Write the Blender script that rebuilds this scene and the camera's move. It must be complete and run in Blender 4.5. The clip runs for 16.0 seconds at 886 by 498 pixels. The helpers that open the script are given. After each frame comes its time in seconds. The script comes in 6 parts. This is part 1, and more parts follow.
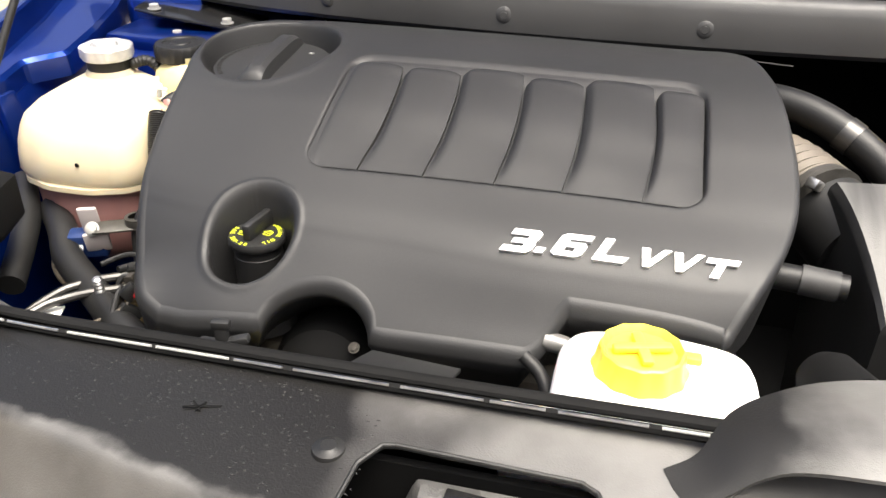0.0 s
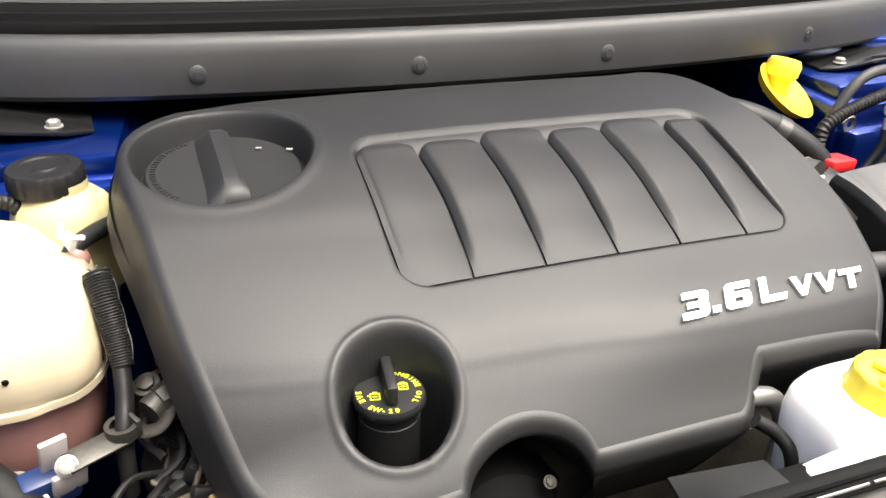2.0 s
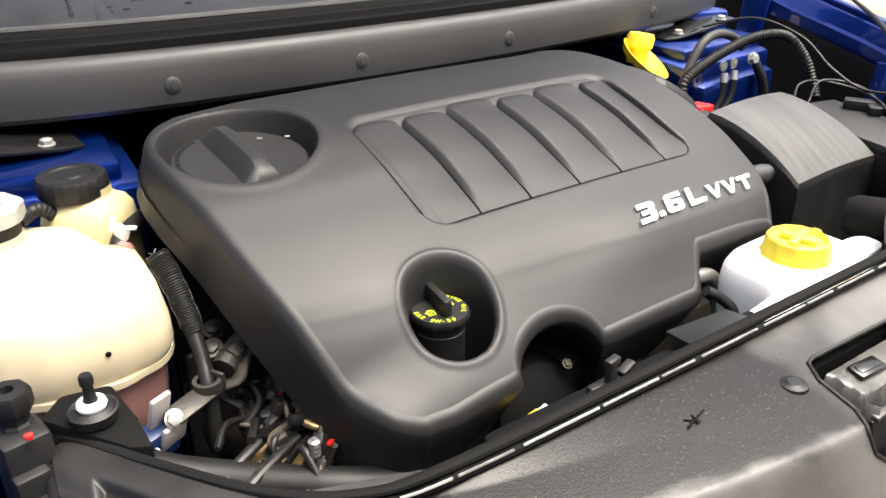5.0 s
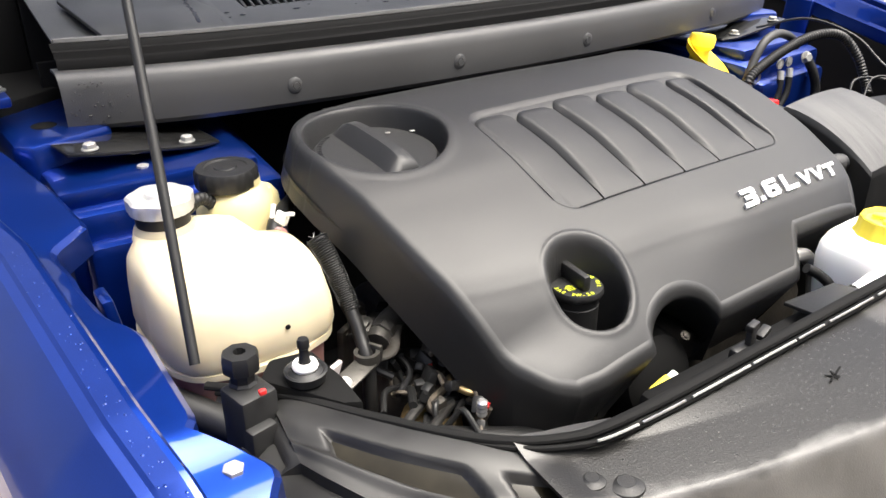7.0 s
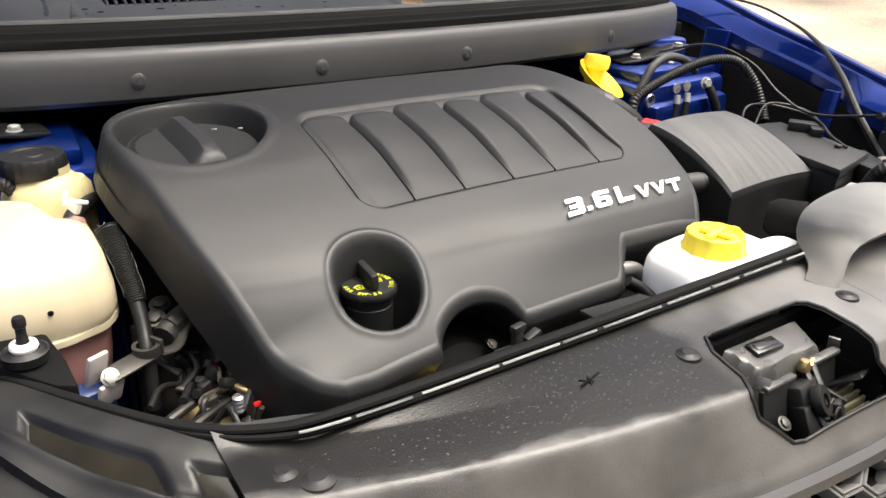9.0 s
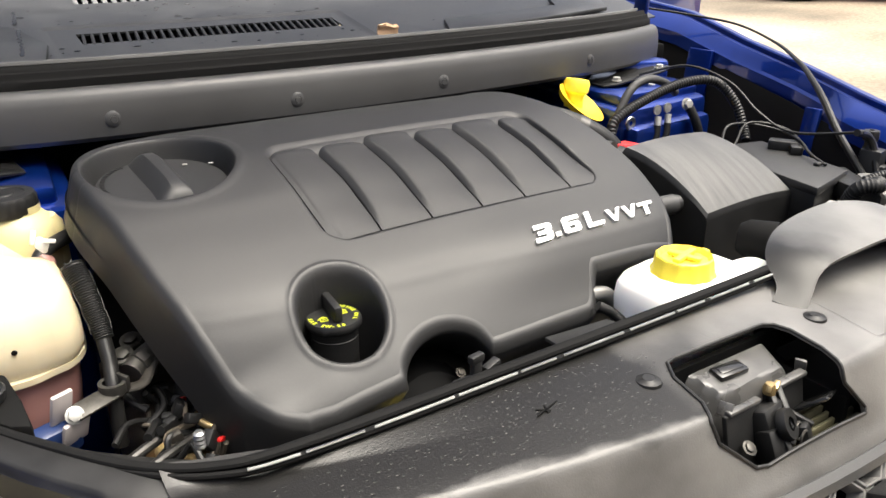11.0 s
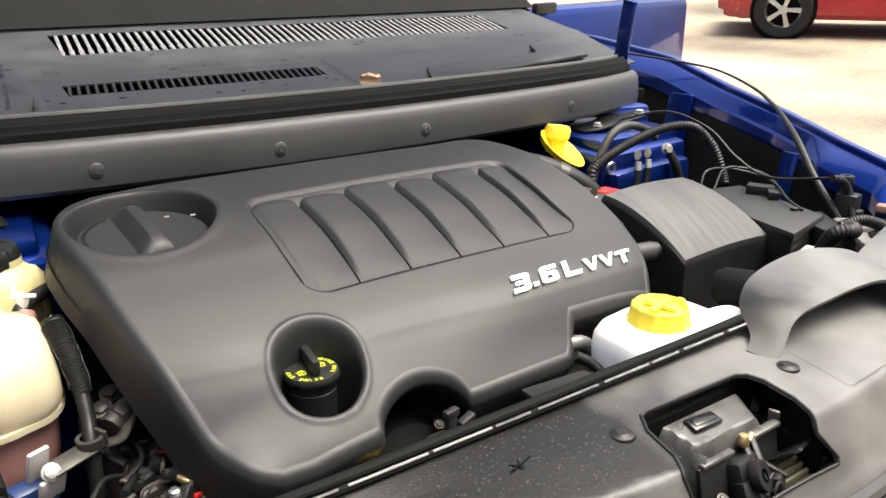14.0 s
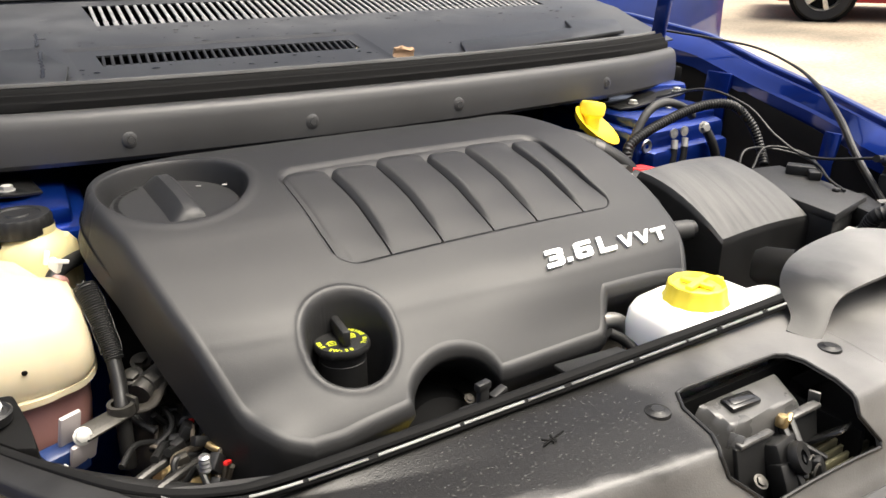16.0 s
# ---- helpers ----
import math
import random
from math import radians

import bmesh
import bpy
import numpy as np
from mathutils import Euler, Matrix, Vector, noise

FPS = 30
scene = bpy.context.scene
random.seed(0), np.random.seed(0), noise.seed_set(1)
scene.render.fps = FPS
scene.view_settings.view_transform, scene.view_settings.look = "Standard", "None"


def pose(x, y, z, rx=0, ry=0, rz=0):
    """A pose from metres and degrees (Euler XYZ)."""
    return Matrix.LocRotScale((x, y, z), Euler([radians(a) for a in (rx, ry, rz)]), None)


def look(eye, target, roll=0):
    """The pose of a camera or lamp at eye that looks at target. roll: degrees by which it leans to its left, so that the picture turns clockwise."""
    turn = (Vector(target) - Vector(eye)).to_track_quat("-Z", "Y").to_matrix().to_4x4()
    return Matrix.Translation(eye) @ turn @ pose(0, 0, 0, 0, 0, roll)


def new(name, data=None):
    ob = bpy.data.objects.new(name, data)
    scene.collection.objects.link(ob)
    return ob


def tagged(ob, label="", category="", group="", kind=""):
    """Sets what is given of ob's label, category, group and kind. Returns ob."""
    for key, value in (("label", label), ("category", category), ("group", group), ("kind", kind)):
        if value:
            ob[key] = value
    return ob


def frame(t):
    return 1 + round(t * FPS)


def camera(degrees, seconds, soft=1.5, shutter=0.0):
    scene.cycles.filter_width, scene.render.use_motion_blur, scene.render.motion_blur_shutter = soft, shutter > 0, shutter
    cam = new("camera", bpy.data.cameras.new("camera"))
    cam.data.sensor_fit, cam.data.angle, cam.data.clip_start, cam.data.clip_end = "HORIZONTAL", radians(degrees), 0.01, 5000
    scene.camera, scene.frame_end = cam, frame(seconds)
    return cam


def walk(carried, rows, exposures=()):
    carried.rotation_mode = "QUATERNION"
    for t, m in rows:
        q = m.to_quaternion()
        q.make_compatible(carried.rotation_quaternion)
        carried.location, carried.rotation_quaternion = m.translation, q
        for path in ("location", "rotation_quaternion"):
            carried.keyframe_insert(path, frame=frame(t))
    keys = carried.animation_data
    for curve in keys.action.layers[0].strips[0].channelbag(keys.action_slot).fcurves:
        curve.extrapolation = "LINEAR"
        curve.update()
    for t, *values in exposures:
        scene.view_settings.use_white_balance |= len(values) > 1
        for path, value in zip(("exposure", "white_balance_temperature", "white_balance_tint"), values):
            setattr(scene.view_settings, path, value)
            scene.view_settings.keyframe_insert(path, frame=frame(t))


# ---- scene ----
cam = camera(57.7, 16.0)
PATH = [
    (0, (0.157, -0.974, 1.285), (-0.238, 0.718, 0.296), 0.9),
    (0.5, (0.033, -0.977, 1.282), (-0.13, 0.778, 0.335), 3.6),
    (1, (-0.074, -0.886, 1.282), (-0.153, 0.889, 0.365), 1.5),
    (1.5, (-0.151, -0.829, 1.27), (0.003, 0.928, 0.328), 2.8),
    (2, (-0.286, -0.822, 1.293), (0.352, 0.819, 0.344), 2.1),
    (2.5, (-0.318, -0.79, 1.288), (0.567, 0.731, 0.337), 2.2),
    (3, (-0.276, -0.728, 1.281), (0.653, 0.775, 0.344), 0.7),
    (5.5, (-0.538, -0.906, 1.293), (0.495, 0.562, 0.411), 0.1),
    (6, (-0.555, -0.909, 1.292), (0.394, 0.611, 0.404), -1.1),
    (6.5, (-0.605, -0.881, 1.297), (0.36, 0.625, 0.403), -0.6),
    (7, (-0.647, -0.86, 1.302), (0.396, 0.6, 0.417), -0.3),
    (7.5, (-0.66, -0.863, 1.298), (0.555, 0.465, 0.426), 1.4),
    (8, (-0.64, -0.879, 1.287), (0.71, 0.307, 0.409), 2.7),
    (8.5, (-0.551, -0.921, 1.269), (0.717, 0.357, 0.398), 3.5),
    (9, (-0.481, -0.972, 1.262), (0.571, 0.528, 0.46), 1.6),
    (11.5, (-0.433, -1.002, 1.275), (0.623, 0.527, 0.534), -0.5),
    (12, (-0.416, -1.01, 1.281), (0.703, 0.477, 0.547), -1.6),
    (12.5, (-0.413, -1.007, 1.283), (0.731, 0.463, 0.554), -2.0),
    (13, (-0.426, -1.018, 1.294), (0.674, 0.492, 0.577), -1.4),
    (13.5, (-0.435, -1.005, 1.29), (0.625, 0.543, 0.597), -0.1),
    (14, (-0.434, -1.006, 1.289), (0.641, 0.541, 0.618), -0.2),
    (14.5, (-0.449, -0.996, 1.271), (0.563, 0.576, 0.561), 1.5),
    (15, (-0.447, -0.991, 1.27), (0.551, 0.581, 0.541), 0.6),
    (15.5, (-0.438, -0.996, 1.263), (0.572, 0.569, 0.535), -0.0),
    (16, (-0.434, -0.997, 1.275), (0.576, 0.576, 0.565), 0.0),
]
EXPOSURES = [(0.0, 2.13, 6500, 5), (3.0, 2.22, 6450, 5), (5.5, 2.0, 6500, 5), (7.0, 2.15, 6350, 5), (7.6, 2.15, 6350, 5), (9.0, 1.77, 6500, 5), (12.0, 1.90, 6480, 3), (13.5, 1.87, 6500, 2), (15.0, 1.80, 6540, 3), (16.0, 1.85, 6560, 4)]
walk(cam, [(t, look(eye, target, roll)) for t, eye, target, roll in PATH], EXPOSURES)

# ---- light ----
SUN_ELEV, SUN_TURN = 72.0, 122.0
world = bpy.data.worlds.new("sky")
scene.world = world
world.use_nodes = True
wn = world.node_tree
sky = wn.nodes.new("ShaderNodeTexSky")
sky.sky_type = "NISHITA"
sky.sun_disc = False
sky.sun_elevation = radians(SUN_ELEV)
sky.sun_rotation = radians(SUN_TURN)
sky.air_density, sky.dust_density, sky.ozone_density = 0.45, 9.5, 0.2
wn.nodes["Background"].inputs["Strength"].default_value = 0.125
wn.links.new(sky.outputs[0], wn.nodes["Background"].inputs["Color"])
sun = new("sun", bpy.data.lights.new("sun", "SUN"))
sun.data.energy, sun.data.angle, sun.data.color = 1.15, radians(50), (1.0, 0.97, 0.93)
sun.matrix_world = look((4.0 * math.sin(radians(SUN_TURN)), 4.0 * math.cos(radians(SUN_TURN)), 1 + 4.0 * math.tan(radians(SUN_ELEV))), (0, 0, 1))

CX = 0.12  # the car's middle line


# ---- materials ----
def mat(name, color, rough=0.5, metal=0.0, grain=0.0, grain_size=600.0, stain=0.15, stain_size=14.0, bump=0.0, bump_size=900.0,
        coat=0.0, spec=0.5, sub=0.0, emit=None, stretch=None):
    m = bpy.data.materials.new(name)
    m.use_nodes = True
    nt = m.node_tree
    b = nt.nodes["Principled BSDF"]
    b.inputs["Roughness"].default_value = rough
    b.inputs["Metallic"].default_value = metal
    b.inputs["Coat Weight"].default_value = coat
    b.inputs["Coat Roughness"].default_value = 0.04
    b.inputs["Specular IOR Level"].default_value = spec
    if sub:
        b.inputs["Subsurface Weight"].default_value = sub
        b.inputs["Subsurface Radius"].default_value = (0.02, 0.014, 0.008)
        b.inputs["Subsurface Scale"].default_value = 0.6
    tc = nt.nodes.new("ShaderNodeTexCoord")
    n1 = nt.nodes.new("ShaderNodeTexNoise")
    n1.inputs["Scale"].default_value = stain_size
    n1.inputs["Detail"].default_value = 6
    nt.links.new(tc.outputs["Object"], n1.inputs["Vector"])
    if stretch:
        mp = nt.nodes.new("ShaderNodeMapping")
        mp.inputs["Scale"].default_value = stretch
        nt.links.new(tc.outputs["Object"], mp.inputs["Vector"])
        nt.links.new(mp.outputs[0], n1.inputs["Vector"])
    n2 = nt.nodes.new("ShaderNodeTexNoise")
    n2.inputs["Scale"].default_value = grain_size
    n2.inputs["Detail"].default_value = 2
    nt.links.new(tc.outputs["Object"], n2.inputs["Vector"])
    mix = nt.nodes.new("ShaderNodeMix")
    mix.data_type = "RGBA"
    dark = [c * (1 - stain) for c in color]
    lite = [min(1, c * (1 + stain)) for c in color]
    mix.inputs["A"].default_value = (*dark, 1)
    mix.inputs["B"].default_value = (*lite, 1)
    r1 = nt.nodes.new("ShaderNodeMapRange")
    r1.inputs["From Min"].default_value, r1.inputs["From Max"].default_value = 0.3, 0.7
    nt.links.new(n1.outputs["Fac"], r1.inputs["Value"])
    nt.links.new(r1.outputs[0], mix.inputs["Factor"])
    out = mix.outputs["Result"]
    if grain:
        hs = nt.nodes.new("ShaderNodeHueSaturation")
        r2 = nt.nodes.new("ShaderNodeMapRange")
        r2.inputs["From Min"].default_value, r2.inputs["From Max"].default_value = 0.3, 0.7
        r2.inputs["To Min"].default_value, r2.inputs["To Max"].default_value = 1 - grain, 1 + grain
        nt.links.new(n2.outputs["Fac"], r2.inputs["Value"])
        nt.links.new(r2.outputs[0], hs.inputs["Value"])
        nt.links.new(out, hs.inputs["Color"])
        out = hs.outputs[0]
    nt.links.new(out, b.inputs["Base Color"])
    rr = nt.nodes.new("ShaderNodeMapRange")
    rr.inputs["To Min"].default_value, rr.inputs["To Max"].default_value = max(0.02, rough - 0.08 - stain * 0.1), min(1, rough + 0.08 + stain * 0.1)
    nt.links.new(n1.outputs["Fac"], rr.inputs["Value"])
    nt.links.new(rr.outputs[0], b.inputs["Roughness"])
    if bump:
        n3 = nt.nodes.new("ShaderNodeTexNoise")
        n3.inputs["Scale"].default_value = bump_size
        n3.inputs["Detail"].default_value = 3
        nt.links.new(tc.outputs["Object"], n3.inputs["Vector"])
        bn = nt.nodes.new("ShaderNodeBump")
        bn.inputs["Strength"].default_value = bump
        bn.inputs["Distance"].default_value = 0.0006
        nt.links.new(n3.outputs["Fac"], bn.inputs["Height"])
        nt.links.new(bn.outputs[0], b.inputs["Normal"])
    if emit:
        b.inputs["Emission Color"].default_value = (*emit[0], 1)
        b.inputs["Emission Strength"].default_value = emit[1]
    return m


COVER = mat("cover_plastic", (0.0140, 0.0140, 0.0142), 0.50, bump=0.3, bump_size=1500, grain=0.08, stain=0.10, stain_size=6, spec=0.45)
TOOTH = mat("comb_plastic", (0.19, 0.19, 0.188), 0.6, spec=0.25, stain=0.25, stain_size=30, bump=0.2)
PLASTIC = mat("black_plastic", (0.011, 0.011, 0.011), 0.45, bump=0.3, bump_size=1100, stain=0.3, stain_size=18, spec=0.35)
COWLMAT = mat("cowl_plastic", (0.044, 0.044, 0.044), 0.46, bump=0.3, bump_size=1200, stain=0.12, stain_size=8)
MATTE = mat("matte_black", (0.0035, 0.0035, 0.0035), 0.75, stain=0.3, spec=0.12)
RUBBER = mat("rubber", (0.008, 0.008, 0.008), 0.5, stain=0.25, bump=0.2, spec=0.35)
SEALMAT = mat("seal_rubber", (0.005, 0.005, 0.005), 0.75, stain=0.25, bump=0.2, spec=0.12)
BARMAT = mat("vent_plastic", (0.024, 0.024, 0.0245), 0.55, stain=0.25, stain_size=30, bump=0.2, spec=0.25)
TRAY = mat("wet_cowl_plastic", (0.030, 0.031, 0.032), 0.44, stain=0.45, stain_size=22, bump=0.25, bump_size=500, spec=0.35)
ZINC = mat("zinc_plated", (0.40, 0.395, 0.37), 0.42, metal=0.45, stain=0.15, stain_size=60)
GLOSSY = mat("glossy_black", (0.01, 0.01, 0.01), 0.16, stain=0.2)
PAINT = mat("blue_paint", (0.0027, 0.027, 0.215), 0.37, metal=0.85, coat=0.6, stain=0.08, grain=0.1, grain_size=2500)
TANKMAT = mat("milky_plastic", (0.50, 0.435, 0.30), 0.42, sub=0.35, stain=0.08, stain_size=10)
COOLANT = mat("coolant_plastic", (0.27, 0.14, 0.125), 0.4, sub=0.2, stain=0.12)
PSMAT = mat("reservoir_plastic", (0.52, 0.46, 0.25), 0.4, sub=0.3, stain=0.1)
JARMAT = mat("white_plastic", (0.80, 0.80, 0.78), 0.42, sub=0.2, stain=0.05)
YELLOW = mat("yellow_plastic", (0.88, 0.70, 0.06), 0.4, stain=0.08)
HOUSING = mat("shiny_black_plastic", (0.014, 0.0138, 0.0135), 0.40, spec=0.32, stain=0.5, stain_size=25, bump=0.3, bump_size=60)
METAL = mat("bright_metal", (0.62, 0.61, 0.58), 0.34, metal=1.0, stain=0.2, stain_size=60)
ALU = mat("cast_aluminium", (0.085, 0.081, 0.073), 0.5, metal=0.7, stain=0.45, stain_size=30, bump=0.6, bump_size=400)
GRIME = mat("grimy_metal", (0.042, 0.037, 0.030), 0.6, metal=0.4, stain=0.6, stain_size=30, bump=0.8, bump_size=250)
CAPMAT = mat("pale_cap_metal", (0.56, 0.555, 0.54), 0.42, metal=0.55, stain=0.18, stain_size=70, bump=0.3)
WINDOW = mat("smoked_panel", (0.012, 0.0105, 0.007), 0.12, spec=0.14, stain=0.4, stain_size=40)
PIPE = mat("dull_pipe_metal", (0.07, 0.068, 0.065), 0.36, metal=0.8, stain=0.3, stain_size=40)
WHITE = mat("white_nylon", (0.75, 0.74, 0.70), 0.45, stain=0.08)
LETTER = mat("badge_silver", (0.66, 0.66, 0.66), 0.3, metal=0.6, stain=0.03)
BRASS = mat("brass", (0.45, 0.33, 0.16), 0.4, metal=0.9, stain=0.3, stain_size=60)
RED = mat("red_plastic", (0.6, 0.02, 0.02), 0.4, stain=0.1)
PINT = mat("yellow_print", (0.62, 0.68, 0.03), 0.5, stain=0.05)
GREYCOMB = mat("grey_plastic", (0.26, 0.26, 0.25), 0.55, stain=0.15, bump=0.2)
BELLOW = mat("dusty_rubber", (0.085, 0.07, 0.052), 0.6, stain=0.3)
GREYHOSE = mat("dusty_black_hose", (0.028, 0.028, 0.028), 0.6, stain=0.35, stain_size=40)
TABMAT = mat("pale_plastic", (0.42, 0.38, 0.37), 0.45, stain=0.15)
PALEPIPE = mat("pale_pipe_metal", (0.24, 0.235, 0.22), 0.4, metal=0.6, stain=0.25, stain_size=40)
AMBER = mat("amber_plastic", (0.86, 0.55, 0.02), 0.4, stain=0.1)
LEAF = mat("dry_leaf", (0.42, 0.27, 0.16), 0.7, stain=0.3, stain_size=80)
GROUND = mat("dry_ground", (0.27, 0.222, 0.16), 0.9, stain=0.7, stain_size=0.35, grain=0.2, grain_size=30, bump=0.4, bump_size=40)
CARRED = mat("red_car_paint", (0.35, 0.015, 0.02), 0.25, coat=0.8, stain=0.1)
GLASS = mat("dark_glass", (0.02, 0.022, 0.025), 0.05, stain=0.05)


def wet_mat():
    """Black shield plastic: a wet dark patch with a ragged rim on dry dusty plastic."""
    m = mat("shield_plastic", (0.074, 0.072, 0.0695), 0.40, bump=0.4, bump_size=700, stain=0.45, stain_size=13)
    nt = m.node_tree
    b = nt.nodes["Principled BSDF"]
    tc = nt.nodes.new("ShaderNodeTexCoord")
    sep = nt.nodes.new("ShaderNodeSeparateXYZ")
    nt.links.new(tc.outputs["Object"], sep.inputs[0])
    no = nt.nodes.new("ShaderNodeTexNoise")
    no.inputs["Scale"].default_value, no.inputs["Detail"].default_value = 16, 8
    nt.links.new(tc.outputs["Object"], no.inputs["Vector"])

    def ramp(src, a, c):
        r = nt.nodes.new("ShaderNodeMapRange")
        r.inputs["From Min"].default_value, r.inputs["From Max"].default_value = a, c
        nt.links.new(src, r.inputs["Value"])
        return r.outputs[0]

    def math2(op, a, c):
        n = nt.nodes.new("ShaderNodeMath")
        n.operation = op
        for k, v in enumerate((a, c)):
            if isinstance(v, (int, float)):
                n.inputs[k].default_value = v
            else:
                nt.links.new(v, n.inputs[k])
        return n.outputs[0]
    edge = math2("MULTIPLY", math2("SUBTRACT", no.outputs["Fac"], 0.5), 0.055)
    yy = math2("ADD", sep.outputs["Y"], edge)
    xx = math2("ADD", sep.outputs["X"], math2("MULTIPLY", edge, 2.5))
    off = math2("SUBTRACT", sep.outputs["X"], 0.19)
    yf = math2("SUBTRACT", yy, math2("MULTIPLY", math2("MULTIPLY", off, off), 0.33))
    wet = math2("MULTIPLY", math2("MULTIPLY", ramp(yf, -0.692, -0.682), ramp(yy, -0.535, -0.560)), math2("MULTIPLY", ramp(xx, 0.10, 0.02), ramp(xx, -0.43, -0.35)))
    damp = math2("MULTIPLY", math2("MULTIPLY", ramp(yf, -0.692, -0.686), ramp(xx, 0.15, -0.02)), 0.62)
    wet = math2("MAXIMUM", wet, damp)
    dust = nt.nodes.new("ShaderNodeMix")
    dust.data_type = "RGBA"
    dust.inputs["B"].default_value = (0.150, 0.147, 0.142, 1)
    nt.links.new(math2("MULTIPLY", ramp(xx, 0.06, 0.30), ramp(no.outputs["Fac"], 0.25, 0.65)), dust.inputs["Factor"])
    nt.links.new(b.inputs["Base Color"].links[0].from_socket, dust.inputs["A"])
    old = dust.outputs["Result"]
    mix = nt.nodes.new("ShaderNodeMix")
    mix.data_type = "RGBA"
    mix.inputs["B"].default_value = (0.0085, 0.0083, 0.008, 1)
    nt.links.new(wet, mix.inputs["Factor"])
    nt.links.new(old, mix.inputs["A"])
    nt.links.new(mix.outputs["Result"], b.inputs["Base Color"])
    ro = b.inputs["Roughness"].links[0].from_socket
    rm = nt.nodes.new("ShaderNodeMix")
    rm.inputs["B"].default_value = 0.28
    nt.links.new(wet, rm.inputs["Factor"])
    nt.links.new(ro, rm.inputs["A"])
    nt.links.new(rm.outputs["Result"], b.inputs["Roughness"])
    sm = nt.nodes.new("ShaderNodeMix")
    sm.inputs["A"].default_value, sm.inputs["B"].default_value = 0.45, 0.26
    nt.links.new(wet, sm.inputs["Factor"])
    nt.links.new(sm.outputs["Result"], b.inputs["Specular IOR Level"])
    return m


def duct_mat():
    """Dusty duct plastic; shade on the flank by the seal is painted dark, ragged rim."""
    m = mat("duct_plastic", (0.130, 0.128, 0.124), 0.40, bump=0.35, bump_size=900, stain=0.3, stain_size=14, spec=0.3)
    nt = m.node_tree
    b = nt.nodes["Principled BSDF"]
    tc, sep, no = (nt.nodes.new(k) for k in ("ShaderNodeTexCoord", "ShaderNodeSeparateXYZ", "ShaderNodeTexNoise"))
    no.inputs["Scale"].default_value, no.inputs["Detail"].default_value = 30, 6
    nt.links.new(tc.outputs["Object"], sep.inputs[0])
    nt.links.new(tc.outputs["Object"], no.inputs["Vector"])
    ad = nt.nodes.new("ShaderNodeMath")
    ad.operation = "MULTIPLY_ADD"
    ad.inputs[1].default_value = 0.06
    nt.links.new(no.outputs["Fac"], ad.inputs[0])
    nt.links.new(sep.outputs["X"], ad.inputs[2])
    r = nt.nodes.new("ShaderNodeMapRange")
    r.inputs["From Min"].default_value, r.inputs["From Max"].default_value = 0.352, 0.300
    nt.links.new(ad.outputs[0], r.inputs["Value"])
    # near-black mixed in at low x stands for the flank's shade
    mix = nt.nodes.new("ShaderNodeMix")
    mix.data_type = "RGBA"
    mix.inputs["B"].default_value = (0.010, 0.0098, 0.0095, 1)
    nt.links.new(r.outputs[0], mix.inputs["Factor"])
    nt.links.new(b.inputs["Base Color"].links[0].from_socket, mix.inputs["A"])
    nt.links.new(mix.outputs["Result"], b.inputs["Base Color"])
    return m


DUCT = duct_mat()
SHIELD = mat("dusty_plastic", (0.125, 0.123, 0.119), 0.40, bump=0.35, bump_size=900, stain=0.35, stain_size=12)
WETSHIELD = wet_mat()


LIPGREY = mat("grey_rubber", (0.09, 0.09, 0.088), 0.5, stain=0.2)
DUST = mat("dusty_black", (0.055, 0.054, 0.052), 0.28, stain=0.4, stain_size=40, bump=0.3)
WATER = mat("water", (0.014, 0.014, 0.014), 0.25, stain=0.0, spec=0.25)
FIN = mat("dusty_fin", (0.13, 0.12, 0.07), 0.6, metal=0.3)
LID = mat("brushed_lid", (0.058, 0.057, 0.055), 0.5, stain=0.42, stain_size=60, stretch=(1.6, 0.10, 0.3), bump=0.4, bump_size=700)


# ---- helpers for shapes ----
def finish(name, me, material, parent=None, label="", angle=35):
    me.materials.append(material)
    for p in me.polygons:
        p.use_smooth = True
    me.set_sharp_from_angle(angle=radians(angle))
    ob = new(name, me)
    if parent:
        ob.parent = parent
        ob.matrix_parent_inverse = Matrix.Identity(4)
    if label:
        ob["label"] = label
    return ob


def raw(name, verts, faces, material, parent=None, label="", angle=35):
    me = bpy.data.meshes.new(name)
    me.from_pydata([tuple(map(float, v)) for v in verts], [], [tuple(map(int, f)) for f in faces])
    me.update()
    return finish(name, me, material, parent, label, angle)


def part(name, bm, material, parent=None, label="", angle=35):
    me = bpy.data.meshes.new(name)
    bmesh.ops.recalc_face_normals(bm, faces=bm.faces)
    bm.to_mesh(me)
    bm.free()
    return finish(name, me, material, parent, label, angle)


def thing(name, label, category, at=(0, 0, 0), group="", kind=""):
    ob = new(name)
    ob.location = at
    ob.empty_display_size = 0.02
    tagged(ob, label, category, group, kind)
    return ob


def box(bm, c, size, bevel=0.0, m=None, seg=2):
    r = bmesh.ops.create_cube(bm, size=1.0)
    vs = r["verts"]
    bmesh.ops.scale(bm, vec=size, verts=vs)
    if bevel:
        es = list({e for v in vs for e in v.link_edges})
        g = bmesh.ops.bevel(bm, geom=es, offset=bevel, segments=seg, affect="EDGES", profile=0.5)
        vs = list({v for f in g["faces"] for v in f.verts} | {v for v in vs if v.is_valid})
    if m is not None:
        bmesh.ops.transform(bm, matrix=m, verts=vs)
    bmesh.ops.translate(bm, vec=c, verts=vs)
    return vs


def boxes(name, items, material, parent=None, label=""):
    """One mesh of boxes: (centre, size, bevel, turn in degrees)."""
    bm = bmesh.new()
    for c, size, bev, *turn in items:
        box(bm, c, size, bev, Euler([radians(a) for a in turn[0]]).to_matrix().to_4x4() if turn else None)
    return part(name, bm, material, parent, label)


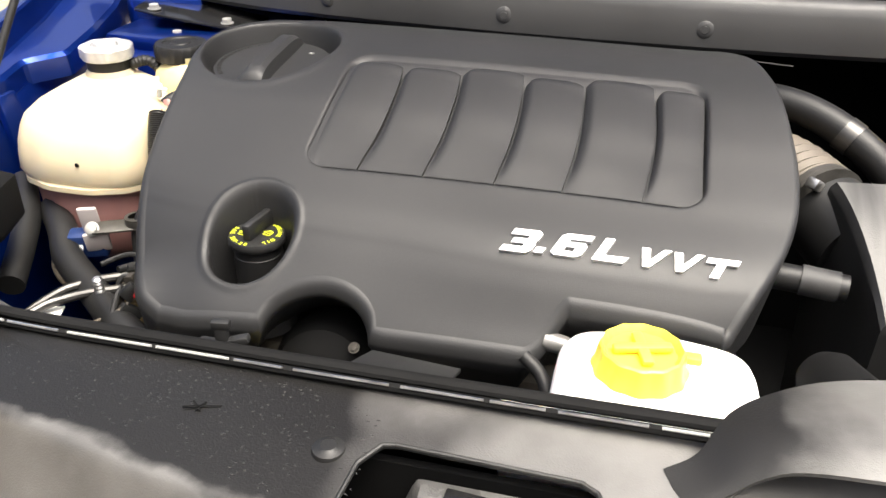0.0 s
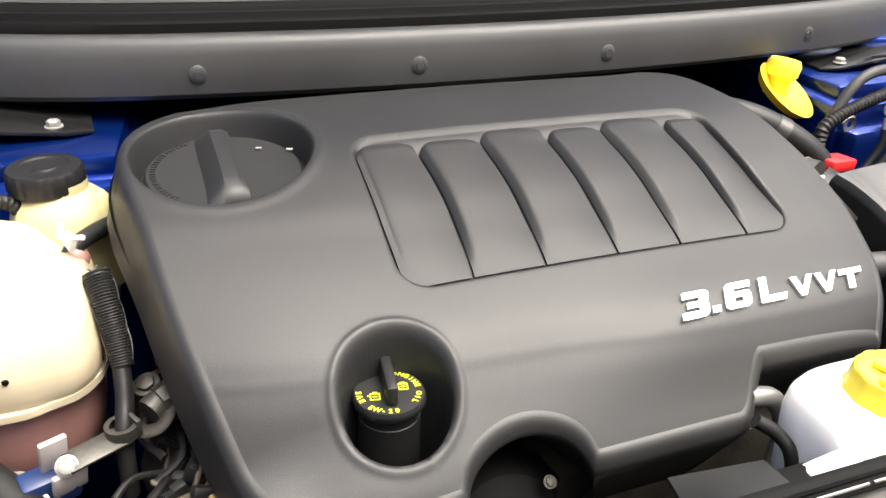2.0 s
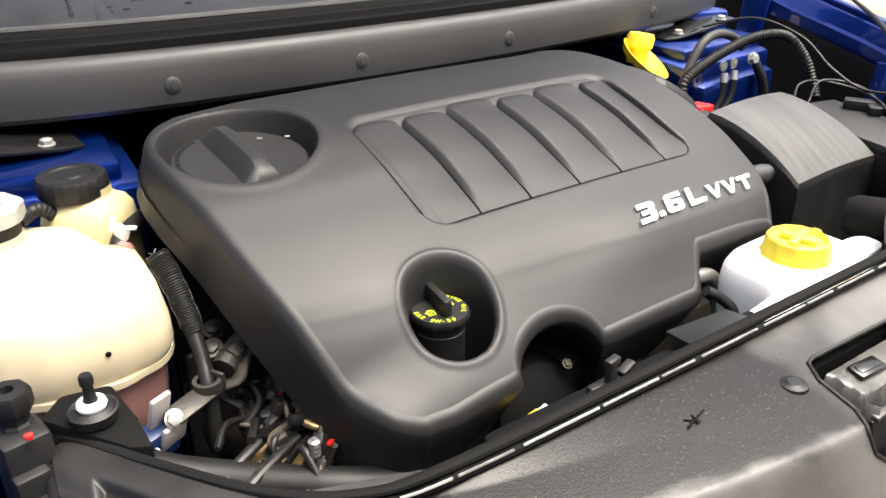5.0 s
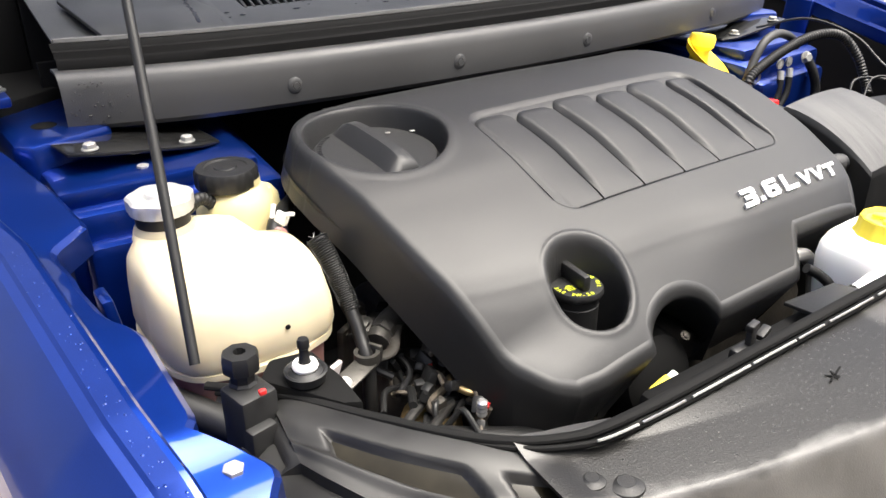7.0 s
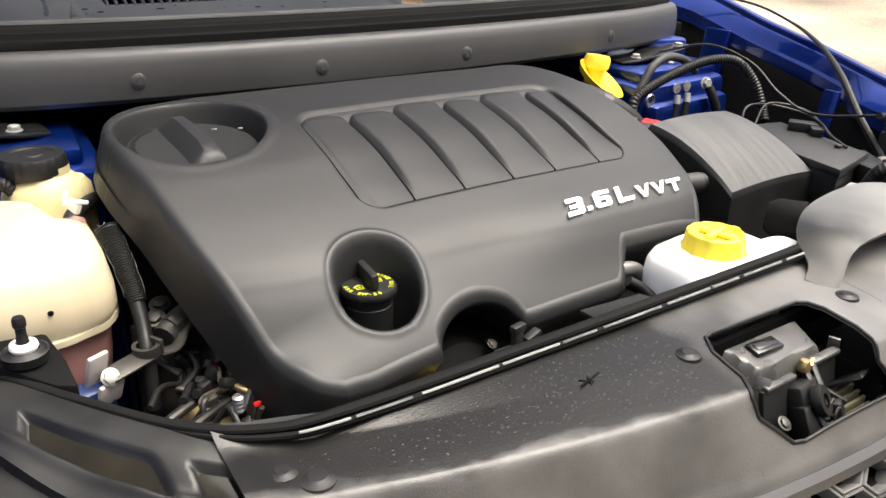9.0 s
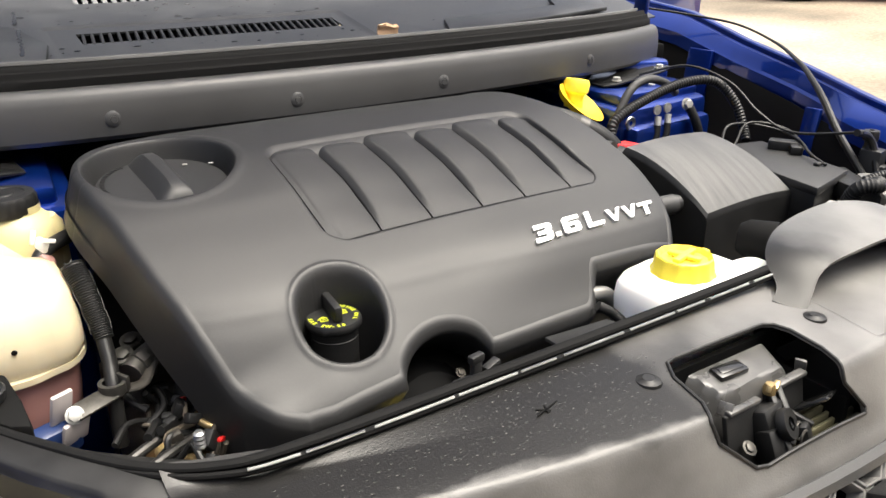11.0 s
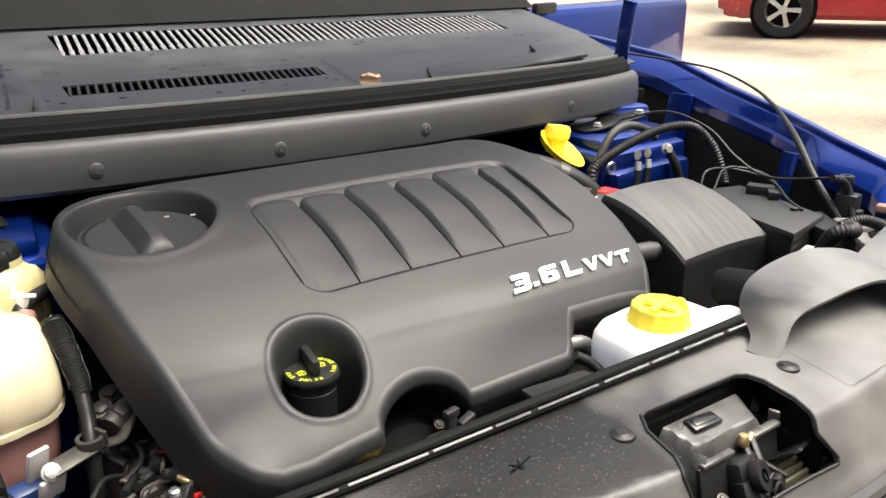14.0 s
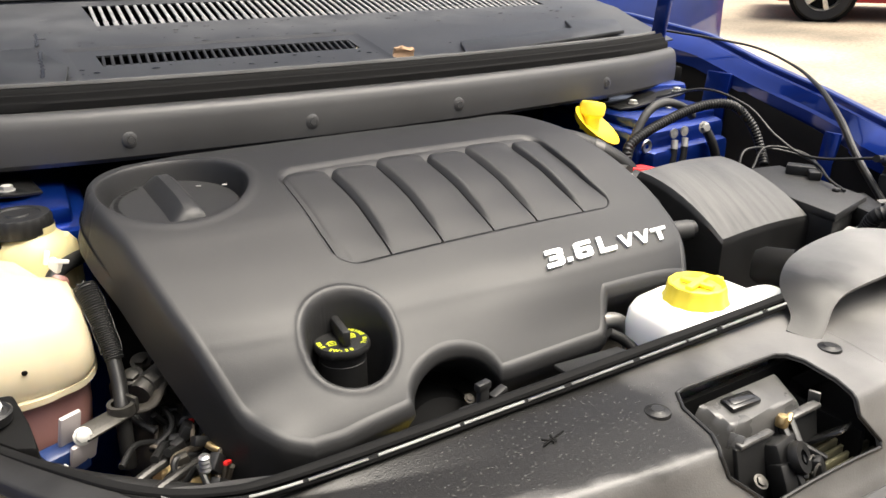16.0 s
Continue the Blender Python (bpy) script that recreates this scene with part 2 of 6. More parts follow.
def lathe(bm, profile, at=(0, 0, 0), seg=32, m=None, wob=None):
    """A turned form: profile of (radius, height), closed at its ends where the radius is 0."""
    rings = []
    for r, h in profile:
        ring = []
        for k in range(1 if r < 1e-6 else seg):
            a = 2 * math.pi * k / seg
            rr = r * (wob(a, h) if wob else 1)
            v = Vector((rr * math.cos(a), rr * math.sin(a), h))
            if m is not None:
                v = m @ v
            ring.append(bm.verts.new(v + Vector(at)))
        rings.append(ring)
    for a, b in zip(rings, rings[1:]):
        for k in range(seg):
            q = [a[k % len(a)], a[(k + 1) % len(a)], b[(k + 1) % len(b)], b[k % len(b)]]
            u = []
            for v in q:
                if v not in u:
                    u.append(v)
            if len(u) > 2:
                bm.faces.new(u)
    return rings


def turned(name, profile, at, material, parent=None, label="", seg=32, m=None, wob=None):
    bm = bmesh.new()
    lathe(bm, profile, at, seg, m, wob)
    return part(name, bm, material, parent, label)


def spline(pts, n=8):
    P = [Vector(p) for p in pts]
    if len(P) == 2:
        return P
    P = [2 * P[0] - P[1]] + P + [2 * P[-1] - P[-2]]
    out = []
    for i in range(1, len(P) - 2):
        a, b, c, d = P[i - 1], P[i], P[i + 1], P[i + 2]
        for k in range(n):
            t = k / n
            out.append(0.5 * (2 * b + (c - a) * t + (2 * a - 5 * b + 4 * c - d) * t * t + (3 * b - a - 3 * c + d) * t ** 3))
    return out + [P[-2]]


def sweep(bm, pts, radius, seg=10, flat=1.0, ribs=0.0, pitch=0.006):
    """A tube along points; radius a number or a function of the run 0..1; ribs: corrugation."""
    frames = []
    up = Vector((0, 0, 1))
    side = None
    run = [0.0]
    for a, b in zip(pts, pts[1:]):
        run.append(run[-1] + (b - a).length)
    for i, p in enumerate(pts):
        d = (pts[min(i + 1, len(pts) - 1)] - pts[max(i - 1, 0)]).normalized()
        if side is None:
            side = d.cross(up if abs(d.z) < 0.9 else Vector((1, 0, 0))).normalized()
        side = (side - d * side.dot(d)).normalized()
        frames.append((p, side, side.cross(d).normalized()))
    rings = []
    for i, (p, s, u) in enumerate(frames):
        r = radius(run[i] / run[-1]) if callable(radius) else radius
        if ribs:
            r *= 1 + ribs * (1 if (int(run[i] / pitch * 2) % 2) else -1)
        rings.append([bm.verts.new(p + r * (math.cos(2 * math.pi * k / seg) * s + flat * math.sin(2 * math.pi * k / seg) * u)) for k in range(seg)])
    for a, b in zip(rings, rings[1:]):
        for k in range(seg):
            bm.faces.new((a[k], a[(k + 1) % seg], b[(k + 1) % seg], b[k]))
    bm.faces.new(rings[0][::-1])
    bm.faces.new(rings[-1])


def resample(pts, step):
    out, left = [pts[0]], step
    for a, b in zip(pts, pts[1:]):
        length = (b - a).length
        while length > left:
            a = a + (b - a) * (left / length)
            out.append(a)
            length = (b - a).length
            left = step
        left -= length
    return out + [pts[-1]]


def hose(name, pts, radius, material, parent=None, label="", seg=12, n=8, ribs=0.0, pitch=0.006, flat=1.0):
    bm = bmesh.new()
    p = spline(pts, n)
    if ribs:
        p = resample(p, pitch / 2)
    sweep(bm, p, radius, seg, flat, ribs, pitch)
    return part(name, bm, material, parent, label)


def prism(bm, outline, z0, z1, bevel=0.0, slope=None):
    """An upright solid on an outline of (x, y); slope(x, y) is added to the top's and bottom's heights."""
    f = slope or (lambda x, y: 0)
    lo = [bm.verts.new((x, y, z0 + f(x, y))) for x, y in outline]
    hi = [bm.verts.new((x, y, z1 + f(x, y))) for x, y in outline]
    n = len(outline)
    faces = [bm.faces.new(hi), bm.faces.new(lo[::-1])]
    for k in range(n):
        faces.append(bm.faces.new((lo[k], lo[(k + 1) % n], hi[(k + 1) % n], hi[k])))
    if bevel:
        bmesh.ops.recalc_face_normals(bm, faces=faces)
        bmesh.ops.bevel(bm, geom=list({e for f2 in faces for e in f2.edges}), offset=bevel, segments=2, affect="EDGES", profile=0.5)


def plate(name, outline, z0, z1, material, parent=None, label="", bevel=0.002, slope=None):
    bm = bmesh.new()
    prism(bm, outline, z0, z1, bevel, slope)
    return part(name, bm, material, parent, label)


def grid_faces(nu, nv, skip=None):
    return [(j * nu + i, j * nu + i + 1, (j + 1) * nu + i + 1, (j + 1) * nu + i) for j in range(nv - 1) for i in range(nu - 1)
            if not (skip and skip(i, j))]


def thick(verts, faces, t):
    """A sheet made solid: t metres along minus its normals."""
    me = bpy.data.meshes.new("tmp")
    me.from_pydata([tuple(map(float, v)) for v in verts], [], faces)
    me.update()
    bm = bmesh.new()
    bm.from_mesh(me)
    bpy.data.meshes.remove(me)
    bmesh.ops.recalc_face_normals(bm, faces=bm.faces)
    bmesh.ops.solidify(bm, geom=list(bm.faces), thickness=t)
    return bm


def drops(name, spots, material):
    """Many flat water drops as one mesh; spots of (x, y, z, rx, ry, h)."""
    n = 8
    unit = [(math.cos(2 * math.pi * k / n), math.sin(2 * math.pi * k / n), 0.0) for k in range(n)]
    unit += [(0.72 * x, 0.72 * y, 0.65) for x, y, _ in unit] + [(0, 0, 1)]
    one = [(k, (k + 1) % n, n + (k + 1) % n, n + k) for k in range(n)] + [(n + k, n + (k + 1) % n, 2 * n) for k in range(n)]
    verts, faces = [], []
    for x, y, z, rx, ry, h in spots:
        base = len(verts)
        verts += [(x + a * rx, y + b * ry, z + c * h) for a, b, c in unit]
        faces += [tuple(base + i for i in f) for f in one]
    return raw(name, verts, faces, material, angle=80)


def hexbolt(name, at, r, material, parent=None, label="", washer=1.45, h=0.7, normal=(0, 0, 1)):
    bm = bmesh.new()
    m = Vector(normal).to_track_quat("Z", "Y").to_matrix().to_4x4()
    lathe(bm, [(0, 0), (r * washer, 0), (r * washer, r * 0.18), (r * 1.02, r * 0.25)], at, 20, m)
    rings = lathe(bm, [(r, r * 0.2), (r, r * h * 0.9), (r * 0.85, r * h), (0, r * h)], at, 6, m)
    return part(name, bm, material, parent, label)


def smooth(a, b, x):
    t = np.clip((x - a) / (b - a), 0, 1)
    return t * t * (3 - 2 * t)


# ---- ground and far surroundings ----
def ground_z(x, y):
    d = max(0.0, 0.86 * (x - CX) + 0.5 * y - 2.0)
    return min(0.05 * d, 0.55 + 0.004 * d)


gx = np.r_[np.linspace(-400, -8, 8), np.linspace(-6, 30, 37), np.linspace(40, 600, 8)]
gy = np.r_[np.linspace(-400, -8, 8), np.linspace(-6, 30, 37), np.linspace(40, 600, 8)]
gv = [(x, y, ground_z(x, y)) for y in gy for x in gx]
tagged(raw("ground", gv, grid_faces(len(gx), len(gy)), GROUND), "sunlit pale dusty parking ground with brown patches", "ground", kind="structure")

# ---- engine cover ----
ridge = [(-0.262, -0.070), (-0.288, -0.092), (-0.306, -0.125), (-0.309, -0.169), (-0.298, -0.237), (-0.292, -0.280), (-0.285, -0.320), (-0.278, -0.350),
         (-0.268, -0.383), (-0.258, -0.410), (-0.248, -0.432), (-0.236, -0.448), (-0.217, -0.4575)]
right = [(0.250, -0.042), (0.278, -0.075), (0.292, -0.130), (0.298, -0.176), (0.303, -0.231), (0.306, -0.279), (0.303, -0.325), (0.290, -0.370),
         (0.272, -0.405), (0.254, -0.430)]
NU, NV = 540, 340


def along(pts, s):
    p = np.array(spline([(*q, 0) for q in pts], 10))[:, :2]
    d = np.r_[0, np.cumsum(np.hypot(*np.diff(p, axis=0).T))]
    return np.c_[np.interp(s * d[-1], d, p[:, 0]), np.interp(s * d[-1], d, p[:, 1])]


def front_y(x):
    y = -0.4565 - 0.004 * smooth(-0.06, -0.19, x) + 0.003 * smooth(0.03, 0.0, x + 0.217)
    q = np.clip(1 - ((x + 0.073) / 0.0530) ** 2, 0, 1)
    y = y + 0.0265 * q ** 0.55
    return y + (-0.4285 - y) * smooth(0.102, 0.134, x)


us = np.linspace(0, 1, NU)
vs_ = 1 - (1 - np.linspace(0, 1, NV)) ** 1.45
L, R = along(ridge, vs_), along(right, vs_)
fx = L[-1, 0] + (R[-1, 0] - L[-1, 0]) * us
Fr = np.c_[fx, front_y(fx)]
Fr[0], Fr[-1] = L[-1], R[-1]
Re = np.c_[L[0, 0] + (R[0, 0] - L[0, 0]) * us, L[0, 1] + (R[0, 1] - L[0, 1]) * us + 0.012 * np.sin(np.pi * us) + 0.012 * smooth(0, 0.2, us) * smooth(1.0, 0.3, us)]
U, V = np.meshgrid(us, vs_)
corner = ((1 - U) * (1 - V))[..., None] * L[0] + (U * (1 - V))[..., None] * R[0] + ((1 - U) * V)[..., None] * L[-1] + (U * V)[..., None] * R[-1]
G = (1 - U)[..., None] * L[:, None] + U[..., None] * R[:, None] + (1 - V)[..., None] * Re[None] + V[..., None] * Fr[None] - corner
X, Y = G[..., 0].copy(), G[..., 1].copy()

CAPC, CAPR = (-0.232, -0.157), 0.0735
WELL, WRX, WRY = (-0.1525, -0.4025), 0.0408, 0.0378
# round rims: pull the nearest points onto the rings
for (cx, cy), rx, ry, keys in ((CAPC, CAPR, CAPR, (0.94, 1.0, 1.06)), (WELL, WRX, WRY, (0.85, 0.89, 0.92, 0.95, 0.98, 1.02))):
    q = np.hypot((X - cx) / rx, (Y - cy) / ry)
    for key in keys:
        near = abs(q - key) < 0.0006 / rx
        k = np.where(near, key / np.maximum(q, 1e-6), 1)
        X, Y = cx + (X - cx) * k, cy + (Y - cy) * k

PY = [-0.480, -0.460, -0.450, -0.440, -0.430, -0.420, -0.410, -0.400, -0.380, -0.334, -0.290, -0.250, -0.187, -0.120, -0.070, -0.035]
PZ = [0.873, 0.8955, 0.9068, 0.918, 0.9288, 0.939, 0.948, 0.9565, 0.969, 0.989, 1.006, 1.021, 1.038, 1.045, 1.044, 1.036]
pz = np.array(spline([(a, b, 0) for a, b in zip(PY, PZ)], 12))
def base_z(x, y):
    """The cover's plain top, before recesses."""
    dl = x - np.interp(-y, [-p[1] for p in ridge], [p[0] for p in ridge])
    dr = np.interp(-y, [-p[1] for p in right], [p[0] for p in right]) - x
    ye = y - 0.033 * smooth(-0.460, -0.405, y) * (0.55 + 0.45 * smooth(-0.25, -0.38, y)) * np.exp(-np.maximum(dl, 0) / 0.10) - 0.008 * np.exp(-np.maximum(dr, 0) / 0.03) + 0.014 * smooth(-0.05, 0.12, x) * smooth(-0.34, -0.42, y) * (1 - 0.8 * smooth(-0.405, -0.45, y))
    z = np.interp(ye, pz[:, 0], pz[:, 1])
    return z + 0.004 * np.sin(np.pi * np.clip((x + 0.3) / 0.6, 0, 1)) - 0.003


Z = base_z(X, Y)
Z -= 0.008 * np.exp(-((X + 0.225) ** 2 + (Y + 0.458) ** 2) / 0.040 ** 2)
# round recess of the big cap
q = np.hypot((X - CAPC[0]) / CAPR, (Y - CAPC[1]) / CAPR)
Z += 0.0008 * np.exp(-((q - 1.12) / 0.07) ** 2)
floor_cap = 1.008 + 0.10 * (Y - CAPC[1])
Z = Z + (floor_cap - Z) * smooth(1.05, 0.95, q)
# oil filler well
q = np.hypot((X - WELL[0]) / WRX, (Y - WELL[1]) / WRY)
Z += 0.0012 * np.exp(-((q - 1.12) / 0.07) ** 2)
Z = Z + (0.848 - Z) * np.interp(q, [0.80, 0.85, 0.89, 0.92, 0.95, 0.98, 1.02, 1.05, 1.09], [1, 1, 0.55, 0.22, 0.085, 0.040, 0.015, 0.004, 0])
# the sunk panel with six ribs
W0 = -0.128
W1 = 0.234
s = (X - W0) / (W1 - W0)
T0, T1 = -0.3405, -0.170 - 0.001 * s
tt = (Y - T0) / (T1 - T0)
ax, ay = (abs(s - 0.5) * (W1 - W0)) - (W1 - W0) / 2 + 0.026, (abs(tt - 0.5) * (T1 - T0)) - (T1 - T0) / 2 + 0.026
sd = np.hypot(np.maximum(ax, 0), np.maximum(ay, 0)) + np.minimum(np.maximum(ax, ay), 0) - 0.026
inside = smooth(0, 1, (-0.0002 - sd) / (0.003 + 0.003 * smooth(0.70, 0.92, tt)))
SUNK = 0.0112


def sunk(t):
    """Depth of the panel, shallow along its front edge."""
    return SUNK * (0.42 + 0.58 * smooth(0.02, 0.45, t)) * (1 - 0.72 * smooth(0.78, 0.98, t))


Z -= inside * sunk(tt)
Z -= 0.0010 * np.exp(-((sd + 0.001) / 0.0022) ** 2)

cv = np.c_[X.ravel(), Y.ravel(), Z.ravel()].tolist()
cf = grid_faces(NU, NV)
# rolled edge and skirt all round
loop = [j * NU for j in range(NV)] + [(NV - 1) * NU + i for i in range(1, NU)] + [j * NU + NU - 1 for j in range(NV - 2, -1, -1)] + [i for i in range(NU - 2, 0, -1)]
P = np.array([cv[i] for i in loop])
sm = P.copy()
for _ in range(30):
    sm = (np.roll(sm, 1, 0) + sm + np.roll(sm, -1, 0)) / 3
tan = np.roll(sm, -2, 0) - np.roll(sm, 2, 0)
nrm = np.c_[-tan[:, 1], tan[:, 0]]
nrm = -nrm / np.maximum(np.linalg.norm(nrm, axis=1), 1e-9)[:, None]
if (nrm * (P[:, :2] - P[:, :2].mean(0))).sum() < 0:
    nrm = -nrm
kind = np.r_[np.zeros(NV), np.ones(NU - 1), np.full(NV - 1, 2), np.full(NU - 2, 3)]
blend = np.array([[kind[(i + d) % len(kind)] for d in range(-80, 81)] for i in range(len(kind))])
wgt = np.stack([(blend == c).mean(1) for c in range(4)], 1)
xs_ = P[:, 0]
in_arch = np.where((kind == 1), np.clip(1 - ((xs_ + 0.073) / 0.0530) ** 2, 0, 1) ** 0.5, 0)
out1, dn1 = wgt @ [0.010, 0.0080, 0.006, 0.005], wgt @ [0.012, 0.0160, 0.008, 0.007]
deep = smooth(-0.15, -0.42, P[:, 1]) * wgt[:, 0]
out2, dn2 = wgt @ [0.024, -0.036, -0.004, 0.010] - 0.016 * deep, wgt @ [0.058, 0.095, 0.075, 0.030] + 0.034 * deep
out2, dn2 = out2 + 0.010 * in_arch, dn2 - 0.048 * in_arch
rings = [loop]
side_w = wgt[:, 0]
roll = [(out1 * (a * (1 - side_w) + c * side_w), dn1 * (b * (1 - side_w) + d * side_w)) for a, b, c, d in
        ((0.25, 0.06, 0.22, 0.05), (0.48, 0.16, 0.42, 0.14), (0.70, 0.32, 0.60, 0.28), (0.87, 0.55, 0.75, 0.48), (0.97, 0.80, 0.88, 0.72), (1, 1, 1, 1))]
for o, dn in (*roll, (out1 * 0.8 + out2 * 0.2, dn1 * 0.8 + dn2 * 0.2), (out1 * 0.55 + out2 * 0.45, dn1 * 0.55 + dn2 * 0.45), (out2, dn2), (out2 - 0.004, dn2), (out2 - 0.004, dn2 - 0.02)):
    base = len(cv)
    cv += np.c_[P[:, :2] + nrm * o[:, None], P[:, 2] - dn].tolist()
    rings.append(list(range(base, base + len(loop))))
n = len(loop)
for a, b in zip(rings, rings[1:]):
    cf += [(a[k], b[k], b[(k + 1) % n], a[(k + 1) % n]) for k in range(n)]
cover = thing("engine_cover", "dark grey moulded plastic engine cover with six ribs and silver lettering", "engine cover", (0, -0.25, 0.9))


def under(ob, parent):
    """Parent without moving."""
    ob.parent = parent
    ob.matrix_parent_inverse = Matrix.Translation(-parent.location)
    return ob


under(raw("shell", cv, cf, COVER, angle=60), cover)


# six pillow-shaped ribs in the sunk panel, each highest along one edge
RIBS = [0.002, 0.153, 0.323, 0.502, 0.668, 0.856, 0.994]
locs = np.r_[0, np.linspace(0.0, 0.10, 9), np.linspace(0.14, 0.93, 18), np.linspace(0.95, 1, 5), 1.0]
run = np.r_[np.linspace(0, 0.80, 24), 1 - 0.20 * np.linspace(1, 0, 18)[1:] ** 1.6]
for k in range(6):
    lo, hi = RIBS[k] + 0.0035, RIBS[k + 1] - 0.0035
    lg, rg = np.meshgrid(locs, run)
    end = (0.922 if k % 2 else 0.962) - (0.02 if k == 0 else 0) - 0.070 * (np.clip(0.30 - lg, 0, 1) / 0.30) ** 2.2 - 0.030 * (np.clip(lg - 0.70, 0, 1) / 0.30) ** 2.5
    ty = 0.012 + rg * (end - 0.012)
    sx = lo + (hi - lo) * lg
    bow = 0.0060 * np.sin(np.pi * np.clip(ty, 0, 1)) * ((1 - lg) * (k > 0) + lg * (k < 5))
    x = W0 + (W1 - W0) * sx + bow
    y = T0 + (-0.170 - 0.001 * sx - T0) * ty
    cross = (0.35 + 0.65 * np.sin(0.5 * np.pi * np.clip(lg / 0.14, 0, 1))) * (1 - 0.52 * np.clip((lg - 0.15) / 0.85, 0, 1) ** 2.0)
    cross = cross + (0.72 - cross) * smooth(0.22, 0.0, rg)
    if k == 0:
        cross = np.maximum(cross, 0.9 * (lg < 0.2))
    tail = np.sqrt(np.clip(1 - np.clip(1 - (1 - rg) / 0.075, 0, 1) ** 2, 0, 1))
    lift = 0.92 * sunk(ty) * cross * tail
    lift[:, 0] = lift[:, -1] = -0.004
    lift[-1] = -0.002
    z = base_z(x, y) - sunk(ty) + lift
    under(raw("rib", np.c_[x.ravel(), y.ravel(), z.ravel()], grid_faces(len(locs), len(run)), COVER, angle=50), cover)


def cover_z(x, y):
    i = np.argmin((X - x) ** 2 + (Y - y) ** 2)
    return float(Z.ravel()[i])


# the round twist plug at the cover's corner, with its grip bar
plug = turned("twist_plug", [(0, 0.0), (0.0640, 0.0), (0.0668, 0.003), (0.0668, 0.009), (0.0645, 0.0115), (0.050, 0.0118), (0, 0.0118)],
              (CAPC[0], CAPC[1], 1.007), COVER, None, "dark round twist plug", 96, Euler((radians(5.5), 0, 0)).to_matrix().to_4x4(),
              lambda a, h: 1 + 0.006 * (1 if int(a * 96 / math.pi) % 2 else -1) * (0.004 < h < 0.011))
under(plug, cover)
bm = bmesh.new()
bar = []
for i in range(25):
    tq = i / 24 * 2 - 1
    yy = 0.064 * tq
    hh = 0.017 * (1 - abs(tq) ** 4.0) ** 0.5 + 0.0005
    w = 0.0105 + 0.002 * max(0.0, -tq) ** 3
    bar.append([bm.verts.new((x * w, yy, z)) for x, z in ((-2.0, -0.002), (-1.15, hh * 0.62), (-0.55, hh), (0.55, hh), (1.0, hh * 0.75), (1.3, -0.002))])
for a, b in zip(bar, bar[1:]):
    for k in range(5):
        bm.faces.new((a[k], a[k + 1], b[k + 1], b[k]))
bm.faces.new(bar[0][::-1])
bm.faces.new(bar[-1])
bmesh.ops.transform(bm, matrix=pose(CAPC[0], CAPC[1], 1.0185, 5.5, 0, 1), verts=bm.verts)
under(part("grip_bar", bm, COVER), plug)
# two bright zinc chips painted in as glints on the plug
for x, y in ((-0.198, -0.127), (-0.172, -0.137)):
    bm = bmesh.new()
    box(bm, (x, y, 1.0233), (0.0055, 0.0040, 0.0012), 0.0004, Euler((0, 0, -0.3)).to_matrix().to_4x4())
    under(part("drop_glint", bm, ZINC), plug)
# raised marks round the plug's rear edge
for k in range(26):
    a = radians(118 + 4.2 * k)
    bm = bmesh.new()
    box(bm, (CAPC[0] + 0.0590 * math.cos(a), CAPC[1] + 0.0605 * math.sin(a), 1.0190 + 0.096 * 0.0605 * math.sin(a)), (0.0050, 0.0012 if k % 3 else 0.0022, 0.0010), 0.0004, Euler((0, 0, a)).to_matrix().to_4x4())
    under(part("raised_mark", bm, PLASTIC), plug)


# ---- badge letters ----
GLYPHS = {
    "3": ((0, 1), (0.85, 1), (1, 0.88), (1, 0.60), (0.93, 0.52), (1, 0.44), (1, 0.12), (0.85, 0), (0, 0), (0, 0.25), (0.64, 0.25), (0.64, 0.39), (0.18, 0.39), (0.18, 0.61), (0.64, 0.61), (0.64, 0.75), (0, 0.75)),
    ".": ((0, 0.25), (1, 0.25), (1, 0), (0, 0)),
    "6": ((1, 1), (0.15, 1), (0, 0.88), (0, 0.12), (0.15, 0), (0.36, 0), (0.36, 0.41), (0.67, 0.41), (0.67, 0.22), (0.364, 0.22), (0.364, 0), (0.85, 0), (1, 0.12), (1, 0.5), (0.88, 0.63), (0.34, 0.63), (0.34, 0.75), (1, 0.75)),
    "L": ((0, 1), (0.28, 1), (0.28, 0.25), (1, 0.25), (0.93, 0), (0.04, 0), (0, 0.05)),
    "V": ((0, 1), (0.28, 1), (0.51, 0.36), (0.74, 1), (1, 1), (0.63, 0), (0.39, 0)),
    "T": ((0, 1), (1, 1), (1, 0.74), (0.64, 0.74), (0.64, 0), (0.36, 0), (0.36, 0.74), (0, 0.74)),
}


def glyph(ch, w, h, m, depth=0.0034, lean=0.45):
    """A raised badge letter, leaning, on the plane of m."""
    bm = bmesh.new()
    ol = [(x * w + lean * h * y, y * h) for x, y in GLYPHS[ch]]
    prism(bm, ol[::-1], 0.0, depth)
    bmesh.ops.transform(bm, matrix=m, verts=bm.verts)
    return under(part("letter", bm, LETTER, None, "", 20), cover)


